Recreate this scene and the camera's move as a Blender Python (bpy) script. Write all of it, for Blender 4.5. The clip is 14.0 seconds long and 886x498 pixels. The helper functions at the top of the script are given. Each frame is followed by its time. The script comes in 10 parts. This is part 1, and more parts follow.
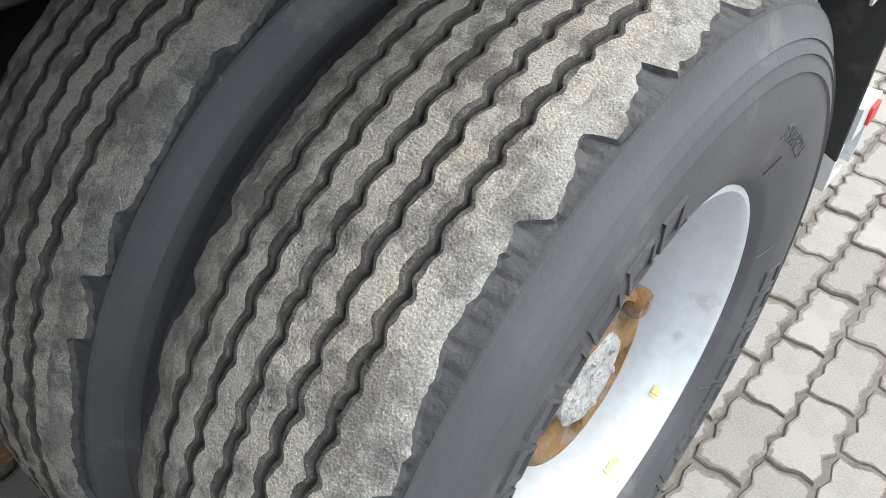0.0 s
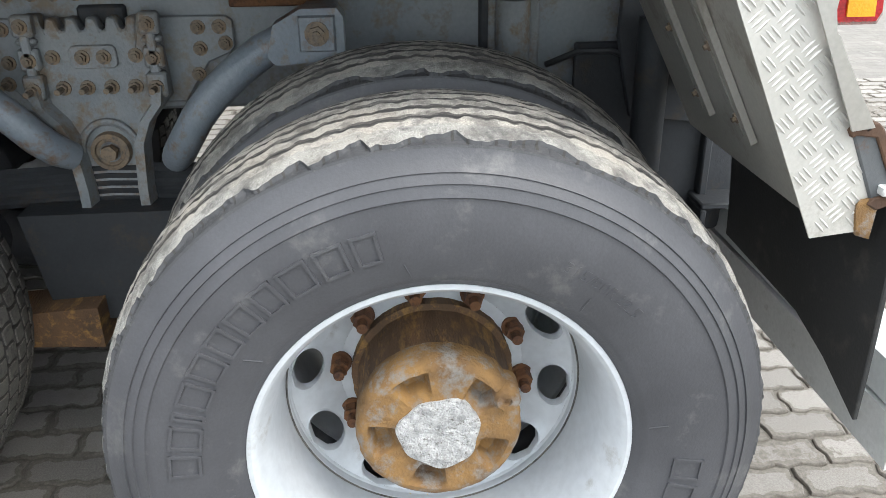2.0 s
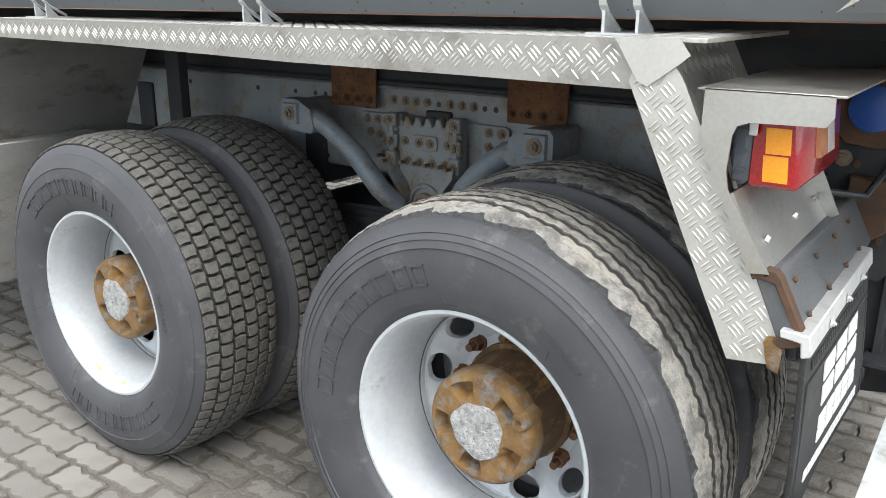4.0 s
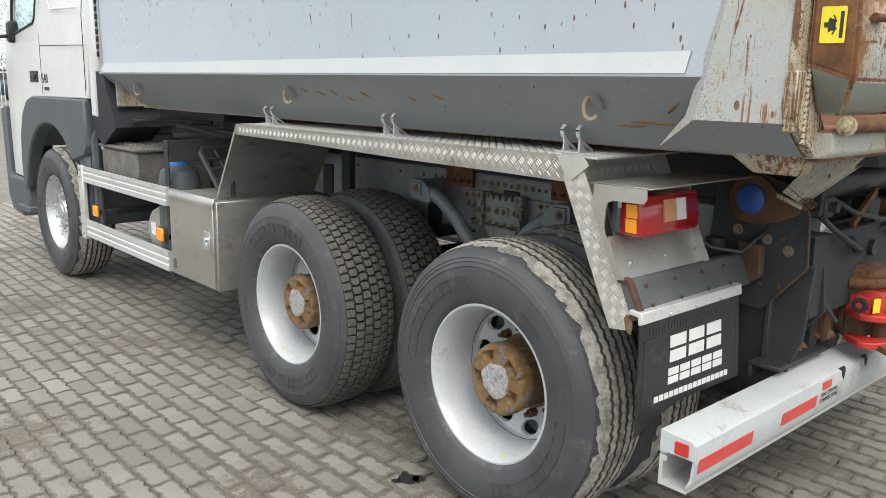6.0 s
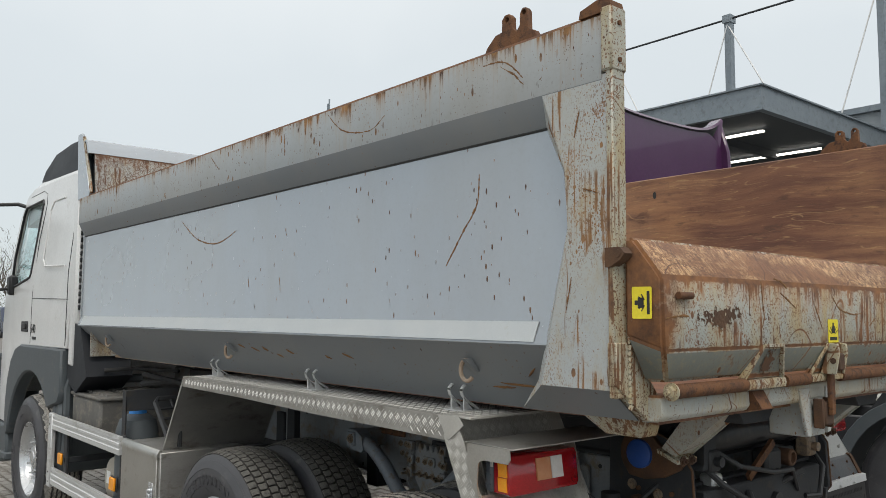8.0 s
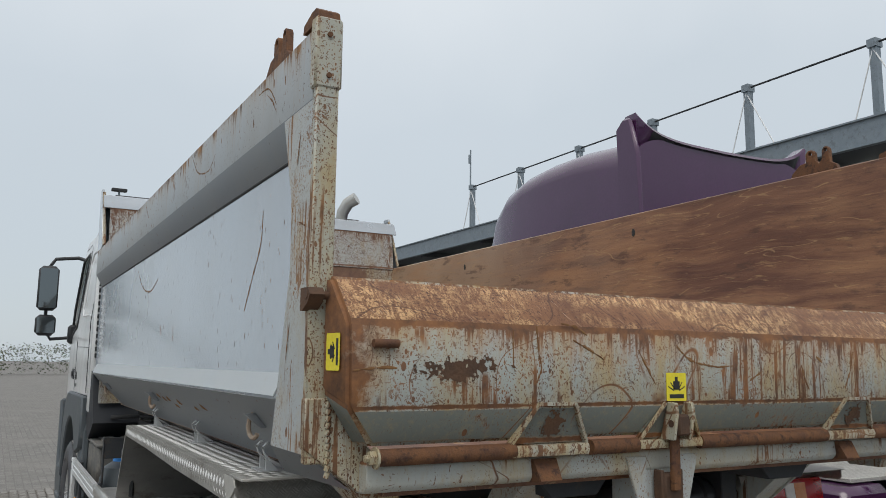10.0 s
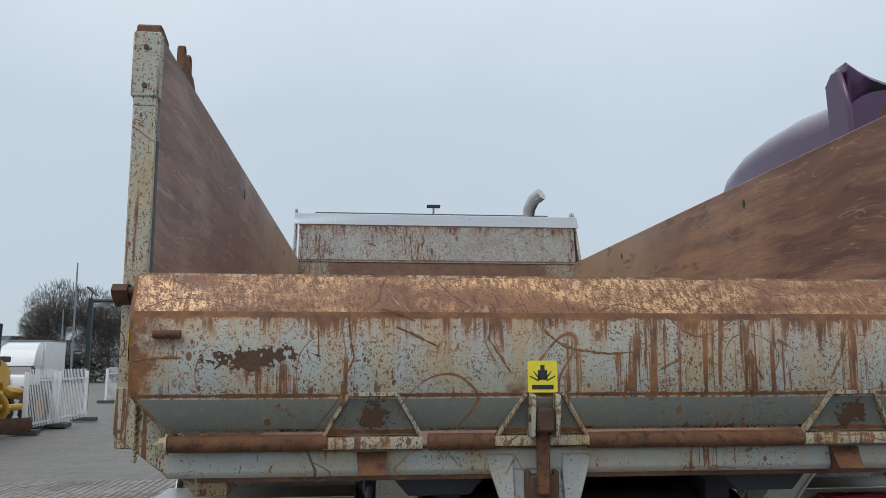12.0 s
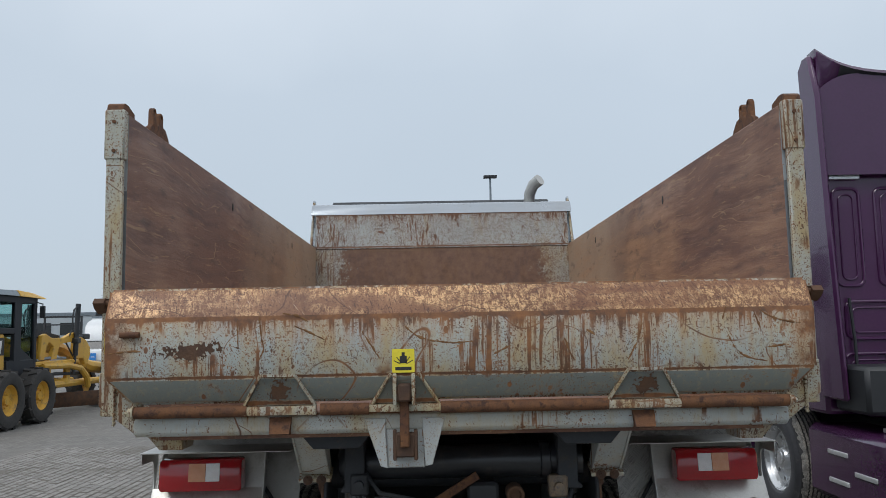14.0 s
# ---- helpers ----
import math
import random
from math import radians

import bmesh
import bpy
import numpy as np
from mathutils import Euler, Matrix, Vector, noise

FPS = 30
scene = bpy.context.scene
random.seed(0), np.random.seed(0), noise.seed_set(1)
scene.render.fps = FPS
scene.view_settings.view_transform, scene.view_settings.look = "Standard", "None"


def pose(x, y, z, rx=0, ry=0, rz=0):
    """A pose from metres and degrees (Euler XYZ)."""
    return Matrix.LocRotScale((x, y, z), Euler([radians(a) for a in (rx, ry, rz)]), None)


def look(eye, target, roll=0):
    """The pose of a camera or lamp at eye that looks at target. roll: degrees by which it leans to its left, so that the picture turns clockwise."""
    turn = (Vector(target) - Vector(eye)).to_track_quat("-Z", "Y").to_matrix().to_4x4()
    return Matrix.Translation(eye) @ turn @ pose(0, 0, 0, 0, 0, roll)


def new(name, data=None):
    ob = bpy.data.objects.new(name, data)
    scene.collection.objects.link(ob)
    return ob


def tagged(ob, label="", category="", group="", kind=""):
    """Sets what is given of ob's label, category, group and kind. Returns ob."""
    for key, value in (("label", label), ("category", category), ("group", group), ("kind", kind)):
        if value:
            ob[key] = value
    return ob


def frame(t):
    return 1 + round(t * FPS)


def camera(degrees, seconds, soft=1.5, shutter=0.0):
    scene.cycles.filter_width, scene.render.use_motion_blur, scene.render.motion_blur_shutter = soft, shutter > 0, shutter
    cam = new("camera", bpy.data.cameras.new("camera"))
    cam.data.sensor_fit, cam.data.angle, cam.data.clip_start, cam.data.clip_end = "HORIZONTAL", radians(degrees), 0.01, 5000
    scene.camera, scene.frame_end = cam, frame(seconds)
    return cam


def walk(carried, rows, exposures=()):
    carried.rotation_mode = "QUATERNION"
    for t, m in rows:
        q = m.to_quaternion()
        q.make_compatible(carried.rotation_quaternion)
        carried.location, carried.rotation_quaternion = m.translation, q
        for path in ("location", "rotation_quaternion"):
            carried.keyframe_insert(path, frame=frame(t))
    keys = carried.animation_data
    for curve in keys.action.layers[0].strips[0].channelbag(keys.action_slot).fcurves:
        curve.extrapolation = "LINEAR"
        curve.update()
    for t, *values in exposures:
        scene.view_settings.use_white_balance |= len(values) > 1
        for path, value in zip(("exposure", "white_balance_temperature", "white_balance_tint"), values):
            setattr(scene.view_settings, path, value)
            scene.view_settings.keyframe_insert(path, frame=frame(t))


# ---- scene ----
# Camera and its walk: close to the rear wheel, back along the side, then round behind the tailgate.
cam = camera(58.0, 14.0, soft=0.45)
PATH = [
    (0, (-1.452, 0.623, 1.306), (-0.496, -0.52, -0.028), 1.2),
    (0.5, (-1.708, 0.586, 1.271), (-0.576, -0.471, 0.005), -0.0),
    (1, (-1.947, 0.5, 1.294), (-0.559, -0.419, 0.186), -0.2),
    (1.5, (-2.076, 0.291, 1.294), (-0.366, -0.233, 0.398), -0.5),
    (2, (-2.223, 0.068, 1.315), (-0.415, -0.066, 0.47), -0.8),
    (2.5, (-2.366, -0.136, 1.329), (-0.541, 0.083, 0.54), -1.3),
    (3, (-2.409, -0.32, 1.351), (-0.611, 0.142, 0.605), -0.6),
    (3.2, (-2.429, -0.401, 1.368), (-0.688, 0.248, 0.628), -0.3),
    (5.3, (-2.958, -1.667, 1.489), (-1.531, -0.338, 1.045), 1.1),
    (5.5, (-3.081, -1.757, 1.511), (-1.667, -0.411, 1.075), 1.0),
    (6, (-3.21, -1.945, 1.572), (-1.897, -0.492, 1.169), 1.0),
    (6.5, (-3.249, -2.105, 1.643), (-1.954, -0.599, 1.404), 0.9),
    (7, (-3.259, -2.262, 1.666), (-1.968, -0.735, 1.625), 0.8),
    (7.5, (-3.199, -2.37, 1.675), (-1.908, -0.844, 1.745), 0.5),
    (8, (-2.992, -2.376, 1.689), (-1.699, -0.859, 1.856), 0.3),
    (8.5, (-2.738, -2.375, 1.737), (-1.442, -0.873, 1.992), 0.0),
    (9, (-2.448, -2.538, 1.705), (-1.15, -1.039, 1.968), -0.2),
    (9.2, (-2.343, -2.599, 1.704), (-1.08, -1.072, 1.973), -0.1),
    (11.3, (-1.033, -3.056, 1.665), (-0.6, -1.124, 1.947), 0.3),
    (11.5, (-0.904, -3.059, 1.65), (-0.517, -1.117, 1.932), -0.0),
    (12, (-0.641, -3.123, 1.676), (-0.444, -1.153, 1.961), -0.1),
    (12.5, (-0.416, -3.331, 1.701), (-0.368, -1.352, 1.987), -0.3),
    (13, (-0.315, -3.58, 1.706), (-0.303, -1.601, 1.989), -0.8),
    (13.5, (-0.204, -3.772, 1.736), (-0.188, -1.792, 2.02), -1.0),
    (14, (-0.094, -3.843, 1.737), (-0.067, -1.854, 1.944), -1.1),
]
walk(cam, [(t, look(eye, target, roll)) for t, eye, target, roll in PATH],
     exposures=[(0.0, 1.75, 6550, 10), (0.5, 1.5, 6550, 10), (1.0, 1.35, 6550, 10), (1.5, 1.5, 6550, 10), (2.0, 1.88, 6550, 10), (2.5, 1.78, 6570, 10), (3.0, 1.75, 6600, 10), (5.5, 1.15, 6750, 10), (6.0, 1.05, 6900, 10), (6.5, 0.83, 6900, 10), (7.0, 0.6, 6900, 10), (7.5, 0.38, 6900, 10), (8.0, 0.28, 6900, 10),
                (8.5, 0.1, 6850, 10), (9.2, 0.06, 6800, 10), (11.2, 0.0, 6250, 10), (14.0, 0.0, 6200, 10)])

# Overcast daylight: a grey cloud layer over the sky, and a weak wide sun high up.
SUN_ELEVATION, SUN_ROTATION = radians(52), radians(200)
world = bpy.data.worlds.new("overcast")
scene.world = world
world.use_nodes = True
wt = world.node_tree
bg = wt.nodes["Background"]
sky = wt.nodes.new("ShaderNodeTexSky")
sky.sky_type = "NISHITA"
sky.sun_disc = False
sky.sun_elevation, sky.sun_rotation = SUN_ELEVATION, SUN_ROTATION
sky_dim = wt.nodes.new("ShaderNodeMix")
sky_dim.data_type = "RGBA"
sky_dim.blend_type = "MULTIPLY"
sky_dim.inputs["Factor"].default_value = 1.0
sky_dim.inputs[7].default_value = (0.1, 0.1, 0.1, 1)
wt.links.new(sky.outputs[0], sky_dim.inputs[6])
coord = wt.nodes.new("ShaderNodeTexCoord")
split = wt.nodes.new("ShaderNodeSeparateXYZ")
wt.links.new(coord.outputs["Generated"], split.inputs[0])
clouds = wt.nodes.new("ShaderNodeTexNoise")
clouds.inputs["Scale"].default_value = 2.2
clouds.inputs["Detail"].default_value = 4
wt.links.new(coord.outputs["Generated"], clouds.inputs["Vector"])
lift = wt.nodes.new("ShaderNodeMath")
lift.operation = "MULTIPLY_ADD"
lift.inputs[1].default_value = 0.29
wt.links.new(clouds.outputs["Fac"], lift.inputs[0])
wt.links.new(split.outputs["Z"], lift.inputs[2])
cloud_ramp = wt.nodes.new("ShaderNodeValToRGB")
cloud_ramp.color_ramp.elements[0].position = 0.05
cloud_ramp.color_ramp.elements[0].color = (0.52, 0.585, 0.635, 1)
cloud_ramp.color_ramp.elements[1].position = 1.0
cloud_ramp.color_ramp.elements[1].color = (1.12, 1.15, 1.17, 1)
mid = cloud_ramp.color_ramp.elements.new(0.45)
mid.color = (0.62, 0.69, 0.75, 1)
wt.links.new(lift.outputs[0], cloud_ramp.inputs[0])
cover = wt.nodes.new("ShaderNodeMix")
cover.data_type = "RGBA"
cover.inputs["Factor"].default_value = 0.9
wt.links.new(sky_dim.outputs[2], cover.inputs[6])
wt.links.new(cloud_ramp.outputs[0], cover.inputs[7])
wt.links.new(cover.outputs[2], bg.inputs["Color"])
bg.inputs["Strength"].default_value = 1.0
sun = new("sun", bpy.data.lights.new("sun", "SUN"))
sun.data.energy, sun.data.angle, sun.data.color = 0.9, radians(28), (1.0, 0.97, 0.92)
sun.matrix_world = look((-14, -20, 32), (0, 0, 0))

# ---- materials ----
def material(name, rough=0.6, metal=0.0):
    m = bpy.data.materials.new(name)
    m.use_nodes = True
    b = m.node_tree.nodes["Principled BSDF"]
    b.inputs["Roughness"].default_value, b.inputs["Metallic"].default_value = rough, metal
    return m, m.node_tree, b


def put(nt, socket, value):
    if isinstance(value, bpy.types.NodeSocket):
        nt.links.new(value, socket)
    elif isinstance(value, tuple) and len(value) == 3 and socket.type == "RGBA":
        socket.default_value = (*value, 1)
    else:
        socket.default_value = value


def math_of(nt, op, a, b=0.0, c=0.0):
    n = nt.nodes.new("ShaderNodeMath")
    n.operation = op
    for i, v in enumerate((a, b, c)):
        put(nt, n.inputs[i], v)
    return n.outputs[0]


def blend(nt, fac, a, b, kind="MIX"):
    n = nt.nodes.new("ShaderNodeMix")
    n.data_type, n.blend_type = "RGBA", kind
    put(nt, n.inputs[0], fac), put(nt, n.inputs[6], a), put(nt, n.inputs[7], b)
    return n.outputs[2]


def step(nt, v, lo, hi):
    n = nt.nodes.new("ShaderNodeMapRange")
    put(nt, n.inputs[0], v), put(nt, n.inputs[1], lo), put(nt, n.inputs[2], hi)
    return n.outputs[0]


def place(nt, scale=(1, 1, 1), turn=(0, 0, 0), kind="Object", shift=(0, 0, 0)):
    c = nt.nodes.new("ShaderNodeTexCoord")
    m = nt.nodes.new("ShaderNodeMapping")
    m.inputs["Scale"].default_value, m.inputs["Rotation"].default_value = scale, [radians(a) for a in turn]
    m.inputs["Location"].default_value = shift
    nt.links.new(c.outputs[kind], m.inputs["Vector"])
    return m.outputs[0]


def grain(nt, vec, scale, detail=4.0, rough=0.55):
    n = nt.nodes.new("ShaderNodeTexNoise")
    put(nt, n.inputs["Vector"], vec)
    n.inputs["Scale"].default_value, n.inputs["Detail"].default_value, n.inputs["Roughness"].default_value = scale, detail, rough
    return n.outputs["Fac"]


def cells(nt, vec, scale, feature="F1", random_=1.0):
    n = nt.nodes.new("ShaderNodeTexVoronoi")
    n.feature = feature
    put(nt, n.inputs["Vector"], vec)
    n.inputs["Scale"].default_value, n.inputs["Randomness"].default_value = scale, random_
    return n.outputs["Distance"]


def relief(nt, b, height, strength=0.3, distance=0.004):
    n = nt.nodes.new("ShaderNodeBump")
    n.inputs["Strength"].default_value, n.inputs["Distance"].default_value = strength, distance
    put(nt, n.inputs["Height"], height)
    nt.links.new(n.outputs[0], b.inputs["Normal"])


def worn(name, base, second, rough=0.6, metal=0.0, big=3.0, fine=90.0, bump=0.2, dirt=None, dirt_from=0.55, rough_var=0.15, stretch=(1, 1, 1), distance=0.003):
    """A surface whose colour drifts between two tones, with a fine grain and optional dirt patches."""
    m, nt, b = material(name, rough, metal)
    vec = place(nt, stretch)
    large, small = grain(nt, vec, big, 5.0, 0.6), grain(nt, vec, fine, 3.0)
    col = blend(nt, step(nt, large, 0.32, 0.68), base, second)
    if dirt:
        patch = step(nt, math_of(nt, "ADD", grain(nt, vec, big * 2.3, 8.0, 0.7), math_of(nt, "MULTIPLY", small, 0.12)), dirt_from, dirt_from + 0.14)
        col = blend(nt, patch, col, dirt)
    col = blend(nt, math_of(nt, "MULTIPLY", step(nt, small, 0.3, 0.7), 0.25), col, tuple(c * 0.6 for c in base))
    put(nt, b.inputs["Base Color"], col)
    put(nt, b.inputs["Roughness"], math_of(nt, "MULTIPLY_ADD", large, rough_var * 2, rough - rough_var))
    relief(nt, b, small, bump, distance)
    return m


def gritty(name, dark, mid, light, cover=0.5, patch=24.0, smear=0.0):
    """Scuffed tread rubber: crumbs, dust and pale grains over darker bare patches."""
    m, nt, b = material(name, 0.93)
    vec = place(nt)
    fine, crumb = grain(nt, vec, 620.0, 4.0, 0.8), cells(nt, vec, 380.0)
    large, small = grain(nt, vec, patch, 8.0, 0.72), grain(nt, vec, 130.0, 4.0, 0.7)
    worn_in = step(nt, math_of(nt, "MULTIPLY_ADD", small, 0.22, large), cover - 0.06, cover + 0.10)
    col = blend(nt, worn_in, dark, mid)
    col = blend(nt, math_of(nt, "MULTIPLY", step(nt, fine, 0.50, 0.62), math_of(nt, "MULTIPLY_ADD", worn_in, 0.75, 0.15)), col, light)
    col = blend(nt, math_of(nt, "MULTIPLY", step(nt, crumb, 0.34, 0.14), 0.45), col, tuple(c * 0.8 for c in dark))
    tan = step(nt, grain(nt, place(nt, shift=(3, 1, 2)), 11.0, 4.0, 0.6), 0.45, 0.7)
    col = blend(nt, math_of(nt, "MULTIPLY", tan, 0.30), col, (mid[0] * 1.05, mid[1] * 0.94, mid[2] * 0.82))
    if smear:
        rubbed = step(nt, math_of(nt, "MULTIPLY_ADD", small, 0.25, grain(nt, place(nt, shift=(7, 3, 5)), 19.0, 6.0, 0.66)), 0.60, 0.72)
        col = blend(nt, math_of(nt, "MULTIPLY", rubbed, smear), col, tuple(c * 0.62 for c in dark))
        col = blend(nt, math_of(nt, "MULTIPLY", step(nt, grain(nt, vec, 240.0, 3.0, 0.7), 0.60, 0.68), 0.55), col, tuple(c * 0.5 for c in dark))
    put(nt, b.inputs["Base Color"], col)
    relief(nt, b, math_of(nt, "ADD", math_of(nt, "MULTIPLY", fine, 0.9), math_of(nt, "ADD", math_of(nt, "MULTIPLY", crumb, 0.8), math_of(nt, "MULTIPLY", large, 1.3))), 0.9, 0.003)
    return m


def rust_colour(nt, vec, dark=(0.055, 0.022, 0.012), bright=(0.33, 0.15, 0.05)):
    return blend(nt, step(nt, grain(nt, vec, 14.0, 6.0, 0.65), 0.38, 0.66), dark, bright)


def random_cells(nt, vec, scale):
    """Distance to the nearest of scattered points, and that point's own random number."""
    n = nt.nodes.new("ShaderNodeTexVoronoi")
    put(nt, n.inputs["Vector"], vec)
    n.inputs["Scale"].default_value = scale
    s = nt.nodes.new("ShaderNodeSeparateColor")
    nt.links.new(n.outputs["Color"], s.inputs[0])
    return n.outputs["Distance"], s.outputs[0]


def chips(nt, vec, scale, share, size):
    """Scattered chips of uneven size; share of the points carry one."""
    d, r = random_cells(nt, vec, scale)
    rad = math_of(nt, "MULTIPLY", math_of(nt, "POWER", step(nt, r, 1.0 - share, 1.0), 1.2), size)
    ragged = math_of(nt, "MULTIPLY_ADD", grain(nt, vec, scale * 6, 3.0), 0.10, math_of(nt, "SUBTRACT", d, 0.05))
    return step(nt, math_of(nt, "SUBTRACT", rad, ragged), 0.0, 0.03)


def scratches(nt, turn, stretch=(120, 120, 3.0), level=0.66, gate=0.5, shift=(0, 0, 0)):
    """Thin, nearly straight scratch marks that run one way."""
    turned = place(nt, (1, 1, 1), turn, shift=shift)
    pull = nt.nodes.new("ShaderNodeMapping")
    pull.inputs["Scale"].default_value = stretch
    nt.links.new(turned, pull.inputs["Vector"])
    line = step(nt, grain(nt, pull.outputs[0], 1.0, 2.0, 0.5), level, level + 0.035)
    broken = step(nt, grain(nt, place(nt, shift=shift), 5.0, 4.0, 0.6), gate, gate + 0.08)
    return math_of(nt, "MULTIPLY", line, broken)


def rusty_paint(name, paint, paint2, streaks=0.62, specks=0.0, rough=0.42, drip=(9, 9, 1.3), patches=0.72, tint=(0.33, 0.15, 0.05), grime=0.0, edge=None, scratch=0.0, speck_size=0.42, haze_tone=(0.30, 0.27, 0.22), gloss_var=0.14):
    """Old paint with running rust, chips, scratches and larger rust patches. edge: height of a bare top edge from which rust runs, and how far."""
    m, nt, b = material(name, rough)
    vec = place(nt)
    run = place(nt, drip)
    large = grain(nt, vec, 1.1, 4.0)
    col = blend(nt, step(nt, large, 0.35, 0.65), paint, paint2)
    haze = step(nt, grain(nt, place(nt, (2.2, 2.2, 0.7)), 1.7, 5.0, 0.6), 0.45, 0.8)
    col = blend(nt, math_of(nt, "MULTIPLY", haze, 0.22 + grime), col, haze_tone)
    mottle = step(nt, grain(nt, vec, 55.0, 4.0, 0.7), 0.5, 0.75)
    col = blend(nt, math_of(nt, "MULTIPLY", mottle, 0.08 + 0.5 * grime), col, (0.22, 0.19, 0.14))
    fine_run = grain(nt, run, 13.0, 5.0, 0.65)
    flow = math_of(nt, "ADD", math_of(nt, "MULTIPLY", grain(nt, run, 3.4, 7.0, 0.68), 0.55), math_of(nt, "MULTIPLY", fine_run, 0.45))
    streak = step(nt, flow, streaks, streaks + 0.04)
    soft = step(nt, flow, streaks - 0.06, streaks + 0.05)
    patch = step(nt, math_of(nt, "ADD", grain(nt, vec, 4.6, 9.0, 0.74), math_of(nt, "MULTIPLY", grain(nt, vec, 60.0, 4.0, 0.7), 0.14)), patches + 0.05, patches + 0.09)
    mask = math_of(nt, "MAXIMUM", streak, patch)
    if edge:
        sep = nt.nodes.new("ShaderNodeSeparateXYZ")
        put(nt, sep.inputs[0], vec)
        high = step(nt, sep.outputs[2], edge[0] - edge[1], edge[0])
        wash = math_of(nt, "ADD", math_of(nt, "MULTIPLY", grain(nt, place(nt, (55, 55, 2.2)), 1.0, 7.0, 0.7), 0.6), math_of(nt, "MULTIPLY", grain(nt, place(nt, (5, 5, 1.2)), 1.0, 3.0), 0.4))
        wash = math_of(nt, "MULTIPLY_ADD", math_of(nt, "POWER", high, 1.6), edge[2], wash)
        mask = math_of(nt, "MAXIMUM", mask, step(nt, wash, 0.66, 0.74))
        soft = math_of(nt, "MAXIMUM", soft, step(nt, wash, 0.56, 0.72))
    if specks:
        rows = ((44.0, 0.22, speck_size, 0.34), (95.0, 0.38, speck_size, 0.42), (170.0, 0.5, speck_size * 1.1, 0.6)) if specks > 1.1 else ((62.0, 0.13, speck_size, 0.36), (125.0, 0.15, speck_size, 0.40))
        for sc, share, size, k in rows:
            dense = step(nt, grain(nt, place(nt, shift=(sc, 0, 1)), 2.6, 3.0), 0.56 - 0.16 * specks, 0.66 - 0.16 * specks)
            mask = math_of(nt, "MAXIMUM", mask, math_of(nt, "MULTIPLY", chips(nt, place(nt, (1.0, 1.0, k), shift=(sc, 2, 0)), sc, share, size), dense))
    if scratch:
        for turn, sh in (((25, 25, 0), (0, 0, 0)), ((-40, -40, 0), (4, 1, 2)), ((70, 65, 0), (1, 7, 3)), ((-15, -12, 0), (8, 2, 5)), ((-72, -75, 0), (3, 3, 9))):
            mask = math_of(nt, "MAXIMUM", mask, math_of(nt, "MULTIPLY", scratches(nt, turn, (120, 120, 3.2), 0.70 - 0.04 * scratch, 0.56 - 0.11 * scratch, sh), 0.85))
    rust = rust_colour(nt, vec, bright=tint)
    col = blend(nt, math_of(nt, "MULTIPLY", soft, 0.45), col, (0.9 * tint[0] + 0.08, 0.9 * tint[1] + 0.09, tint[2] + 0.06))
    col = blend(nt, mask, col, rust)
    put(nt, b.inputs["Base Color"], col)
    put(nt, b.inputs["Roughness"], math_of(nt, "MULTIPLY_ADD", mask, 0.4, math_of(nt, "MULTIPLY_ADD", large, gloss_var, rough - gloss_var / 2)))
    relief(nt, b, math_of(nt, "MULTIPLY_ADD", grain(nt, vec, 160.0, 3.0), 0.3, math_of(nt, "MULTIPLY", mask, 0.7)), 0.3, 0.002)
    return m


def curls(nt, vec, scale, width=0.006, gate=0.5, shift=(0, 0, 0)):
    """Long thin curling scratch lines, broken up unevenly."""
    move = nt.nodes.new("ShaderNodeMapping")
    move.inputs["Location"].default_value = shift
    put(nt, move.inputs["Vector"], vec)
    n = grain(nt, move.outputs[0], scale, 1.2, 0.45)
    line = step(nt, math_of(nt, "ABSOLUTE", math_of(nt, "SUBTRACT", n, 0.5)), width, width * 0.35)
    return math_of(nt, "MULTIPLY", line, step(nt, grain(nt, move.outputs[0], scale * 1.7, 4.0, 0.6), gate, gate + 0.07))


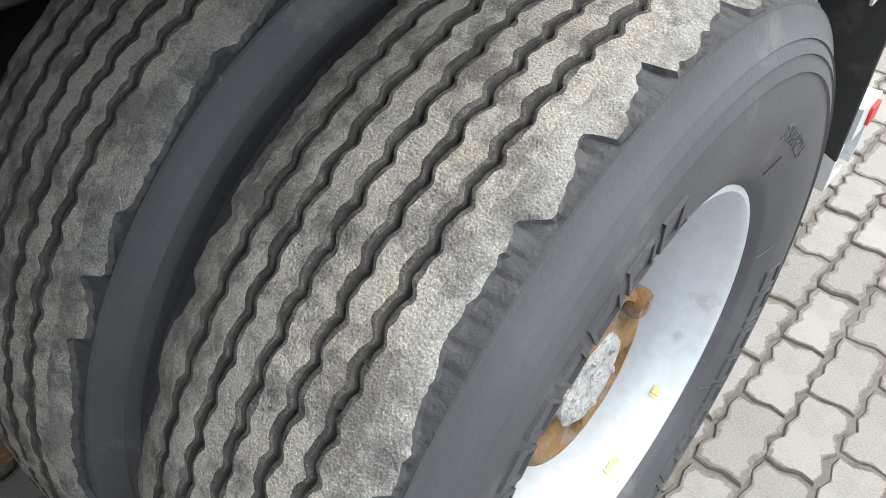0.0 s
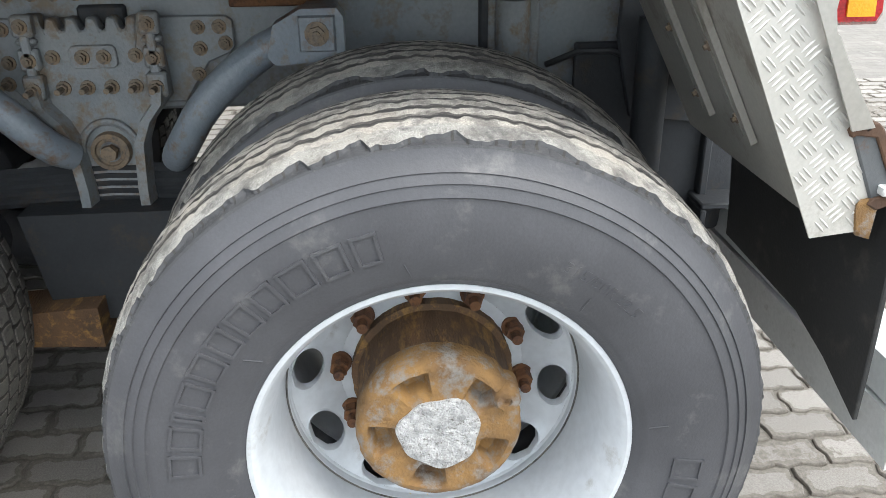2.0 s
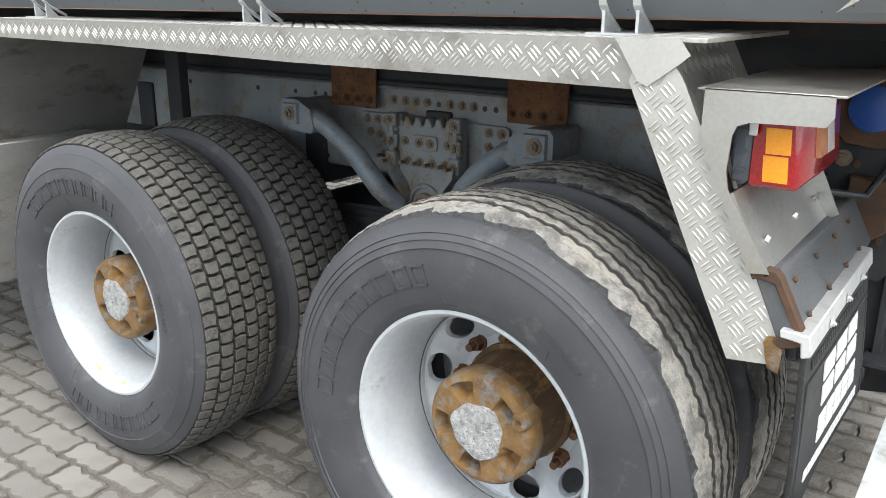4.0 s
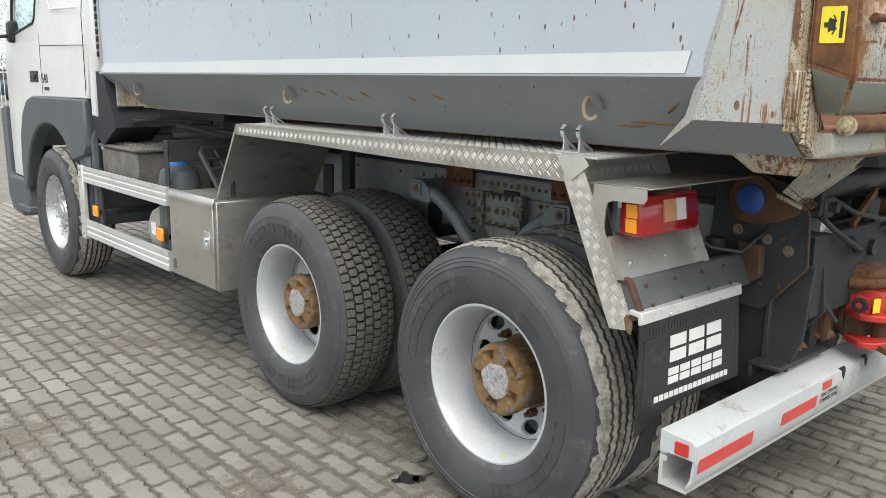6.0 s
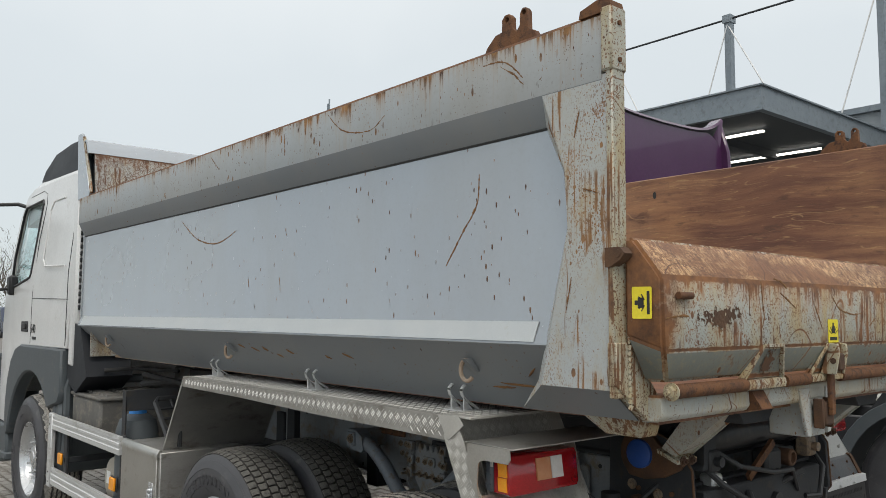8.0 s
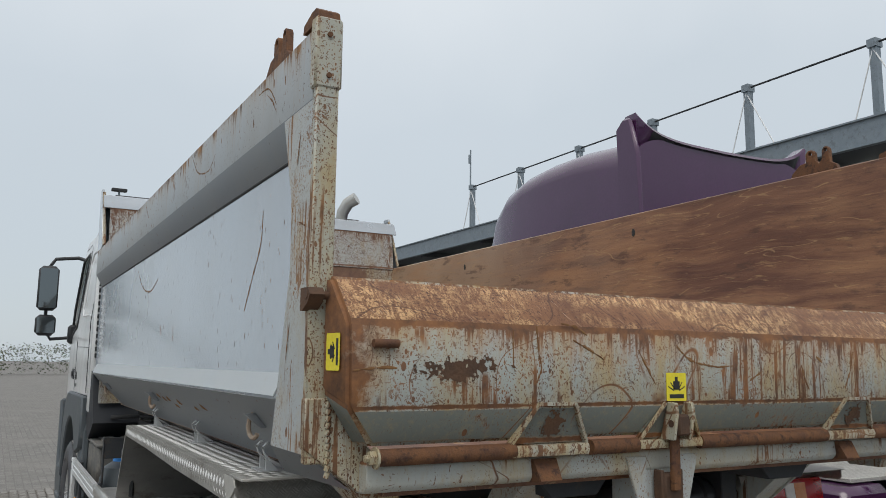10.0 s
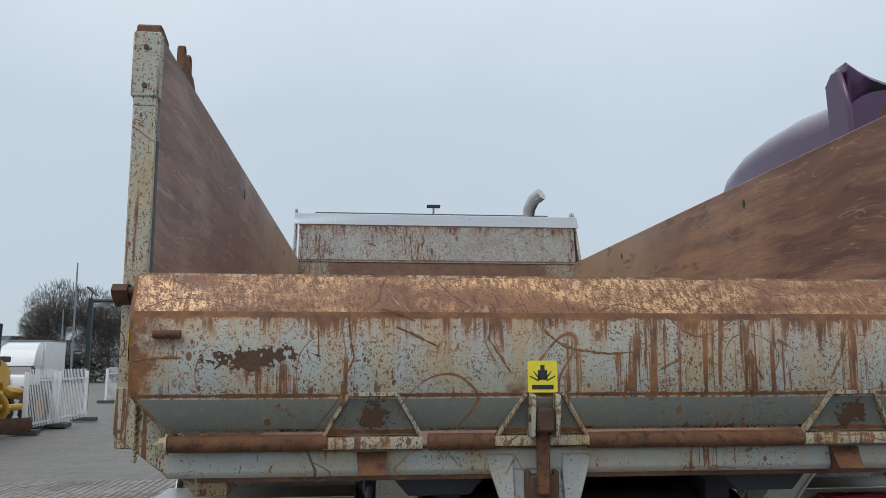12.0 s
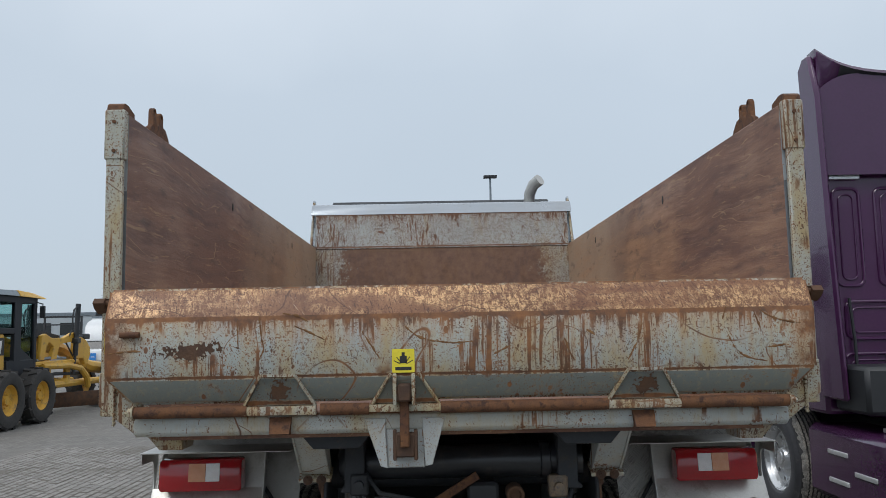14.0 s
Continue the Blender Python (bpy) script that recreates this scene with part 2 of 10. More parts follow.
def scuffed_paint(name, paint, paint2, rust=(0.265, 0.108, 0.036), rust2=(0.085, 0.036, 0.02), ochre=(0.41, 0.285, 0.105), stain=0.5, specks=1.0, lines=1.0, drips=0.5, creases=(), rough=0.5, bare=None, ends=None):
    """Hard-used paint: fine rust pits, curling scratches, hanging drips and ochre stains. creases: heights of bare folded edges; bare: (half width, height) of a middle worn down to rust; ends: x from which the outer ends are rubbed brown."""
    m, nt, b = material(name, rough)
    vec = place(nt)
    sep = nt.nodes.new("ShaderNodeSeparateXYZ")
    put(nt, sep.inputs[0], vec)
    big, mid_, fine = grain(nt, vec, 1.3, 5.0, 0.6), grain(nt, vec, 6.5, 7.0, 0.7), grain(nt, vec, 48.0, 6.0, 0.75)
    col = blend(nt, step(nt, big, 0.36, 0.64), paint, paint2)
    col = blend(nt, math_of(nt, "MULTIPLY", step(nt, grain(nt, place(nt, (1, 1, 0.35)), 9.0, 6.0, 0.7), 0.62 - 0.2 * stain, 0.86 - 0.2 * stain), 0.75), col, ochre)
    col = blend(nt, math_of(nt, "MULTIPLY", step(nt, fine, 0.52, 0.70), 0.30), col, ochre)
    # pits, thick in some regions and thin in others
    dense = step(nt, math_of(nt, "ADD", math_of(nt, "MULTIPLY", grain(nt, place(nt, shift=(5, 2, 3)), 2.1, 4.0, 0.6), 0.6), math_of(nt, "MULTIPLY", mid_, 0.4)), 0.50 - 0.10 * specks, 0.64 - 0.10 * specks)
    mask = None
    for sc, share, size, k in ((85.0, 0.18, 0.42, 0.55), (150.0, 0.5, 0.48, 0.6), (270.0, 0.65, 0.52, 0.7)):
        pit = math_of(nt, "MULTIPLY", chips(nt, place(nt, (1.0, 1.0, k), shift=(sc, 2, 0)), sc, share, size), math_of(nt, "MULTIPLY_ADD", dense, 0.9, 0.1))
        mask = pit if mask is None else math_of(nt, "MAXIMUM", mask, pit)
    lone = chips(nt, place(nt, (1, 1, 0.6), shift=(7, 1, 4)), 38.0, 0.10, 0.36)
    mask = math_of(nt, "MAXIMUM", mask, lone)
    # scratches
    for sc, w, g, sh in ((1.15, 0.0016, 0.46, (0, 0, 0)), (1.6, 0.0020, 0.48, (4, 1, 7)), (2.3, 0.0026, 0.48, (2, 9, 1))):
        mask = math_of(nt, "MAXIMUM", mask, curls(nt, vec, sc, w, g + 0.05 - 0.05 * lines, sh))
    for turn, sh in (((22, 24, 0), (0, 0, 0)), ((-36, -40, 0), (4, 1, 2)), ((66, 62, 0), (1, 7, 3)), ((-12, -10, 0), (8, 2, 5)), ((-70, -74, 0), (3, 3, 9)), ((48, 44, 0), (9, 5, 2))):
        mask = math_of(nt, "MAXIMUM", mask, math_of(nt, "MULTIPLY", scratches(nt, turn, (150, 150, 4.0), 0.69 - 0.035 * lines, 0.56 - 0.07 * lines, sh), 0.9))
    # drips hang in groups
    flow = grain(nt, place(nt, (62, 62, 2.4)), 1.0, 5.0, 0.65)
    group = step(nt, grain(nt, place(nt, (3.4, 3.4, 1.6), shift=(3, 3, 1)), 1.0, 4.0, 0.65), 0.62 - 0.12 * drips, 0.69 - 0.12 * drips)
    drip = math_of(nt, "MULTIPLY", step(nt, math_of(nt, "MULTIPLY_ADD", fine, 0.12, flow), 0.575, 0.625), step(nt, group, 0.15, 0.45))
    mask = math_of(nt, "MAXIMUM", mask, drip)
    halo = math_of(nt, "MULTIPLY", step(nt, flow, 0.45, 0.62), group)
    mask = math_of(nt, "MAXIMUM", mask, math_of(nt, "MULTIPLY", step(nt, math_of(nt, "MULTIPLY_ADD", fine, 0.3, mid_), 0.80, 0.84), 1.0))
    for z, reach in creases:
        near = step(nt, math_of(nt, "ABSOLUTE", math_of(nt, "SUBTRACT", sep.outputs[2], z)), reach, 0.0)
        rubbed = math_of(nt, "ADD", near, math_of(nt, "MULTIPLY_ADD", grain(nt, place(nt, (9, 9, 6)), 2.0, 7.0, 0.72), 1.5, -0.75))
        mask = math_of(nt, "MAXIMUM", mask, step(nt, rubbed, 0.52, 0.66))
        halo = math_of(nt, "MAXIMUM", halo, step(nt, rubbed, 0.25, 0.60))
        if reach > 0.02:
            below = step(nt, sep.outputs[2], z - 0.20, z)
            wash = math_of(nt, "ADD", math_of(nt, "MULTIPLY", grain(nt, place(nt, (50, 50, 3.0)), 1.0, 7.0, 0.72), 0.55), math_of(nt, "MULTIPLY", grain(nt, place(nt, (6, 6, 2.0)), 1.0, 4.0, 0.65), 0.45))
            wash = math_of(nt, "MULTIPLY_ADD", math_of(nt, "POWER", below, 1.5), 0.23, wash)
            mask = math_of(nt, "MAXIMUM", mask, step(nt, wash, 0.69, 0.74))
            halo = math_of(nt, "MAXIMUM", halo, step(nt, wash, 0.58, 0.73))
    across = math_of(nt, "ABSOLUTE", sep.outputs[0])
    if ends:
        rim = math_of(nt, "MULTIPLY_ADD", step(nt, across, ends[0], ends[1]), 0.5, math_of(nt, "MULTIPLY_ADD", mid_, 1.1, -0.35))
        mask = math_of(nt, "MAXIMUM", mask, step(nt, rim, 0.56, 0.66))
        halo = math_of(nt, "MAXIMUM", halo, step(nt, rim, 0.40, 0.6))
    if bare:
        inner = math_of(nt, "ADD", step(nt, across, bare[0] + 0.16, bare[0] - 0.45), math_of(nt, "ADD", math_of(nt, "MULTIPLY_ADD", mid_, 1.1, -0.55), math_of(nt, "MULTIPLY_ADD", fine, 0.9, -0.45)))
        inner = math_of(nt, "MULTIPLY", inner, step(nt, sep.outputs[2], bare[1] + 0.02, bare[1] - 0.06))
        mask = math_of(nt, "MAXIMUM", mask, step(nt, inner, 0.30, 0.46))
    tone = blend(nt, step(nt, math_of(nt, "MULTIPLY_ADD", grain(nt, vec, 17.0, 6.0, 0.7), 0.7, math_of(nt, "MULTIPLY", big, 0.3)), 0.40, 0.62), rust2, rust)
    col = blend(nt, math_of(nt, "MULTIPLY", halo, 0.50), col, (rust[0] * 1.15 + 0.05, rust[1] * 1.25 + 0.04, rust[2] * 1.3 + 0.02))
    col = blend(nt, math_of(nt, "MULTIPLY", mask, 0.93), col, tone)
    put(nt, b.inputs["Base Color"], col)
    put(nt, b.inputs["Roughness"], math_of(nt, "MULTIPLY_ADD", mask, 0.32, rough - 0.04))
    relief(nt, b, math_of(nt, "MULTIPLY_ADD", grain(nt, vec, 160.0, 3.0), 0.3, math_of(nt, "MULTIPLY", mask, -0.6)), 0.35, 0.002)
    return m


def scoured_steel(name):
    """The top of the gate: fine flecks scraped bright where loads slide off, sheen painted into their colour, and dark
    crossing scratches in brown rust.
    """
    m, nt, b = material(name, 0.42, 0.25)
    vec = place(nt)
    big, fine, tiny = grain(nt, place(nt, (1, 1, 1)), 3.2, 5.0, 0.65), grain(nt, place(nt, (1.0, 0.42, 0.42)), 78.0, 6.0, 0.78), grain(nt, vec, 190.0, 4.0, 0.7)
    col = blend(nt, step(nt, math_of(nt, "MULTIPLY_ADD", fine, 0.35, math_of(nt, "MULTIPLY", big, 0.65)), 0.38, 0.60), (0.15, 0.060, 0.029), (0.295, 0.135, 0.060))
    region = step(nt, grain(nt, place(nt, (1.5, 4, 4), shift=(1, 2, 8)), 1.5, 5.0, 0.65), 0.43, 0.56)
    bright = math_of(nt, "MULTIPLY", step(nt, math_of(nt, "MULTIPLY_ADD", tiny, 0.55, fine), 0.755, 0.81), region)
    col = blend(nt, math_of(nt, "MULTIPLY", region, 0.30), col, (0.38, 0.19, 0.078))
    col = blend(nt, math_of(nt, "MULTIPLY", bright, 0.95), col, (0.70, 0.435, 0.215))
    band = step(nt, grain(nt, place(nt, (15, 1.2, 1.2)), 1.0, 5.0, 0.65), 0.57, 0.68)
    col = blend(nt, math_of(nt, "MULTIPLY", band, 0.6), col, (0.135, 0.054, 0.028))
    for sc, w, g, sh in ((1.3, 0.0016, 0.44, (1, 0, 0)), (1.9, 0.0020, 0.46, (4, 1, 7)), (2.8, 0.0026, 0.48, (2, 9, 1))):
        col = blend(nt, math_of(nt, "MULTIPLY", curls(nt, vec, sc, w, g, sh), 0.75), col, (0.095, 0.040, 0.024))
    for turn, sh in (((22, 24, 0), (0, 0, 0)), ((-36, -40, 0), (4, 1, 2)), ((66, 62, 0), (1, 7, 3)), ((-12, -10, 0), (8, 2, 5)), ((-66, -70, 0), (3, 3, 9)), ((44, 12, 0), (6, 3, 1)), ((-50, -14, 0), (2, 8, 4))):
        col = blend(nt, math_of(nt, "MULTIPLY", scratches(nt, turn, (210, 210, 6.0), 0.63, 0.42, sh), 0.8), col, (0.095, 0.040, 0.024))
    pale = scratches(nt, (30, 34, 0), (190, 190, 5.0), 0.66, 0.45, (5, 5, 5))
    col = blend(nt, math_of(nt, "MULTIPLY", pale, 0.6), col, (0.62, 0.42, 0.26))
    put(nt, b.inputs["Base Color"], col)
    put(nt, b.inputs["Roughness"], math_of(nt, "MULTIPLY_ADD", bright, -0.16, 0.48))
    put(nt, b.inputs["Metallic"], math_of(nt, "MULTIPLY", bright, 0.3))
    relief(nt, b, math_of(nt, "MULTIPLY_ADD", fine, 0.8, math_of(nt, "MULTIPLY", tiny, 0.4)), 0.35, 0.002)
    return m


def bed_steel(name):
    """Inner faces of the load bed: brown rust, polished dusty tan towards the front with grazing sheen painted in, and
    long wavy scrapes.
    """
    m, nt, b = material(name, 0.42, 0.0)
    vec = place(nt)
    sep = nt.nodes.new("ShaderNodeSeparateXYZ")
    put(nt, sep.inputs[0], vec)
    bent = nt.nodes.new("ShaderNodeVectorMath")
    bent.operation = "ADD"
    drift = nt.nodes.new("ShaderNodeTexNoise")
    drift.inputs["Scale"].default_value, drift.inputs["Detail"].default_value = 1.6, 3.0
    put(nt, drift.inputs["Vector"], vec)
    small_ = nt.nodes.new("ShaderNodeVectorMath")
    small_.operation = "SCALE"
    put(nt, small_.inputs[0], drift.outputs["Color"])
    small_.inputs["Scale"].default_value = 0.12
    put(nt, bent.inputs[0], vec), put(nt, bent.inputs[1], small_.outputs[0])
    long_ = nt.nodes.new("ShaderNodeMapping")
    long_.inputs["Scale"].default_value, long_.inputs["Rotation"].default_value = (4.0, 0.55, 7.0), (radians(-6), 0, 0)
    nt.links.new(bent.outputs[0], long_.inputs["Vector"])
    run = long_.outputs[0]
    cloud = grain(nt, place(nt, (1, 0.8, 1.1)), 1.5, 6.0, 0.62)
    # Front part paled in colour: dust, plus the sheen seen along the walls.
    ahead = step(nt, math_of(nt, "MULTIPLY_ADD", cloud, 3.0, sep.outputs[1]), 1.9, 4.3)
    col = blend(nt, step(nt, grain(nt, run, 1.3, 8.0, 0.66), 0.36, 0.66), (0.112, 0.045, 0.029), (0.235, 0.108, 0.058))
    col = blend(nt, math_of(nt, "MULTIPLY", ahead, 0.9), col, (0.42, 0.30, 0.205))
    glow = step(nt, math_of(nt, "ADD", math_of(nt, "MULTIPLY", grain(nt, run, 2.4, 8.0, 0.7), 0.5), math_of(nt, "MULTIPLY", grain(nt, place(nt, shift=(2, 5, 1)), 1.15, 3.0), 0.5)), 0.50, 0.64)
    col = blend(nt, math_of(nt, "MULTIPLY", glow, math_of(nt, "MULTIPLY_ADD", step(nt, sep.outputs[0], -0.5, 0.5), 0.25, 0.42)), col, (0.43, 0.222, 0.105))
    score = step(nt, grain(nt, run, 9.0, 6.0, 0.7), 0.60, 0.66)
    col = blend(nt, math_of(nt, "MULTIPLY", score, 0.5), col, (0.50, 0.31, 0.14))
    dark = step(nt, grain(nt, place(nt, (3, 1.4, 5), (-9, 0, 0), shift=(1, 4, 2)), 3.2, 8.0, 0.72), 0.56, 0.64)
    col = blend(nt, math_of(nt, "MULTIPLY", dark, 0.6), col, (0.075, 0.036, 0.024))
    for sc, w, g, sh in ((2.4, 0.004, 0.46, (1, 3, 0)), (4.0, 0.006, 0.48, (4, 1, 7))):
        col = blend(nt, math_of(nt, "MULTIPLY", curls(nt, run, sc * 0.5, w, g, sh), 0.6), col, (0.44, 0.27, 0.13))
    speck = step(nt, grain(nt, vec, 75.0, 5.0, 0.75), 0.56, 0.68)
    col = blend(nt, math_of(nt, "MULTIPLY", speck, 0.4), col, (0.07, 0.036, 0.024))
    put(nt, b.inputs["Base Color"], col)
    put(nt, b.inputs["Roughness"], math_of(nt, "MULTIPLY_ADD", math_of(nt, "MAXIMUM", ahead, glow), -0.16, 0.52))
    relief(nt, b, math_of(nt, "ADD", grain(nt, run, 7.0, 7.0, 0.7), math_of(nt, "MULTIPLY", speck, 0.25)), 0.3, 0.004)
    return m


def tread_plate(name):
    """Aluminium chequer plate: groups of short raised bars, turned crosswise from cell to cell."""
    m, nt, b = material(name, 0.48, 0.35)
    uv = nt.nodes.new("ShaderNodeUVMap")
    sep = nt.nodes.new("ShaderNodeSeparateXYZ")
    nt.links.new(uv.outputs[0], sep.inputs[0])
    cell = 0.043
    u, v = math_of(nt, "DIVIDE", sep.outputs[0], cell), math_of(nt, "DIVIDE", sep.outputs[1], cell)
    a = math_of(nt, "MULTIPLY", math_of(nt, "ADD", u, v), 0.7071)
    c = math_of(nt, "MULTIPLY", math_of(nt, "SUBTRACT", u, v), 0.7071)
    fa, fc = math_of(nt, "SUBTRACT", math_of(nt, "FRACT", a), 0.5), math_of(nt, "SUBTRACT", math_of(nt, "FRACT", c), 0.5)
    odd = math_of(nt, "MODULO", math_of(nt, "ABSOLUTE", math_of(nt, "ADD", math_of(nt, "FLOOR", a), math_of(nt, "FLOOR", c))), 2.0)
    bars, dirt = [], []
    for p, q in ((fa, fc), (fc, fa)):
        ridge = math_of(nt, "COSINE", math_of(nt, "MULTIPLY", p, math.tau * 5.0))
        ends = math_of(nt, "MULTIPLY", step(nt, math_of(nt, "ABSOLUTE", q), 0.38, 0.30), step(nt, math_of(nt, "ABSOLUTE", p), 0.44, 0.41))
        bars.append(math_of(nt, "MULTIPLY", step(nt, ridge, 0.3, 0.9), ends))
        dirt.append(math_of(nt, "MULTIPLY", step(nt, ridge, 0.3, -0.4), ends))
    pick = nt.nodes.new("ShaderNodeMix")
    pick.data_type = "FLOAT"
    put(nt, pick.inputs[0], odd), put(nt, pick.inputs[2], bars[0]), put(nt, pick.inputs[3], bars[1])
    bar = pick.outputs[0]
    pick = nt.nodes.new("ShaderNodeMix")
    pick.data_type = "FLOAT"
    put(nt, pick.inputs[0], odd), put(nt, pick.inputs[2], dirt[0]), put(nt, pick.inputs[3], dirt[1])
    gap = pick.outputs[0]
    vec = place(nt)
    stain = step(nt, grain(nt, vec, 4.0, 6.0, 0.65), 0.42, 0.75)
    col = blend(nt, stain, (0.60, 0.585, 0.545), (0.46, 0.445, 0.405))
    col = blend(nt, math_of(nt, "MULTIPLY", bar, 0.55), col, (0.74, 0.73, 0.69))
    # Gaps darkened in colour: grime there, and the bars' shade painted with it.
    col = blend(nt, math_of(nt, "MULTIPLY", gap, 0.42), col, (0.20, 0.19, 0.17))
    put(nt, b.inputs["Base Color"], col)
    put(nt, b.inputs["Roughness"], math_of(nt, "MULTIPLY_ADD", stain, 0.2, 0.42))
    relief(nt, b, math_of(nt, "MULTIPLY_ADD", grain(nt, vec, 200.0, 2.0), 0.08, bar), 1.0, 0.006)
    return m


def clear(name, tint=(0.8, 0.9, 0.9), rough=0.02):
    m, nt, b = material(name, rough)
    b.inputs["Base Color"].default_value = (*tint, 1)
    b.inputs["Transmission Weight"].default_value = 1.0
    b.inputs["IOR"].default_value = 1.1
    return m


M = {}
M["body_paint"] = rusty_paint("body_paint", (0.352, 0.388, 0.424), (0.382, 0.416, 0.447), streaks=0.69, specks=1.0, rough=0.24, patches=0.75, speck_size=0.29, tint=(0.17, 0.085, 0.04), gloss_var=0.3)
M["body_paint"].node_tree.nodes["Principled BSDF"].inputs["Metallic"].default_value = 0.45
M["body_paint"].node_tree.nodes["Principled BSDF"].inputs["Coat Weight"].default_value = 0.5
M["body_paint"].node_tree.nodes["Principled BSDF"].inputs["Coat Roughness"].default_value = 0.12
# The body paint again, with the shade of down-facing slopes mixed into its colour.
M["body_paint_shaded"] = rusty_paint("body_paint_shaded", (0.185, 0.202, 0.218), (0.215, 0.232, 0.245), streaks=0.66, specks=1.0, rough=0.42, patches=0.70, speck_size=0.30)
M["rim_rust"] = scuffed_paint("rim_rust", (0.39, 0.415, 0.40), (0.43, 0.41, 0.31), rust=(0.25, 0.115, 0.045), stain=1.1, specks=1.8, lines=1.2, drips=1.1)
M["post_paint"] = scuffed_paint("post_paint", (0.405, 0.438, 0.452), (0.42, 0.435, 0.415), rust=(0.31, 0.15, 0.05), rust2=(0.14, 0.064, 0.028), stain=0.4, specks=0.5, lines=0.45, drips=0.45, rough=0.5)
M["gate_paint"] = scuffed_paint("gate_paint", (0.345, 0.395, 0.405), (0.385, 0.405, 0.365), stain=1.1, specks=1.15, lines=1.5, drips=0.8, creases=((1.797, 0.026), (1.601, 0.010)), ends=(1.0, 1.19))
# Grimy grey-green gate paint, darkened further to carry the underside's shade in colour.
M["gate_paint_shaded"] = scuffed_paint("gate_paint_shaded", (0.135, 0.152, 0.142), (0.165, 0.175, 0.15), stain=0.2, specks=0.1, lines=0.2, drips=0.1, rough=0.55, creases=((1.512, 0.014),))
M["gate_top"] = scoured_steel("gate_top")
M["load_rust"] = bed_steel("load_rust")
M["board_rust"] = scuffed_paint("board_rust", (0.40, 0.435, 0.435), (0.41, 0.42, 0.395), rust=(0.19, 0.088, 0.044), stain=0.55, specks=1.7, lines=2.2, drips=0.7, creases=((2.545, 0.015), (2.86, 0.03)))
M["board_low"] = scuffed_paint("board_low", (0.38, 0.405, 0.395), (0.38, 0.36, 0.30), rust=(0.20, 0.105, 0.062), rust2=(0.125, 0.062, 0.042), stain=0.8, specks=1.7, lines=2.0, drips=0.8, bare=(1.05, 2.56))
M["rust"] = worn("rust", (0.10, 0.043, 0.022), (0.20, 0.09, 0.036), 0.85, big=16, fine=160, bump=0.7, dirt=(0.05, 0.024, 0.016), dirt_from=0.57)
M["rust_orange"] = worn("rust_orange", (0.30, 0.165, 0.05), (0.085, 0.05, 0.03), 0.88, big=11, fine=190, bump=0.9, dirt=(0.20, 0.195, 0.185), dirt_from=0.555)
M["scar_rust"] = worn("scar_rust", (0.27, 0.135, 0.05), (0.14, 0.065, 0.03), 0.85, big=30, fine=200, bump=0.5)
M["bar_steel"] = worn("bar_steel", (0.075, 0.082, 0.088), (0.11, 0.115, 0.12), 0.5, big=7, fine=130, bump=0.4, dirt=(0.12, 0.06, 0.03), dirt_from=0.62)
M["sill_paint"] = scuffed_paint("sill_paint", (0.40, 0.435, 0.435), (0.43, 0.42, 0.36), stain=0.6, specks=0.25, lines=0.4, drips=0.35, creases=((1.474, 0.014),))
M["dark_pane"] = clear("dark_pane", (0.52, 0.72, 0.71))
M["rust_barrel"] = worn("rust_barrel", (0.155, 0.082, 0.038), (0.075, 0.048, 0.03), 0.85, big=10, fine=170, bump=0.6, dirt=(0.31, 0.17, 0.05), dirt_from=0.57, stretch=(0.6, 1.5, 1.5))
M["rust_dark"] = worn("rust_dark", (0.06, 0.035, 0.024), (0.14, 0.07, 0.035), 0.85, big=9, fine=140, bump=0.5)
M["tank_beige"] = worn("tank_beige", (0.30, 0.28, 0.24), (0.38, 0.35, 0.3), 0.7, big=5, fine=90, bump=0.1)
M["frame_paint"] = worn("frame_paint", (0.205, 0.228, 0.246), (0.265, 0.278, 0.285), 0.5, big=5, fine=110, bump=0.3, dirt=(0.20, 0.155, 0.11), dirt_from=0.57)
M["cast_grey"] = worn("cast_grey", (0.20, 0.22, 0.235), (0.26, 0.268, 0.268), 0.55, big=8, fine=150, bump=0.45, dirt=(0.20, 0.145, 0.095), dirt_from=0.55)
M["frame_bolt"] = worn("frame_bolt", (0.19, 0.155, 0.12), (0.26, 0.18, 0.11), 0.75, big=30, fine=160, bump=0.4, dirt=(0.11, 0.095, 0.08), dirt_from=0.55)
M["sheet_beige"] = worn("sheet_beige", (0.30, 0.295, 0.27), (0.38, 0.37, 0.34), 0.5, metal=0.2, big=3, fine=150, bump=0.08, dirt=(0.2, 0.18, 0.15), dirt_from=0.6, stretch=(1, 1, 0.6))
M["rod_paint"] = worn("rod_paint", (0.165, 0.195, 0.228), (0.225, 0.25, 0.275), 0.4, big=9, fine=120, bump=0.35, dirt=(0.17, 0.105, 0.06), dirt_from=0.59)
M["black_steel"] = worn("black_steel", (0.020, 0.023, 0.027), (0.038, 0.041, 0.046), 0.7, big=6, fine=120, bump=0.3, dirt=(0.055, 0.043, 0.033), dirt_from=0.6)
M["dust_black"] = worn("dust_black", (0.035, 0.036, 0.040), (0.06, 0.059, 0.057), 0.8, big=5, fine=90, bump=0.2)
M["rubber"] = worn("rubber", (0.048, 0.049, 0.055), (0.074, 0.075, 0.083), 0.54, big=5, fine=230, bump=0.18, dirt=(0.125, 0.124, 0.125), dirt_from=0.63)
M["groove_rubber"] = worn("groove_rubber", (0.032, 0.031, 0.032), (0.062, 0.058, 0.053), 0.85, big=20, fine=260, bump=0.4, dirt=(0.09, 0.08, 0.065), dirt_from=0.62)
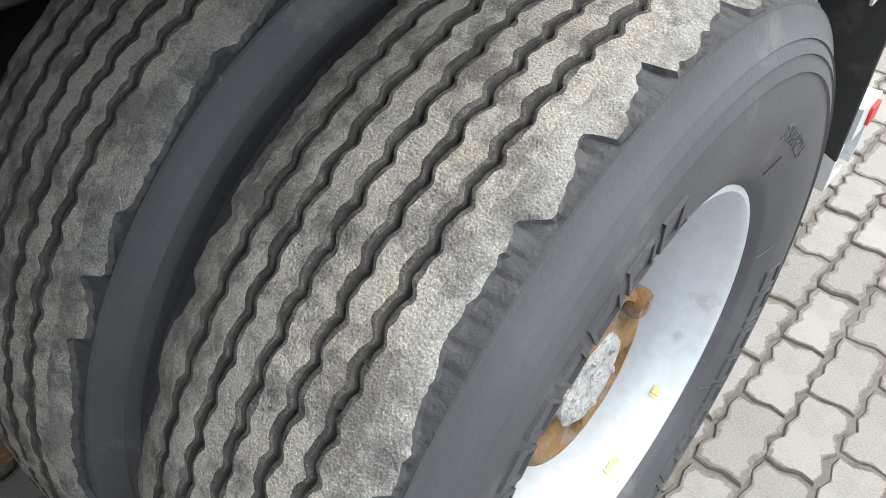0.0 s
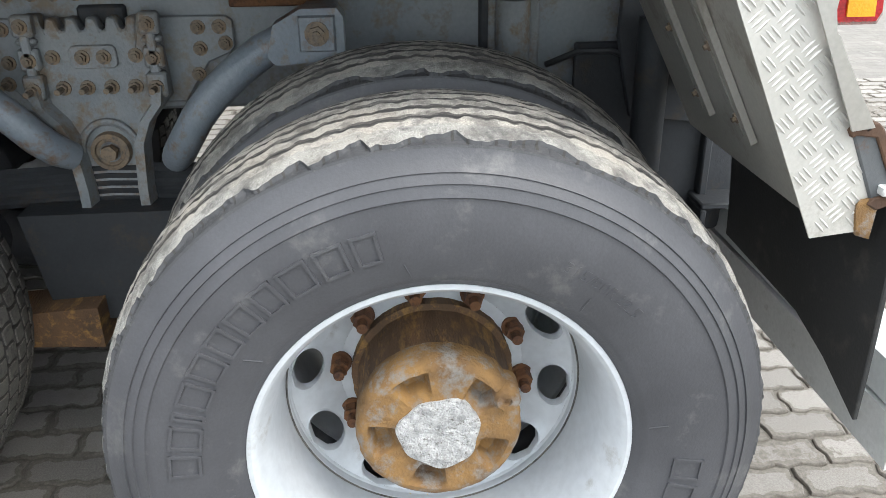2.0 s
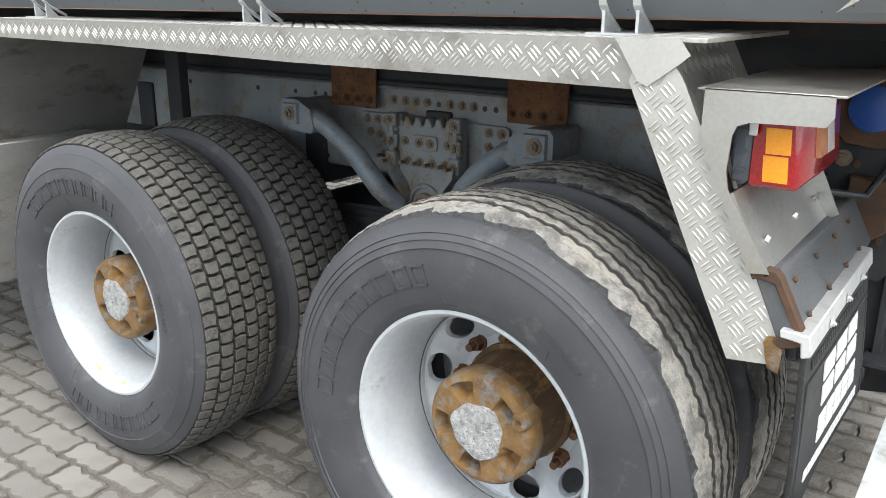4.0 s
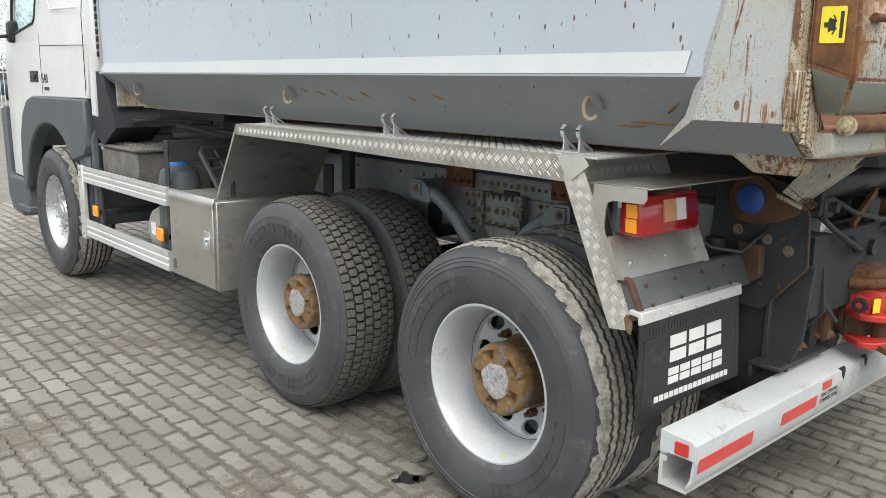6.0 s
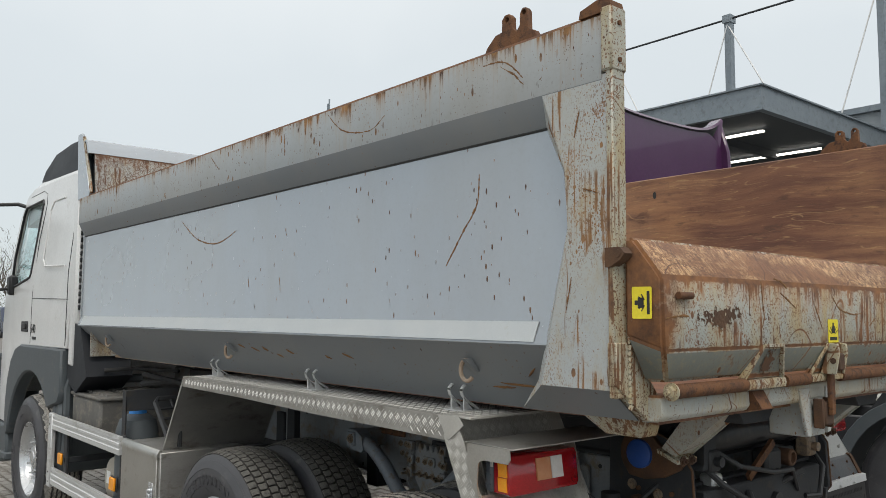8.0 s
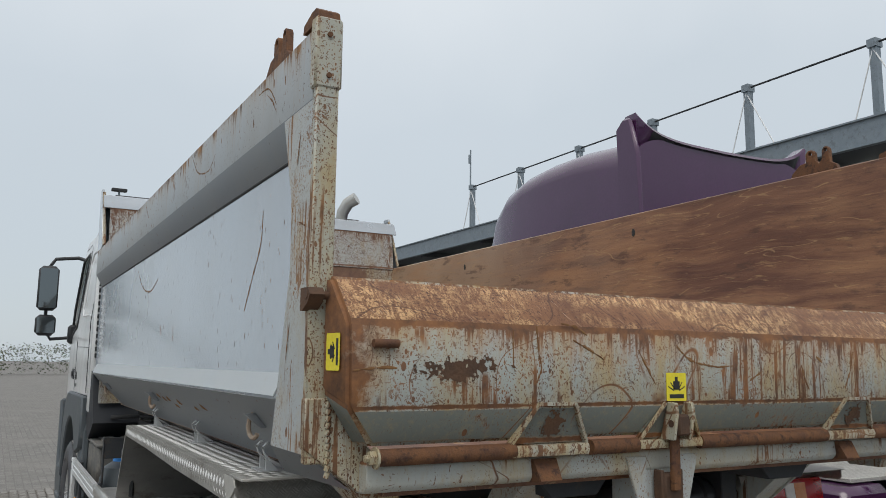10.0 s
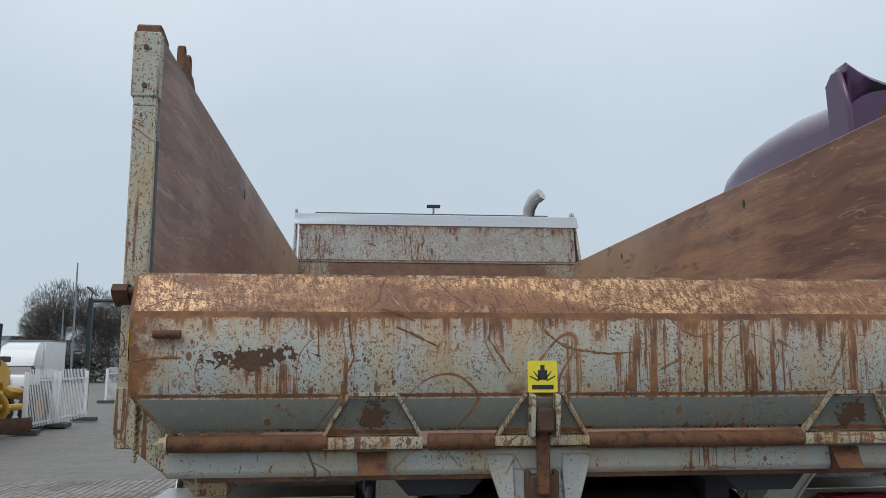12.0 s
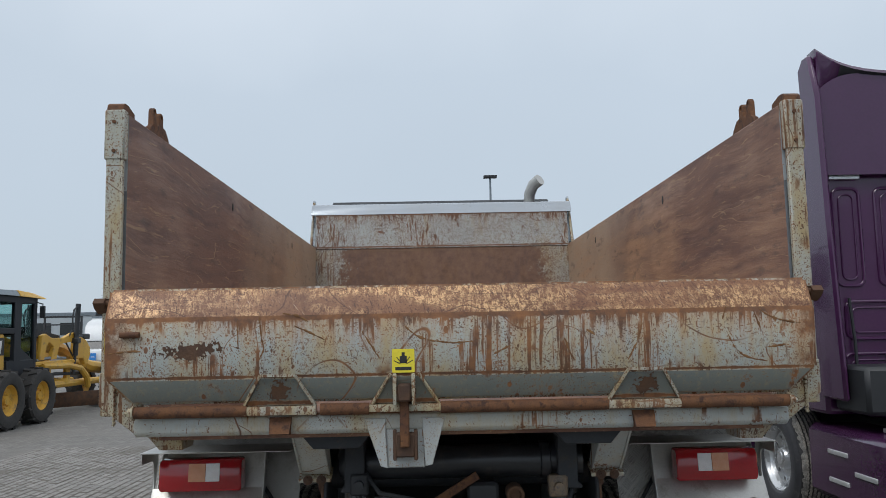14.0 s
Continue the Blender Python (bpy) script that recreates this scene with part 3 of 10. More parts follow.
M["rib_edge"] = gritty("rib_edge", (0.060, 0.057, 0.055), (0.135, 0.128, 0.118), (0.29, 0.27, 0.245), 0.60)
M["torn_rubber"] = worn("torn_rubber", (0.040, 0.041, 0.045), (0.065, 0.066, 0.070), 0.7, big=24, fine=200, bump=0.5, dirt=(0.13, 0.127, 0.12), dirt_from=0.64)
M["contour_tape"] = worn("contour_tape", (0.44, 0.475, 0.495), (0.49, 0.52, 0.53), 0.4, big=6, fine=260, bump=0.12, dirt=(0.40, 0.40, 0.37), dirt_from=0.66)
M["rib_dust"] = gritty("rib_dust", (0.185, 0.176, 0.165), (0.44, 0.415, 0.375), (0.80, 0.76, 0.68), 0.50, 26.0, 0.66)
M["chip_dust"] = gritty("chip_dust", (0.15, 0.147, 0.142), (0.37, 0.36, 0.335), (0.68, 0.66, 0.61), 0.54, 22.0, 0.45)
M["block_rubber"] = worn("block_rubber", (0.085, 0.084, 0.078), (0.14, 0.135, 0.12), 0.85, big=22, fine=260, bump=0.7, dirt=(0.06, 0.058, 0.055), dirt_from=0.56)
M["block_edge"] = gritty("block_edge", (0.055, 0.054, 0.052), (0.125, 0.12, 0.11), (0.30, 0.285, 0.255), 0.55, 40.0)
M["rim_white"] = worn("rim_white", (0.50, 0.53, 0.56), (0.56, 0.585, 0.61), 0.34, metal=0.1, big=4, fine=60, bump=0.04, dirt=(0.33, 0.31, 0.28), dirt_from=0.66)
M["rim_alloy"] = worn("rim_alloy", (0.62, 0.64, 0.66), (0.7, 0.71, 0.72), 0.28, metal=0.7, big=4, fine=60, bump=0.04)
M["plate_zinc"] = worn("plate_zinc", (0.33, 0.33, 0.33), (0.68, 0.68, 0.67), 0.75, metal=0.1, big=60, fine=260, bump=1.0, dirt=(0.13, 0.11, 0.09), dirt_from=0.60, distance=0.008)
M["tread_plate"] = tread_plate("tread_plate")
M["plate_alu"] = worn("plate_alu", (0.54, 0.528, 0.495), (0.44, 0.428, 0.395), 0.46, metal=0.35, big=4, fine=160, bump=0.12, dirt=(0.34, 0.32, 0.28), dirt_from=0.58)
M["deck_alu"] = worn("deck_alu", (0.37, 0.36, 0.335), (0.29, 0.282, 0.26), 0.5, metal=0.35, big=4, fine=160, bump=0.12, dirt=(0.22, 0.205, 0.18), dirt_from=0.56)
M["bar_bright"] = worn("bar_bright", (0.72, 0.71, 0.68), (0.64, 0.63, 0.60), 0.36, metal=0.4, big=9, fine=160, bump=0.08)
M["bar_alu"] = worn("bar_alu", (0.57, 0.56, 0.53), (0.48, 0.47, 0.44), 0.42, metal=0.35, big=9, fine=160, bump=0.08)
M["steel_sheet"] = worn("steel_sheet", (0.34, 0.335, 0.32), (0.45, 0.44, 0.42), 0.42, metal=0.55, big=3, fine=130, bump=0.06, dirt=(0.22, 0.2, 0.17), dirt_from=0.6, stretch=(1, 1, 2.2))
M["stainless"] = worn("stainless", (0.45, 0.44, 0.41), (0.55, 0.54, 0.51), 0.34, metal=0.75, big=3, fine=140, bump=0.05, dirt=(0.34, 0.31, 0.26), dirt_from=0.62)
M["aluminium"] = worn("aluminium", (0.66, 0.67, 0.67), (0.74, 0.75, 0.75), 0.42, metal=0.45, big=4, fine=120, bump=0.06, dirt=(0.45, 0.44, 0.41), dirt_from=0.64, stretch=(1, 0.3, 1))
M["white_beam"] = worn("white_beam", (0.49, 0.525, 0.54), (0.56, 0.585, 0.59), 0.45, big=3, fine=90, bump=0.1, dirt=(0.30, 0.29, 0.27), dirt_from=0.60)
M["cab_white"] = worn("cab_white", (0.74, 0.75, 0.75), (0.79, 0.80, 0.80), 0.22, big=2, fine=60, bump=0.02, dirt=(0.62, 0.61, 0.58), dirt_from=0.66)
M["grey_plastic"] = worn("grey_plastic", (0.075, 0.09, 0.10), (0.10, 0.115, 0.125), 0.55, big=4, fine=200, bump=0.15, dirt=(0.16, 0.15, 0.14), dirt_from=0.64)
M["dark_plastic"] = worn("dark_plastic", (0.02, 0.022, 0.025), (0.035, 0.037, 0.04), 0.5, big=4, fine=200, bump=0.12)
M["roof_dark"] = worn("roof_dark", (0.010, 0.013, 0.019), (0.017, 0.02, 0.026), 0.6, big=4, fine=120, bump=0.15)
M["battery_grey"] = worn("battery_grey", (0.11, 0.108, 0.1), (0.16, 0.155, 0.145), 0.75, big=6, fine=120, bump=0.15, dirt=(0.22, 0.2, 0.17), dirt_from=0.56)
M["flap_rubber"] = worn("flap_rubber", (0.016, 0.017, 0.018), (0.028, 0.028, 0.029), 0.55, big=6, fine=160, bump=0.15, dirt=(0.06, 0.055, 0.05), dirt_from=0.6)
M["white_mark"] = worn("white_mark", (0.72, 0.73, 0.72), (0.78, 0.78, 0.77), 0.6, big=20, fine=200, bump=0.05, dirt=(0.5, 0.5, 0.48), dirt_from=0.68)
M["red_paint"] = worn("red_paint", (0.50, 0.025, 0.022), (0.60, 0.05, 0.035), 0.45, big=10, fine=90, bump=0.15, dirt=(0.16, 0.06, 0.035), dirt_from=0.6)
M["red_tape"] = worn("red_tape", (0.62, 0.05, 0.045), (0.68, 0.09, 0.08), 0.4, big=20, fine=160, bump=0.05, dirt=(0.7, 0.7, 0.7), dirt_from=0.68)
M["red_lens"], _nt, _b = material("red_lens", 0.18)
_b.inputs["Base Color"].default_value = (0.52, 0.012, 0.018, 1)
_b.inputs["Coat Weight"].default_value = 0.6
put(_nt, _b.inputs["Base Color"], blend(_nt, step(_nt, grain(_nt, place(_nt), 300.0, 2.0), 0.4, 0.6), (0.42, 0.008, 0.014), (0.26, 0.005, 0.008)))
M["amber_lens"] = worn("amber_lens", (0.95, 0.33, 0.02), (1.0, 0.42, 0.03), 0.2, big=30, fine=300, bump=0.2)
M["clear_lens"] = worn("clear_lens", (0.66, 0.62, 0.60), (0.75, 0.72, 0.7), 0.15, big=30, fine=300, bump=0.2)
M["yellow_label"] = worn("yellow_label", (0.80, 0.66, 0.03), (0.85, 0.72, 0.05), 0.5, big=12, fine=100, bump=0.03)
M["black_ink"] = worn("black_ink", (0.02, 0.02, 0.02), (0.03, 0.03, 0.03), 0.6, big=12, fine=100, bump=0.03)
M["blue_cap"] = worn("blue_cap", (0.02, 0.075, 0.30), (0.025, 0.09, 0.35), 0.4, big=8, fine=100, bump=0.05)
M["cap_blue"] = worn("cap_blue", (0.03, 0.22, 0.62), (0.04, 0.26, 0.7), 0.4, big=8, fine=100, bump=0.05)
M["paver"] = None
M["glass"] = clear("glass")
M["dark_glass"] = worn("dark_glass", (0.012, 0.015, 0.016), (0.02, 0.024, 0.026), 0.05, big=2, fine=20, bump=0.0, rough_var=0.02)
M["mirror"], _nt, _b = material("mirror", 0.04, 1.0)
_b.inputs["Base Color"].default_value = (0.16, 0.18, 0.19, 1)
M["purple"] = worn("purple", (0.062, 0.017, 0.064), (0.072, 0.021, 0.075), 0.2, big=1.5, fine=50, bump=0.02)
M["purple"].node_tree.nodes["Principled BSDF"].inputs["Coat Weight"].default_value = 0.35
M["galvanised"] = worn("galvanised", (0.20, 0.235, 0.265), (0.26, 0.30, 0.33), 0.5, metal=0.4, big=4, fine=60, bump=0.08, dirt=(0.17, 0.19, 0.21), dirt_from=0.58)
M["cladding"] = worn("cladding", (0.26, 0.29, 0.31), (0.30, 0.33, 0.35), 0.5, big=2, fine=60, bump=0.05)
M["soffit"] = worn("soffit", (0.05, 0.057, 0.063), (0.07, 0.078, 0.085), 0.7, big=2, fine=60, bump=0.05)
M["digger_yellow"] = worn("digger_yellow", (0.62, 0.34, 0.035), (0.70, 0.42, 0.06), 0.5, big=3, fine=60, bump=0.08, dirt=(0.3, 0.2, 0.08), dirt_from=0.6)
M["fence_white"] = worn("fence_white", (0.74, 0.75, 0.75), (0.8, 0.8, 0.8), 0.5, big=4, fine=80, bump=0.05)
M["concrete_foot"] = worn("concrete_foot", (0.06, 0.06, 0.06), (0.09, 0.09, 0.088), 0.85, big=6, fine=90, bump=0.3)
M["cladding_pale"] = worn("cladding_pale", (0.42, 0.46, 0.49), (0.47, 0.51, 0.53), 0.5, big=2, fine=60, bump=0.05)
M["bark"] = worn("bark", (0.085, 0.075, 0.062), (0.13, 0.115, 0.095), 0.9, big=4, fine=40, bump=0.5)
M["twigs"] = worn("twigs", (0.085, 0.075, 0.065), (0.125, 0.11, 0.095), 0.9, big=3, fine=40, bump=0.3)
M["hedge"] = worn("hedge", (0.045, 0.06, 0.035), (0.09, 0.10, 0.055), 0.9, big=3, fine=30, bump=0.6)
M["green_steel"] = worn("green_steel", (0.012, 0.024, 0.026), (0.018, 0.032, 0.034), 0.5, big=4, fine=60, bump=0.05)
M["car_blue"] = worn("car_blue", (0.035, 0.05, 0.09), (0.045, 0.06, 0.10), 0.25, big=2, fine=40, bump=0.02)
M["yellow_sealer"] = worn("yellow_sealer", (0.60, 0.47, 0.13), (0.72, 0.63, 0.34), 0.6, big=15, fine=100, bump=0.1)
M["lamp_strip"], _nt, _b = material("lamp_strip", 0.4)
_b.inputs["Emission Color"].default_value, _b.inputs["Emission Strength"].default_value = (1.0, 0.98, 0.94, 1), 2.0

# ---- mesh helpers ----
def thing(name, base, label, category, group="", kind=""):
    ob = new(name)
    ob.location = base
    ob.empty_display_size = 0.1
    return tagged(ob, label, category, group, kind)


def mesh_of(name, bm, mats, off=(0, 0, 0), smooth=38, uv=False):
    bmesh.ops.recalc_face_normals(bm, faces=bm.faces)
    bmesh.ops.translate(bm, verts=bm.verts, vec=-Vector(off))
    me = bpy.data.meshes.new(name)
    if uv:
        layer = bm.loops.layers.uv.new("UVMap")
        for f in bm.faces:
            n = f.normal
            ax = max(range(3), key=lambda i: abs(n[i]))
            for l in f.loops:
                c = l.vert.co
                l[layer].uv = ((c.y, c.z), (c.x, c.z), (c.x, c.y))[ax]
    bm.to_mesh(me)
    bm.free()
    for m in (mats if isinstance(mats, (list, tuple)) else [mats]):
        me.materials.append(m)
    me.polygons.foreach_set("use_smooth", [True] * len(me.polygons))
    me.set_sharp_from_angle(angle=radians(smooth))
    return me


def root_of(ob):
    while ob.parent:
        ob = ob.parent
    return ob


def part(name, bm, mats, parent=None, label="", smooth=38, uv=False):
    off = root_of(parent).location if parent else (0, 0, 0)
    ob = new(name, mesh_of(name, bm, mats, off, smooth, uv))
    ob.parent = parent
    return tagged(ob, label)


def solo(name, bm, mats, label, category, kind="", smooth=38, group="", uv=False):
    return tagged(new(name, mesh_of(name, bm, mats, smooth=smooth, uv=uv)), label, category, group, kind)


def B():
    return bmesh.new()


def box(bm, x0, x1, y0, y1, z0, z1, bev=0.003, mi=0):
    t = bmesh.new()
    bmesh.ops.create_cube(t, size=1.0)
    for v in t.verts:
        v.co = Vector((x0 + (v.co.x + 0.5) * (x1 - x0), y0 + (v.co.y + 0.5) * (y1 - y0), z0 + (v.co.z + 0.5) * (z1 - z0)))
    if bev:
        bmesh.ops.bevel(t, geom=list(t.edges), offset=min(bev, 0.4 * min(abs(x1 - x0), abs(y1 - y0), abs(z1 - z0))), segments=1, affect="EDGES")
    join(bm, t, mi)
    return bm


def join(bm, t, mi=0, m=None):
    """Adds the bmesh t to bm, and frees it."""
    seen = {}
    for v in t.verts:
        seen[v] = bm.verts.new(m @ v.co if m else v.co)
    for f in t.faces:
        g = bm.faces.new([seen[v] for v in f.verts])
        g.material_index = mi if mi else f.material_index
    t.free()
    return bm


def axis_point(ax, p, q, s):
    return Vector({"x": (s, p, q), "y": (p, s, q), "z": (p, q, s)}[ax])


def prism(bm, pts, ax, a, b, bev=0.0, mi=0, holes=()):
    """A plate or bar: the outline pts (with holes) pushed from a to b along the axis ax."""
    t = bmesh.new()
    loops = [list(pts)] + [list(h) for h in holes]
    if holes:
        edges = []
        for lp in loops:
            vs = [t.verts.new(axis_point(ax, p, q, a)) for p, q in lp]
            edges += [t.edges.new((vs[i], vs[(i + 1) % len(vs)])) for i in range(len(vs))]
        bmesh.ops.triangle_fill(t, use_beauty=True, use_dissolve=False, edges=edges)
        faces = list(t.faces)
    else:
        faces = [t.faces.new([t.verts.new(axis_point(ax, p, q, a)) for p, q in loops[0]])]
    out = bmesh.ops.extrude_face_region(t, geom=faces)
    mv = axis_point(ax, 0, 0, b - a)
    bmesh.ops.translate(t, verts=[e for e in out["geom"] if isinstance(e, bmesh.types.BMVert)], vec=mv)
    if bev:
        bmesh.ops.recalc_face_normals(t, faces=t.faces)
        sharp = [e for e in t.edges if len(e.link_faces) == 2 and e.calc_face_angle(0) > 0.6]
        bmesh.ops.bevel(t, geom=sharp, offset=bev, segments=1, affect="EDGES")
    return join(bm, t, mi)


def hull(bm, pts, mi=0):
    t = bmesh.new()
    for p in pts:
        t.verts.new(p)
    bmesh.ops.convex_hull(t, input=t.verts)
    loose = [v for v in t.verts if not v.link_faces]
    bmesh.ops.delete(t, geom=loose, context="VERTS")
    bmesh.ops.dissolve_limit(t, angle_limit=0.02, verts=t.verts, edges=t.edges)
    return join(bm, t, mi)


def tube(bm, pts, r, n=10, mi=0, closed=False, radii=None):
    pts = [Vector(p) for p in pts]
    rings = []
    up = None
    k = len(pts)
    for i, p in enumerate(pts):
        if closed:
            d = (pts[(i + 1) % k] - pts[i - 1]).normalized()
        else:
            d = (pts[min(i + 1, k - 1)] - pts[max(i - 1, 0)]).normalized()
        if up is None:
            up = d.orthogonal().normalized()
        up = (up - d * up.dot(d)).normalized()
        side = d.cross(up)
        rr = radii[i] if radii else r
        rings.append([bm.verts.new(p + (up * math.cos(a) + side * math.sin(a)) * rr) for a in [math.tau * j / n for j in range(n)]])
    for i in range(k if closed else k - 1):
        r0, r1 = rings[i], rings[(i + 1) % k]
        for j in range(n):
            bm.faces.new((r0[j], r0[(j + 1) % n], r1[(j + 1) % n], r1[j])).material_index = mi
    if not closed:
        for r0 in (rings[0], rings[-1]):
            bm.faces.new(r0).material_index = mi
    return bm


def cyl(bm, p0, p1, r, n=16, r2=None, mi=0):
    return tube(bm, [p0, p1], r, n, mi, radii=[r, r if r2 is None else r2])


def bolt(bm, p, d, r=0.012, h=0.01, mi=0, washer=True):
    p, d = Vector(p), Vector(d).normalized()
    if washer:
        cyl(bm, p, p + d * h * 0.25, r * 1.5, 12, mi=mi)
    cyl(bm, p, p + d * h, r, 6, mi=mi)
    cyl(bm, p, p + d * h * 1.5, r * 0.5, 8, mi=mi)
    return bm


def lathe(bm, prof, n=64, mi=None, ax="x", centre=(0, 0, 0), close=False):
    """Turns the profile of (along, radius) round an axis."""
    c = Vector(centre)
    rings = []
    for a, r in prof:
        ring = []
        for j in range(n):
            t = math.tau * j / n
            p = {"x": (a, r * math.cos(t), r * math.sin(t)), "y": (r * math.cos(t), a, r * math.sin(t)), "z": (r * math.cos(t), r * math.sin(t), a)}[ax]
            ring.append(bm.verts.new(c + Vector(p)))
        rings.append(ring)
    k = len(rings)
    for i in range(k if close else k - 1):
        for j in range(n):
            f = bm.faces.new((rings[i][j], rings[i][(j + 1) % n], rings[(i + 1) % k][(j + 1) % n], rings[(i + 1) % k][j]))
            f.material_index = mi[i] if mi else 0
    return rings


def round_pts(p, q, r, n=20, squash=1.0, turn=0.0):
    return [(p + r * math.cos(math.tau * i / n) * math.cos(turn) - r * squash * math.sin(math.tau * i / n) * math.sin(turn),
             q + r * math.cos(math.tau * i / n) * math.sin(turn) + r * squash * math.sin(math.tau * i / n) * math.cos(turn)) for i in range(n)]


def rounded(x0, x1, y0, y1, r, n=4):
    pts = []
    for cx, cy, a in ((x1 - r, y1 - r, 0), (x0 + r, y1 - r, 90), (x0 + r, y0 + r, 180), (x1 - r, y0 + r, 270)):
        for i in range(n + 1):
            t = radians(a + 90 * i / n)
            pts.append((cx + r * math.cos(t), cy + r * math.sin(t)))
    return pts


def letter_mesh(text, size, depth):
    """The built-in font's text as a bmesh in the x-y plane, depth along z."""
    cu = bpy.data.curves.new("letters", "FONT")
    cu.body, cu.size, cu.extrude, cu.resolution_u = text, size, depth, 2
    ob = bpy.data.objects.new("letters", cu)
    scene.collection.objects.link(ob)
    bpy.context.view_layer.update()
    me = bpy.data.meshes.new_from_object(ob.evaluated_get(bpy.context.evaluated_depsgraph_get()))
    t = bmesh.new()
    t.from_mesh(me)
    bpy.data.objects.remove(ob)
    bpy.data.curves.remove(cu)
    bpy.data.meshes.remove(me)
    return t


# ---- ground ----
def paver_material(name, far=False):
    m, nt, b = material(name, 0.85)
    if far:
        vec = place(nt, (1, 1, 1), (0, 0, 90))
        br = nt.nodes.new("ShaderNodeTexBrick")
        put(nt, br.inputs["Vector"], vec)
        br.inputs["Scale"].default_value = 1.0
        br.inputs["Brick Width"].default_value, br.inputs["Row Height"].default_value = 0.212, 0.106
        br.inputs["Mortar Size"].default_value = 0.007
        br.inputs["Color1"].default_value, br.inputs["Color2"].default_value = (0.180, 0.172, 0.160, 1), (0.115, 0.109, 0.103, 1)
        br.inputs["Mortar"].default_value = (0.082, 0.077, 0.071, 1)
        base = br.outputs["Color"]
    else:
        info = nt.nodes.new("ShaderNodeObjectInfo")
        isl = nt.nodes.new("ShaderNodeNewGeometry")
        pick = math_of(nt, "FRACT", math_of(nt, "ADD", math_of(nt, "MULTIPLY", info.outputs["Random"], 7.3), isl.outputs["Random Per Island"]))
        base = blend(nt, pick, (0.170, 0.161, 0.149), (0.265, 0.252, 0.232))
    vec = place(nt)
    dirt = step(nt, grain(nt, vec, 0.55, 6.0, 0.62), 0.44, 0.66)
    col = blend(nt, math_of(nt, "MULTIPLY", dirt, 0.82 if far else 0.5), base, (0.125, 0.115, 0.10))
    spot = step(nt, grain(nt, vec, 9.0, 8.0, 0.75), 0.48, 0.66)
    col = blend(nt, math_of(nt, "MULTIPLY", spot, 0.6 if far else 0.4), col, (0.135, 0.122, 0.104))
    if far:
        streak = grain(nt, place(nt, (0.5, 2.4, 1)), 1.3, 6.0, 0.7)
        col = blend(nt, math_of(nt, "MULTIPLY", step(nt, streak, 0.5, 0.66), 0.6), col, (0.085, 0.08, 0.074))
        col = blend(nt, math_of(nt, "MULTIPLY", step(nt, grain(nt, place(nt, (1.2, 6.0, 1)), 2.0, 5.0, 0.75), 0.58, 0.68), 0.4), col, (0.31, 0.30, 0.28))
    fine = grain(nt, vec, 260.0, 3.0)
    col = blend(nt, math_of(nt, "MULTIPLY", step(nt, fine, 0.35, 0.7), 0.3), col, (0.42, 0.40, 0.37))
    if not far:
        # sand over the edges of the blocks, thick in places
        uv = nt.nodes.new("ShaderNodeUVMap")
        rim = nt.nodes.new("ShaderNodeSeparateXYZ")
        nt.links.new(uv.outputs[0], rim.inputs[0])
        where = isl.outputs["Position"]
        thick = math_of(nt, "MULTIPLY", step(nt, grain(nt, where, 0.9, 5.0, 0.6), 0.36, 0.70), 1.25)
        ragged = math_of(nt, "MULTIPLY_ADD", grain(nt, where, 26.0, 6.0, 0.72), 1.5, -0.62)
        reach = math_of(nt, "ADD", thick, ragged)
        sand = step(nt, math_of(nt, "SUBTRACT", reach, rim.outputs[0]), -0.06, 0.08)
        tone = blend(nt, step(nt, grain(nt, where, 90.0, 4.0, 0.7), 0.35, 0.7), (0.105, 0.094, 0.080), (0.185, 0.168, 0.145))
        col = blend(nt, math_of(nt, "MULTIPLY", sand, 0.92), col, tone)
    put(nt, b.inputs["Base Color"], col)
    put(nt, b.inputs["Roughness"], math_of(nt, "MULTIPLY_ADD", dirt, -0.2, 0.9))
    relief(nt, b, math_of(nt, "ADD", fine, math_of(nt, "MULTIPLY", spot, 0.5)), 0.5, 0.003)
    return m


M["paver"] = paver_material("paver")
M["far_paving"] = paver_material("far_paving", True)
M["joint_sand"] = worn("joint_sand", (0.118, 0.108, 0.094), (0.170, 0.156, 0.137), 0.95, big=3, fine=240, bump=0.8, dirt=(0.085, 0.078, 0.066), dirt_from=0.58)

GROUND = -0.025
# One sheet: bedding sand under the near pavers, plain paving out to the horizon.
NEAR = (-6.5, 3.2, -4.4, 9.5)
bm = B()
xs, ys = [-900, NEAR[0], NEAR[1], 900], [-900, NEAR[2], NEAR[3], 900]
grid = [[bm.verts.new((x, y, GROUND - 0.007)) for y in ys] for x in xs]
for i in range(3):
    for j in range(3):
        bm.faces.new((grid[i][j], grid[i + 1][j], grid[i + 1][j + 1], grid[i][j + 1])).material_index = 0 if (i, j) == (1, 1) else 1
solo("ground", bm, [M["joint_sand"], M["far_paving"]], "grey block paving with dirty sand joints", "paving", "structure")


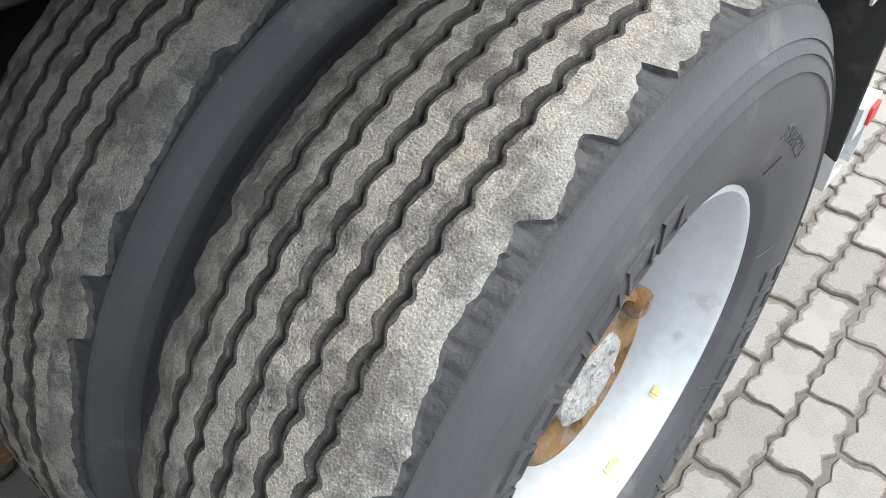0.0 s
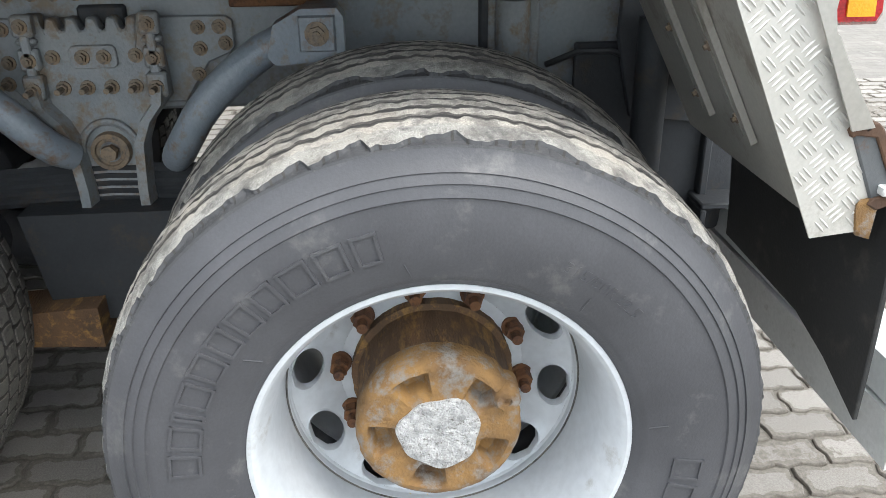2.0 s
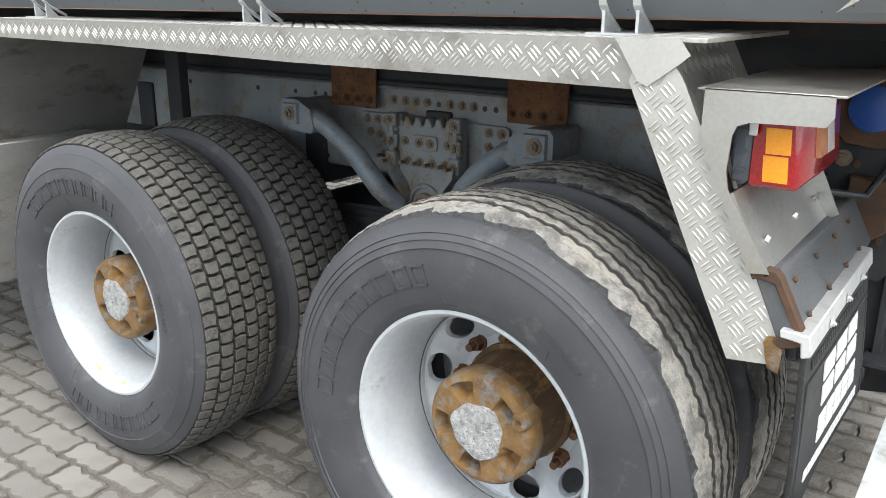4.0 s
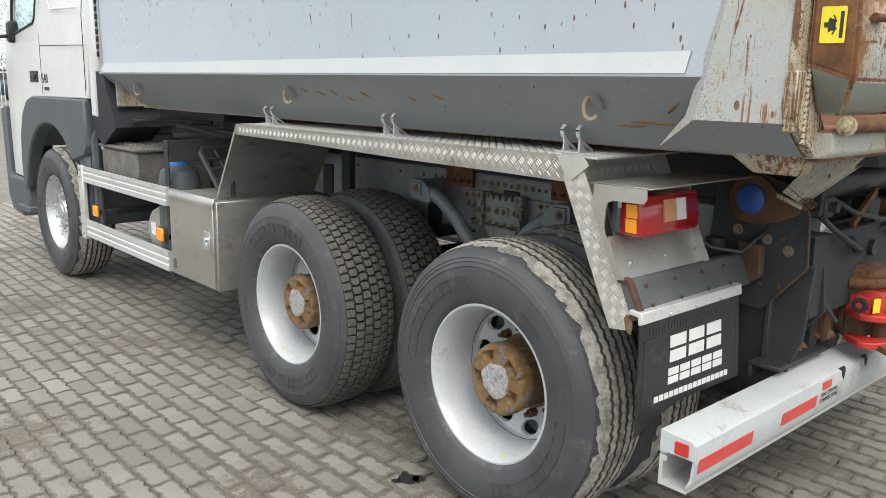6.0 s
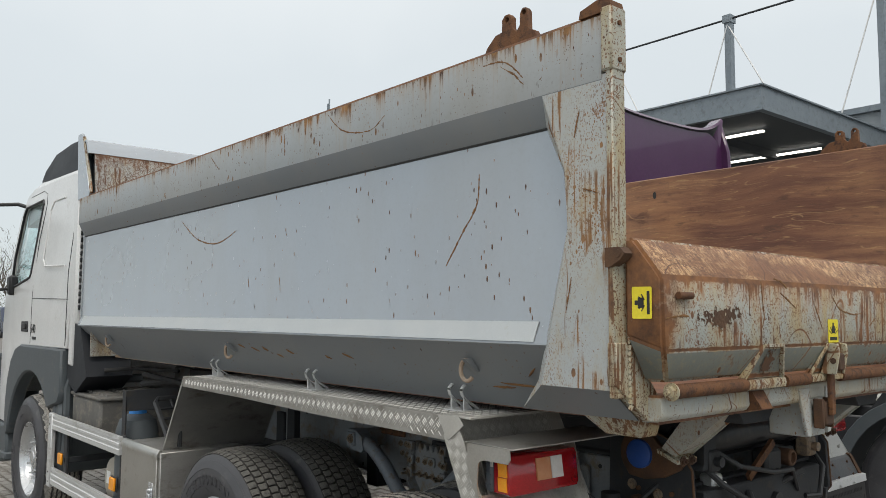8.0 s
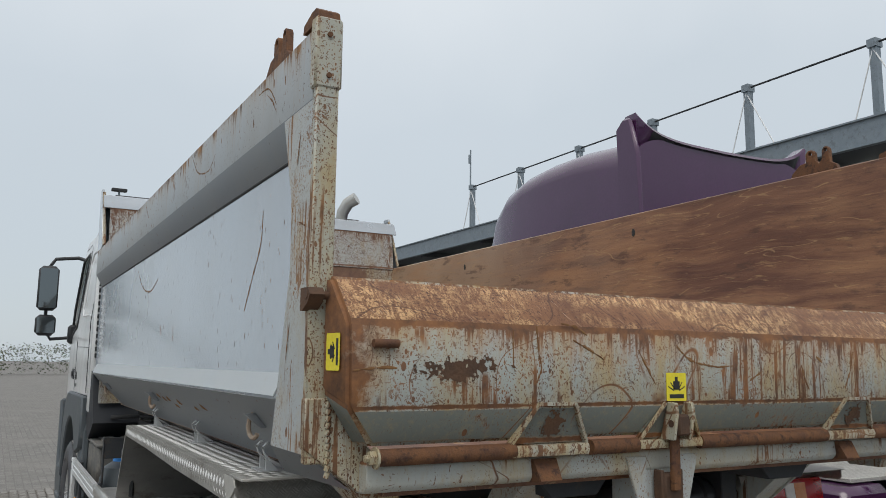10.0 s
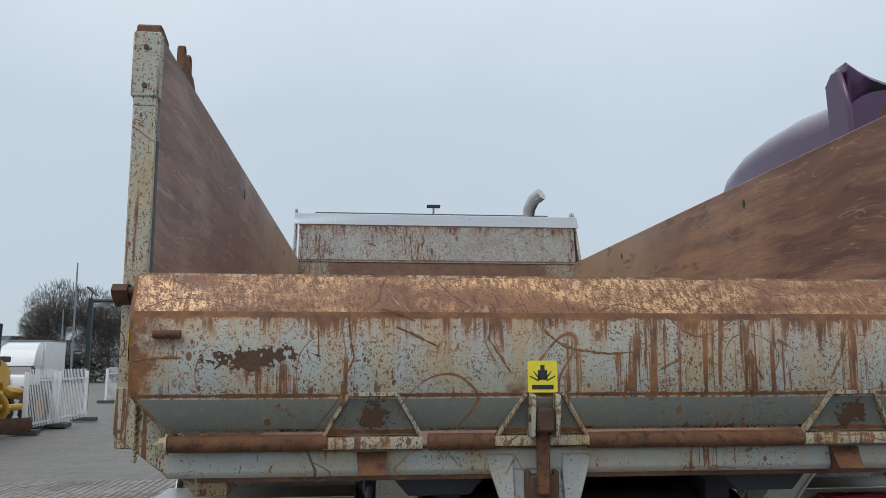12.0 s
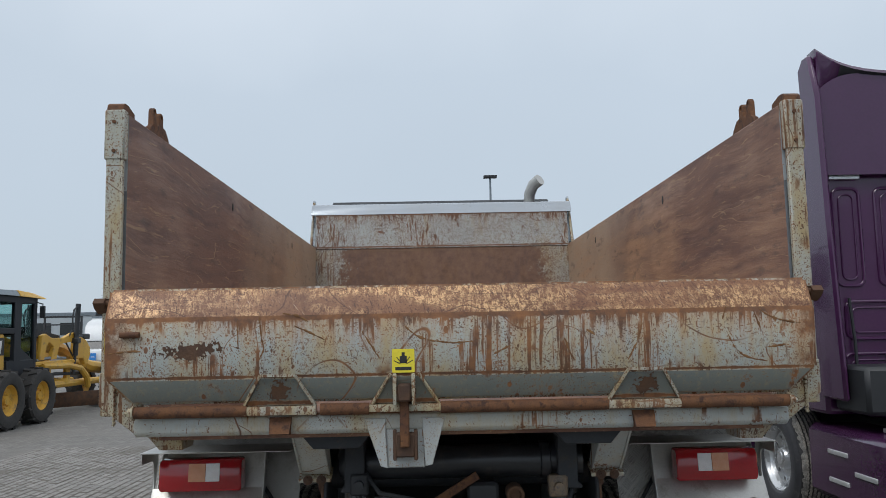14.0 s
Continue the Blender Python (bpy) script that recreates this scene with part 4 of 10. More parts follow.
def paver_outline(w, l, seed):
    """A block with toothed edges, w across and l along."""
    rng = random.Random(seed)
    g = 0.0050
    hx, hy = w / 2 - g, l / 2 - g
    pts = []
    for (ax, ay), (bx, by), n in (((-hx, -hy), (hx, -hy), 3), ((hx, -hy), (hx, hy), 6), ((hx, hy), (-hx, hy), 3), ((-hx, hy), (-hx, -hy), 6)):
        for i in range(n):
            f = i / n
            o = 0.0 if i == 0 else (0.0062 if i % 2 else -0.0046)
            nx, ny = (by - ay), -(bx - ax)
            k = o / math.hypot(nx, ny)
            pts.append((ax + (bx - ax) * f + nx * k + rng.uniform(-0.0042, 0.0042), ay + (by - ay) * f + ny * k + rng.uniform(-0.0042, 0.0042)))
    return pts


def paver_bm(bm, cx, cy, tilt, w, l, seed, z=GROUND):
    """One block; its UV runs from 0 at the rim to 1 two centimetres inside it, for the sand that lies over the edges."""
    pts = paver_outline(w, l, seed)
    low = [bm.verts.new((cx + p, cy + q, z - 0.011)) for p, q in pts]
    rings = [[bm.verts.new((cx + p * fx, cy + q * fy, z + dz + tilt[2] + p * tilt[0] + q * tilt[1])) for p, q in pts] for fx, fy, dz in ((0.985, 0.992, -0.0035), (0.93, 0.96, 0.0), (0.58, 0.79, 0.0))]
    layer = bm.loops.layers.uv.get("UVMap") or bm.loops.layers.uv.new("UVMap")
    n = len(pts)
    level = (0.0, 0.02, 0.12, 1.0)
    for r, (lo, hi) in enumerate(zip([low] + rings[:2], rings)):
        for i in range(n):
            j = (i + 1) % n
            f = bm.faces.new((lo[i], lo[j], hi[j], hi[i]))
            for l_, v in zip(f.loops, (level[r], level[r], level[r + 1], level[r + 1])):
                l_[layer].uv = (v, 0.5)
    f = bm.faces.new(rings[2])
    for l_ in f.loops:
        l_[layer].uv = (1.0, 0.5)


ROW, LEN = 0.106, 0.212
PARTS_AT = (-1.85, -1.30, -2.05, 3.6)
rng = random.Random(4)
rest = B()
singles = []
i = 0
x = NEAR[0]
while x < NEAR[1]:
    y = NEAR[2] + (LEN / 2 if i % 2 else 0.0) + rng.uniform(-0.01, 0.01)
    while y < NEAR[3]:
        tilt = (rng.uniform(-0.02, 0.02), rng.uniform(-0.012, 0.012), rng.uniform(-0.0025, 0.0025))
        if PARTS_AT[0] < x < PARTS_AT[1] and PARTS_AT[2] < y < PARTS_AT[3] and len(singles) < 290:
            singles.append((x, y, tilt))
        else:
            paver_bm(rest, x, y, tilt, ROW, LEN, i * 131 + round(y * 97))
        y += LEN
    x += ROW
    i += 1

# ---- the dump truck ----
truck = thing("dump_truck", (0, 0, 0), "three-axle tipper truck, white cab and scratched grey steel body", "truck")

TYRE_R = 0.512


def crown(x):
    """The tread's radius at x across the tyre."""
    return TYRE_R - 0.016 * (abs(x) / 0.128) ** 2.2


def chip_line(a, seed, depth, bites=26):
    """How far the shoulder's edge is torn back at the turn a (0 to 1), in bites of uneven length and depth."""
    t = a * bites + 0.35 * math.sin(math.tau * a * 7 + seed) + 0.2 * math.sin(math.tau * a * 11 + 2 * seed)
    cell = math.floor(t)
    f = t - cell
    r1 = random.Random(seed * 1000 + cell % bites)
    bite = depth * (0.42 + 0.58 * r1.random())
    knee = 0.74 + 0.16 * r1.random()
    saw = bite * ((f / knee) ** (0.9 + r1.random()) if f < knee else 0.5 + 0.5 * math.cos(math.pi * (f - knee) / (1 - knee)))
    ring = Vector((math.cos(math.tau * a), math.sin(math.tau * a), seed * 1.7))
    rag = 0.0045 * noise.noise(ring * 21) + 0.0030 * noise.noise(ring * 55) + 0.0018 * noise.noise(ring * 120)
    return max(0.0, saw + rag)


def rib_tyre_bm(n=840, waves=84):
    """A worn rib tyre: five zigzag grooves, torn shoulders, stepped sidewalls. Materials: 0 rubber, 1 groove, 2 dusty rib, 3 torn edge, 4 rib edge, 5 torn face."""
    bm = bmesh.new()
    grooves = (-0.072, -0.036, 0.002, 0.040, 0.078)
    side_l = [(-0.122, 0.280), (-0.132, 0.286), (-0.142, 0.300), (-0.147, 0.303), (-0.150, 0.312), (-0.160, 0.338), (-0.166, 0.375), (-0.1665, 0.405),
              (-0.1640, 0.4255), (-0.1668, 0.4275), (-0.1610, 0.4430), (-0.1632, 0.4445), (-0.1555, 0.4570), (-0.1575, 0.4582), (-0.1480, 0.4690), (-0.1465, 0.4720), (-0.1415, 0.4800)]
    cols = [("fix", x, r, 0) for x, r in side_l]
    cols += [("fix", -0.1402, 0.4850, 5), ("sipe", -0.1390, 0.4885, 5), ("shelf", 0.0, 0.0, 5), ("low", 0.0, 0.0, 5), ("edge", 0.0, 0.0, 3), ("lip", 0.0, 0.35, 3), ("lip", 0.0, 0.7, 2)]
    for k, g in enumerate(grooves):
        cols += [("rib", g - 0.0076, 0.0, 4), ("rib", g - 0.0050, 0.0, 4), ("g", g - 0.0032, 0.0010, 3), ("g", g - 0.0026, 0.0042, 1), ("g", g - 0.0010, 0.0105, 1), ("g", g + 0.0014, 0.0105, 1), ("g", g + 0.0030, 0.0006, 4), ("rib", g + 0.0046, 0.0, 4), ("rib", g + 0.0074, 0.0, 2)]
        if k < 4:
            cols.append(("rib", (g + grooves[k + 1]) / 2, 0.0, 2))
    cols += [("lip2", 0, 0, 3), ("edge2", 0, 0, 0), ("low2", 0, 0, 0), ("fix", 0.137, 0.486, 0)]
    for x, r in reversed(side_l[:-1:2]):
        cols.append(("fix", -x, r, 0))
    rings = []
    for j in range(n):
        a = j / n
        th = math.tau * a
        turn = Vector((math.cos(th), math.sin(th), 0))
        ph = (a * waves) % 1.0
        zig = 0.0027 * math.sin(math.tau * ph) + 0.0011 * math.sin(2 * math.tau * ph + 0.8)
        c1, c2 = chip_line(a, 3, 0.028), chip_line(a, 8, 0.020)
        cut = (0.0006 + 0.0016 * abs(math.sin(j * 1.7))) if j % 5 == 0 else 0.0
        ring = []
        for kind, x, r, m in cols:
            if kind == "fix":
                xx, rr = x, r
            elif kind == "sipe":
                xx, rr = x + 0.4 * cut, r - 0.4 * cut
            elif kind == "shelf":
                xx = -0.1378 + 0.5 * c1 + cut
                rr = min(crown(xx) - 0.0055, 0.4905) - cut + 0.0018 * noise.noise(turn * 60)
            elif kind == "low":
                xx = -0.1365 + c1 + cut
                rr = crown(xx) - 0.0060 - cut + 0.002 * noise.noise(turn * 45)
            elif kind == "edge":
                xx = -0.1345 + c1
                rr = crown(xx) - 0.0012 + 0.0022 * noise.noise(turn * 40 + Vector((0, 0, 5)))
            elif kind == "lip":
                xx = (-0.1345 + c1) * (1 - r) - 0.0845 * r
                rr = crown(xx) + 0.0030 * noise.noise(turn * 26 + Vector((0, 0, r * 4))) + 0.0015 * noise.noise(turn * 75 + Vector((0, 0, r * 9)))
            elif kind == "lip2":
                xx = 0.108 - c2 * 0.6
                rr = crown(xx)
            elif kind == "edge2":
                xx = 0.125 - c2
                rr = crown(xx) - 0.002
            elif kind == "low2":
                xx = 0.127 - c2
                rr = crown(xx) - 0.010
            elif kind == "g":
                if r > 0.009 and int(ph * 10) == (2 if x < 0.02 else 7):
                    r = 0.0035 + 0.003 * abs(math.sin(j * 0.37 + x * 90))
                xx = x + zig + 0.0012 * noise.noise(turn * 70 + Vector((0, 0, x * 200)))
                rr = crown(xx) - r - (0.0 if r else 0.0008) - 0.0010 * noise.noise(turn * 50 + Vector((0, 0, x * 200)))
            else:
                xx = x + zig * 0.9 + 0.0028 * noise.noise(turn * 30 + Vector((0, 0, x * 150)))
                rr = crown(xx) + 0.0022 * noise.noise(turn * 18 + Vector((0, 0, x * 60))) + 0.0013 * noise.noise(turn * 60 + Vector((0, 0, x * 90)))
            ring.append(bm.verts.new((xx, rr * math.cos(th), rr * math.sin(th))))
        rings.append(ring)
    for j in range(n):
        a, b_ = rings[j], rings[(j + 1) % n]
        slit = j % 5 == 0 and math.sin(j * 1.7) > -0.6
        for i in range(len(cols) - 1):
            m = cols[i][3]
            bm.faces.new((a[i], a[i + 1], b_[i + 1], b_[i])).material_index = 1 if (cols[i][0] in ("shelf", "low") and slit) else m
    return bm


def on_sidewall(th, r, lift=0.0):
    """A point on the outer sidewall at clock angle th (0 at the top, towards the front is positive)."""
    table = [(0.300, -0.142), (0.312, -0.150), (0.338, -0.160), (0.375, -0.166), (0.405, -0.1665), (0.423, -0.1635), (0.440, -0.161)]
    x = table[-1][1]
    for (ra, xa), (rb, xb) in zip(table, table[1:]):
        if ra <= r <= rb:
            x = xa + (xb - xa) * (r - ra) / (rb - ra)
            break
    return Vector((x - lift, r * math.sin(th), r * math.cos(th)))


def raised_marks(bm, th0, r0, height, widths, gap, rise=0.0036, wall=0.0042):
    """Outlined raised blocks along the sidewall in place of a maker's name."""
    th = th0
    for w in widths:
        for (a0, a1, b0, b1) in ((0, 1, 0, wall / height), (0, 1, 1 - wall / height, 1), (0, wall / w, 0, 1), (1 - wall / w, 1, 0, 1)):
            pts = []
            for lift in (-0.002, rise):
                for a, b_ in ((a0, b0), (a1, b0), (a1, b1), (a0, b1)):
                    pts.append(on_sidewall(th - a * w / r0, r0 + b_ * height, lift))
            vs = [bm.verts.new(p) for p in pts]
            for f in ((4, 5, 6, 7), (0, 1, 5, 4), (1, 2, 6, 5), (2, 3, 7, 6), (3, 0, 4, 7)):
                bm.faces.new([vs[k] for k in f])
        th -= (w + gap) / r0
    return bm


def arc_text(bm, text, th0, r0, size, rise=0.0022):
    t = letter_mesh(text, size, rise)
    for v in t.verts:
        v.co = on_sidewall(th0 - v.co.x / r0, r0 + v.co.y, v.co.z)
    return join(bm, t)


def block_tyre_bm(rows=80):
    """A drive tyre: its carcass, and six rings of staggered blocks. Materials: 0 rubber, 1 groove, 2 block top, 3 block edge."""
    carcass, bm = bmesh.new(), bmesh.new()
    prof = [(-0.122, 0.280), (-0.142, 0.300), (-0.150, 0.312), (-0.160, 0.338), (-0.166, 0.375), (-0.1665, 0.405), (-0.1635, 0.423), (-0.1655, 0.425), (-0.157, 0.446), (-0.150, 0.462), (-0.147, 0.463), (-0.138, 0.480), (-0.132, 0.487),
            (-0.118, 0.489), (-0.06, 0.494), (0, 0.496), (0.06, 0.494), (0.118, 0.489), (0.132, 0.487), (0.138, 0.480), (0.150, 0.462), (0.1655, 0.425), (0.166, 0.375), (0.150, 0.312), (0.122, 0.280)]
    lathe(carcass, prof, 120, [0] * 12 + [1] * 6 + [0] * 6)
    r1 = random.Random(5)
    bounds = [(-0.1325, -0.094), (-0.0885, -0.049), (-0.0435, -0.003), (0.003, 0.0435), (0.049, 0.0885), (0.094, 0.1325)]
    for c, (x0, x1) in enumerate(bounds):
        for k in range(rows):
            a0 = math.tau * (k + 0.5 * (c % 2) + 0.2 * (c // 2)) / rows
            da = math.tau / rows
            g = 0.0035 / TYRE_R
            top = []
            kink = 0.007
            out = [(x0, a0 + g), (0.5 * (x0 + x1), a0 + g + (kink / TYRE_R if c % 2 else -kink / TYRE_R) * 0.35), (x1, a0 + g), (x1, a0 + 0.55 * da), (x1 - 0.003, a0 + da - g), (0.5 * (x0 + x1), a0 + da - g + (kink / TYRE_R if c % 2 else -kink / TYRE_R) * 0.35), (x0 + 0.003, a0 + da - g), (x0, a0 + 0.45 * da)]
            low, mid_, topv = [], [], []
            cx, ca = 0.5 * (x0 + x1), a0 + 0.5 * da
            for x, a in out:
                r = crown(x)
                jx = r1.uniform(-0.0008, 0.0008)
                low.append(bm.verts.new((x, 0.490 * math.cos(a), 0.490 * math.sin(a))))
                xm, am = cx + (x - cx) * 0.965 + jx, ca + (a - ca) * 0.965
                mid_.append(bm.verts.new((xm, (r - 0.0022) * math.cos(am), (r - 0.0022) * math.sin(am))))
                xt, at = cx + (x - cx) * 0.86 + jx, ca + (a - ca) * 0.88
                topv.append(bm.verts.new((xt, r * math.cos(at), r * math.sin(at))))
            for i in range(8):
                j = (i + 1) % 8
                bm.faces.new((low[i], low[j], mid_[j], mid_[i])).material_index = 1
                bm.faces.new((mid_[i], mid_[j], topv[j], topv[i])).material_index = 3
            bm.faces.new(topv).material_index = 2
    return carcass, bm


VENT_TURN = radians(8.2)


def rim_bm(front=False):
    """A pressed steel wheel with ten round vents."""
    bm = bmesh.new()
    prof = [(-0.118, 0.274), (-0.131, 0.277), (-0.137, 0.283), (-0.1365, 0.290), (-0.131, 0.293), (-0.120, 0.291), (-0.112, 0.286)]
    lathe(bm, prof, 96)
    if front:
        bowl = [(-0.118, 0.274), (-0.105, 0.262), (-0.085, 0.254), (-0.06, 0.250), (-0.045, 0.245), (-0.035, 0.232)]
        face, r_in, vent_r, vent = -0.045, 0.11, 0.196, 0.020
    else:
        bowl = [(-0.118, 0.274), (-0.104, 0.266), (-0.070, 0.259), (-0.030, 0.255), (0.010, 0.252), (0.040, 0.2505), (0.046, 0.2505), (0.048, 0.2465), (0.056, 0.2455), (0.058, 0.2475), (0.064, 0.2470), (0.067, 0.2440)]
        face, r_in, vent_r, vent = 0.112, 0.10, 0.2165, 0.0395
    lathe(bm, bowl, 96)
    lathe(bm, [(bowl[-1][0], bowl[-1][1]), (face - (0.018 if front else 0.044), 0.2325 if front else 0.2435)], 96)
    n, m = 10, 24
    ro, ri = 0.2325 if front else 0.2435, 0.162
    def at(r, t):
        lean = 0.018 * min(1.0, (r - 0.16) / 0.06) if front else 0.044 * min(1.0, (r - 0.172) / 0.07)
        return Vector((face - max(0.0, lean), r * math.cos(t), r * math.sin(t)))
    for k in range(n):
        t0, t1 = math.tau * (k - 0.5) / n + VENT_TURN, math.tau * (k + 0.5) / n + VENT_TURN
        tm = 0.5 * (t0 + t1)
        edge = [(ro, t0 + (t1 - t0) * i / 6) for i in range(6)] + [(ro + (ri - ro) * i / 6, t1) for i in range(6)] + [(ri, t1 + (t0 - t1) * i / 6) for i in range(6)] + [(ri + (ro - ri) * i / 6, t0) for i in range(6)]
        ev = [bm.verts.new(at(r, t)) for r, t in edge]
        loops = []
        for grow, back in ((1.16, 0.0), (1.05, -0.003), (1.0, 0.0), (0.97, 0.012)):
            ring = []
            for r, t in edge:
                d = Vector((r * math.cos(t) - vent_r * math.cos(tm), r * math.sin(t) - vent_r * math.sin(tm))).normalized()
                out = Vector((math.cos(tm), math.sin(tm)))
                d -= out * d.dot(out) * (0.0 if front else 0.36)
                p, q = vent_r * math.cos(tm) + d.x * vent * grow, vent_r * math.sin(tm) + d.y * vent * grow
                v = at(math.hypot(p, q), math.atan2(q, p))
                v.x += back
                ring.append(bm.verts.new(v))
            loops.append(ring)
        for a_, b_ in zip([ev] + loops, loops):
            for i in range(m):
                bm.faces.new((a_[i], a_[(i + 1) % m], b_[(i + 1) % m], b_[i]))
    lathe(bm, [(face, ri), (face, r_in), (face + 0.012, r_in)], 60)
    bmesh.ops.remove_doubles(bm, verts=bm.verts, dist=0.0008)
    return bm


def planet_hub_bm(back=0.12, face=-0.078):
    """The rusty planetary hub: long barrel, chamfered head, and a face with five scooped pockets. Materials: 0 barrel, 1 head."""
    bm = bmesh.new()
    n = 180
    prof = [(back, 0.132), (back - 0.03, 0.132), (back - 0.034, 0.122), (face + 0.062, 0.1195), (face + 0.056, 0.1235), (face + 0.030, 0.1240), (face + 0.012, 0.1225), (face + 0.003, 0.117), (face, 0.112), (face - 0.001, 0.106), (face, 0.101), (face, 0.096), (face, 0.090), (face, 0.084), (face, 0.078), (face, 0.072), (face - 0.001, 0.066), (face - 0.002, 0.060), (face - 0.002, 0.0)]
    rings = []
    for a, r in prof:
        ring = []
        for j in range(n):
            t = math.tau * j / n
            d = Vector((a * 9, math.cos(t), math.sin(t)))
            dx = 0.0
            if 0.060 < r < 0.106 and a < face + 0.002:
                lobe = max(0.0, math.cos(5 * t + 0.6) - 0.12)
                w = max(0.0, 1 - abs(r - 0.086) / 0.022)
                dx = 0.034 * min(1.0, 2.2 * lobe) * min(1.0, 1.7 * w) + 0.0016 * noise.noise(d * 18 + Vector((r * 60, 0, 0)))
            rr = r + (0.0016 * noise.noise(d * 7) + 0.0008 * noise.noise(d * 24) if r > 0.05 else 0)
            ring.append(bm.verts.new((a + dx, rr * math.cos(t), rr * math.sin(t))))
        rings.append(ring)
    for i in range(len(rings) - 1):
        for j in range(n):
            bm.faces.new((rings[i][j], rings[i][(j + 1) % n], rings[i + 1][(j + 1) % n], rings[i + 1][j])).material_index = 0 if i < 3 else 1
    return bm


def hub_boss_bm(face=-0.078):
    bm = bmesh.new()
    t = radians(-62)
    c, s = 0.120 * math.sin(t), 0.120 * math.cos(t)
    lathe(bm, [(face + 0.05, 0.022), (face - 0.004, 0.021), (face - 0.010, 0.017), (face - 0.010, 0.007), (face - 0.004, 0.006), (face - 0.004, 0.0)], 20, centre=(0, c, s))
    return bm


def hub_plate_bm(face=-0.080):
    bm = bmesh.new()
    n = 60
    r1 = random.Random(2)
    rings = []
    for k, (a, r) in enumerate(((0.004, 0.066), (-0.003, 0.0645), (-0.005, 0.056), (-0.0045, 0.04), (-0.004, 0.026), (-0.002, 0.016), (-0.001, 0.0))):
        ring = []
        for j in range(n):
            t = math.tau * j / n
            rr = r * (1 + 0.05 * math.sin(3 * t + 1) + 0.03 * math.sin(7 * t))
            ring.append(bm.verts.new((face + a + r1.uniform(-0.0012, 0.0012) * (k > 1), rr * math.cos(t), rr * math.sin(t))))
        rings.append(ring)
    for i in range(len(rings) - 1):
        for j in range(n):
            bm.faces.new((rings[i][j], rings[i][(j + 1) % n], rings[i + 1][(j + 1) % n], rings[i + 1][j]))
    for k in range(6):
        t = math.tau * k / 6 + 0.3
        bolt(bm, (face - 0.004, 0.048 * math.cos(t), 0.048 * math.sin(t)), (-1, 0, 0), 0.0058, 0.004, washer=False)
    return bm


def nut_bm(face, k, r=0.158, tall=0.034):
    bm = bmesh.new()
    t = math.tau * k / 10 + VENT_TURN
    p = Vector((face, r * math.cos(t), r * math.sin(t)))
    cyl(bm, p, p + Vector((-0.006, 0, 0)), 0.0215, 16)
    cyl(bm, p + Vector((-0.006, 0, 0)), p + Vector((-tall * 0.72, 0, 0)), 0.0165, 6)
    cyl(bm, p + Vector((-tall * 0.72, 0, 0)), p + Vector((-tall * 1.25, 0, 0)), 0.0095, 10)
    return bm


def local_mesh(name, bm, mats, smooth=38, grow=1.03):
    bmesh.ops.scale(bm, vec=(1, grow, grow), verts=bm.verts)
    return mesh_of(name, bm, mats, smooth=smooth)


RUB, GRV, RIB, CHP = M["rubber"], M["groove_rubber"], M["rib_dust"], M["chip_dust"]
bm = rib_tyre_bm()
tyre_mats = [RUB, GRV, RIB, CHP, M["rib_edge"], M["torn_rubber"]]
rib_tyre = local_mesh("tyre", bm, tyre_mats, 50)
rib_tyre_far = local_mesh("tyre", rib_tyre_bm(300, 60), tyre_mats, 50)
carcass, tread = block_tyre_bm()
block_tyre = local_mesh("tyre", carcass, [RUB, GRV], 40)
block_tread = local_mesh("tread_blocks", tread, [RUB, GRV, M["block_rubber"], M["block_edge"]], 40)
# raised marks on the outer sidewall, one mesh for each block
mark_meshes = []
for turn in (radians(88), radians(88 + 180)):
    th = turn
    for wide in (0.036, 0.037, 0.012, 0.038, 0.037, 0.032, 0.034, 0.032, 0.040, 0.037, 0.032):
        bm = B()
        raised_marks(bm, th, 0.349, 0.046, [wide], 0.0)
        mark_meshes.append(local_mesh("sidewall_mark", bm, RUB, 60))
        th -= (wide + 0.0095) / 0.349
for a in (0.0, math.pi):
    bm = B()
    arc_text(bm, "315/80R22.5", radians(-27) + a, 0.353, 0.026, 0.0013)
    mark_meshes.append(local_mesh("tyre_size", bm, RUB, 60))
for a in range(0, 360, 45):
    th = radians(a + 7)
    bm = B()
    tube(bm, [on_sidewall(th, 0.312, 0.0003), on_sidewall(th + 0.02, 0.338, 0.0006)], 0.0012, 5)
    mark_meshes.append(local_mesh("mould_rib", bm, RUB, 60))
rear_rim, front_rim = local_mesh("wheel", rim_bm(), M["rim_white"]), local_mesh("wheel", rim_bm(True), M["rim_alloy"])
hub_mesh = local_mesh("hub", planet_hub_bm(), [M["rust_barrel"], M["rust_orange"]], 40, 1.10)
boss_mesh = local_mesh("hub_boss", hub_boss_bm(), M["rust_orange"])
plate_mesh = local_mesh("hub_plate", hub_plate_bm(), M["plate_zinc"], 25)
nut_meshes = [local_mesh("wheel_nut", nut_bm(0.112, k, 0.163, 0.040), M["rust"]) for k in range(10)]
bright_nuts = [local_mesh("wheel_nut", nut_bm(-0.045, k, 0.150, 0.05), M["rim_alloy"]) for k in range(10)]
bm = B()
lathe(bm, [(0.0, 0.115), (-0.07, 0.105), (-0.10, 0.088), (-0.105, 0.06), (-0.112, 0.055), (-0.115, 0.0)], 40)
# Thin dark ring that marks the step inside the bowl.
seam = B()
tube(seam, [(0.047, 0.2492 * math.cos(math.tau * k / 96), 0.2492 * math.sin(math.tau * k / 96)) for k in range(96)], 0.0019, 6, closed=True)
seam_mesh = local_mesh("rim_seam", seam, M["block_edge"])
front_hub = local_mesh("hub", bm, M["rim_alloy"])
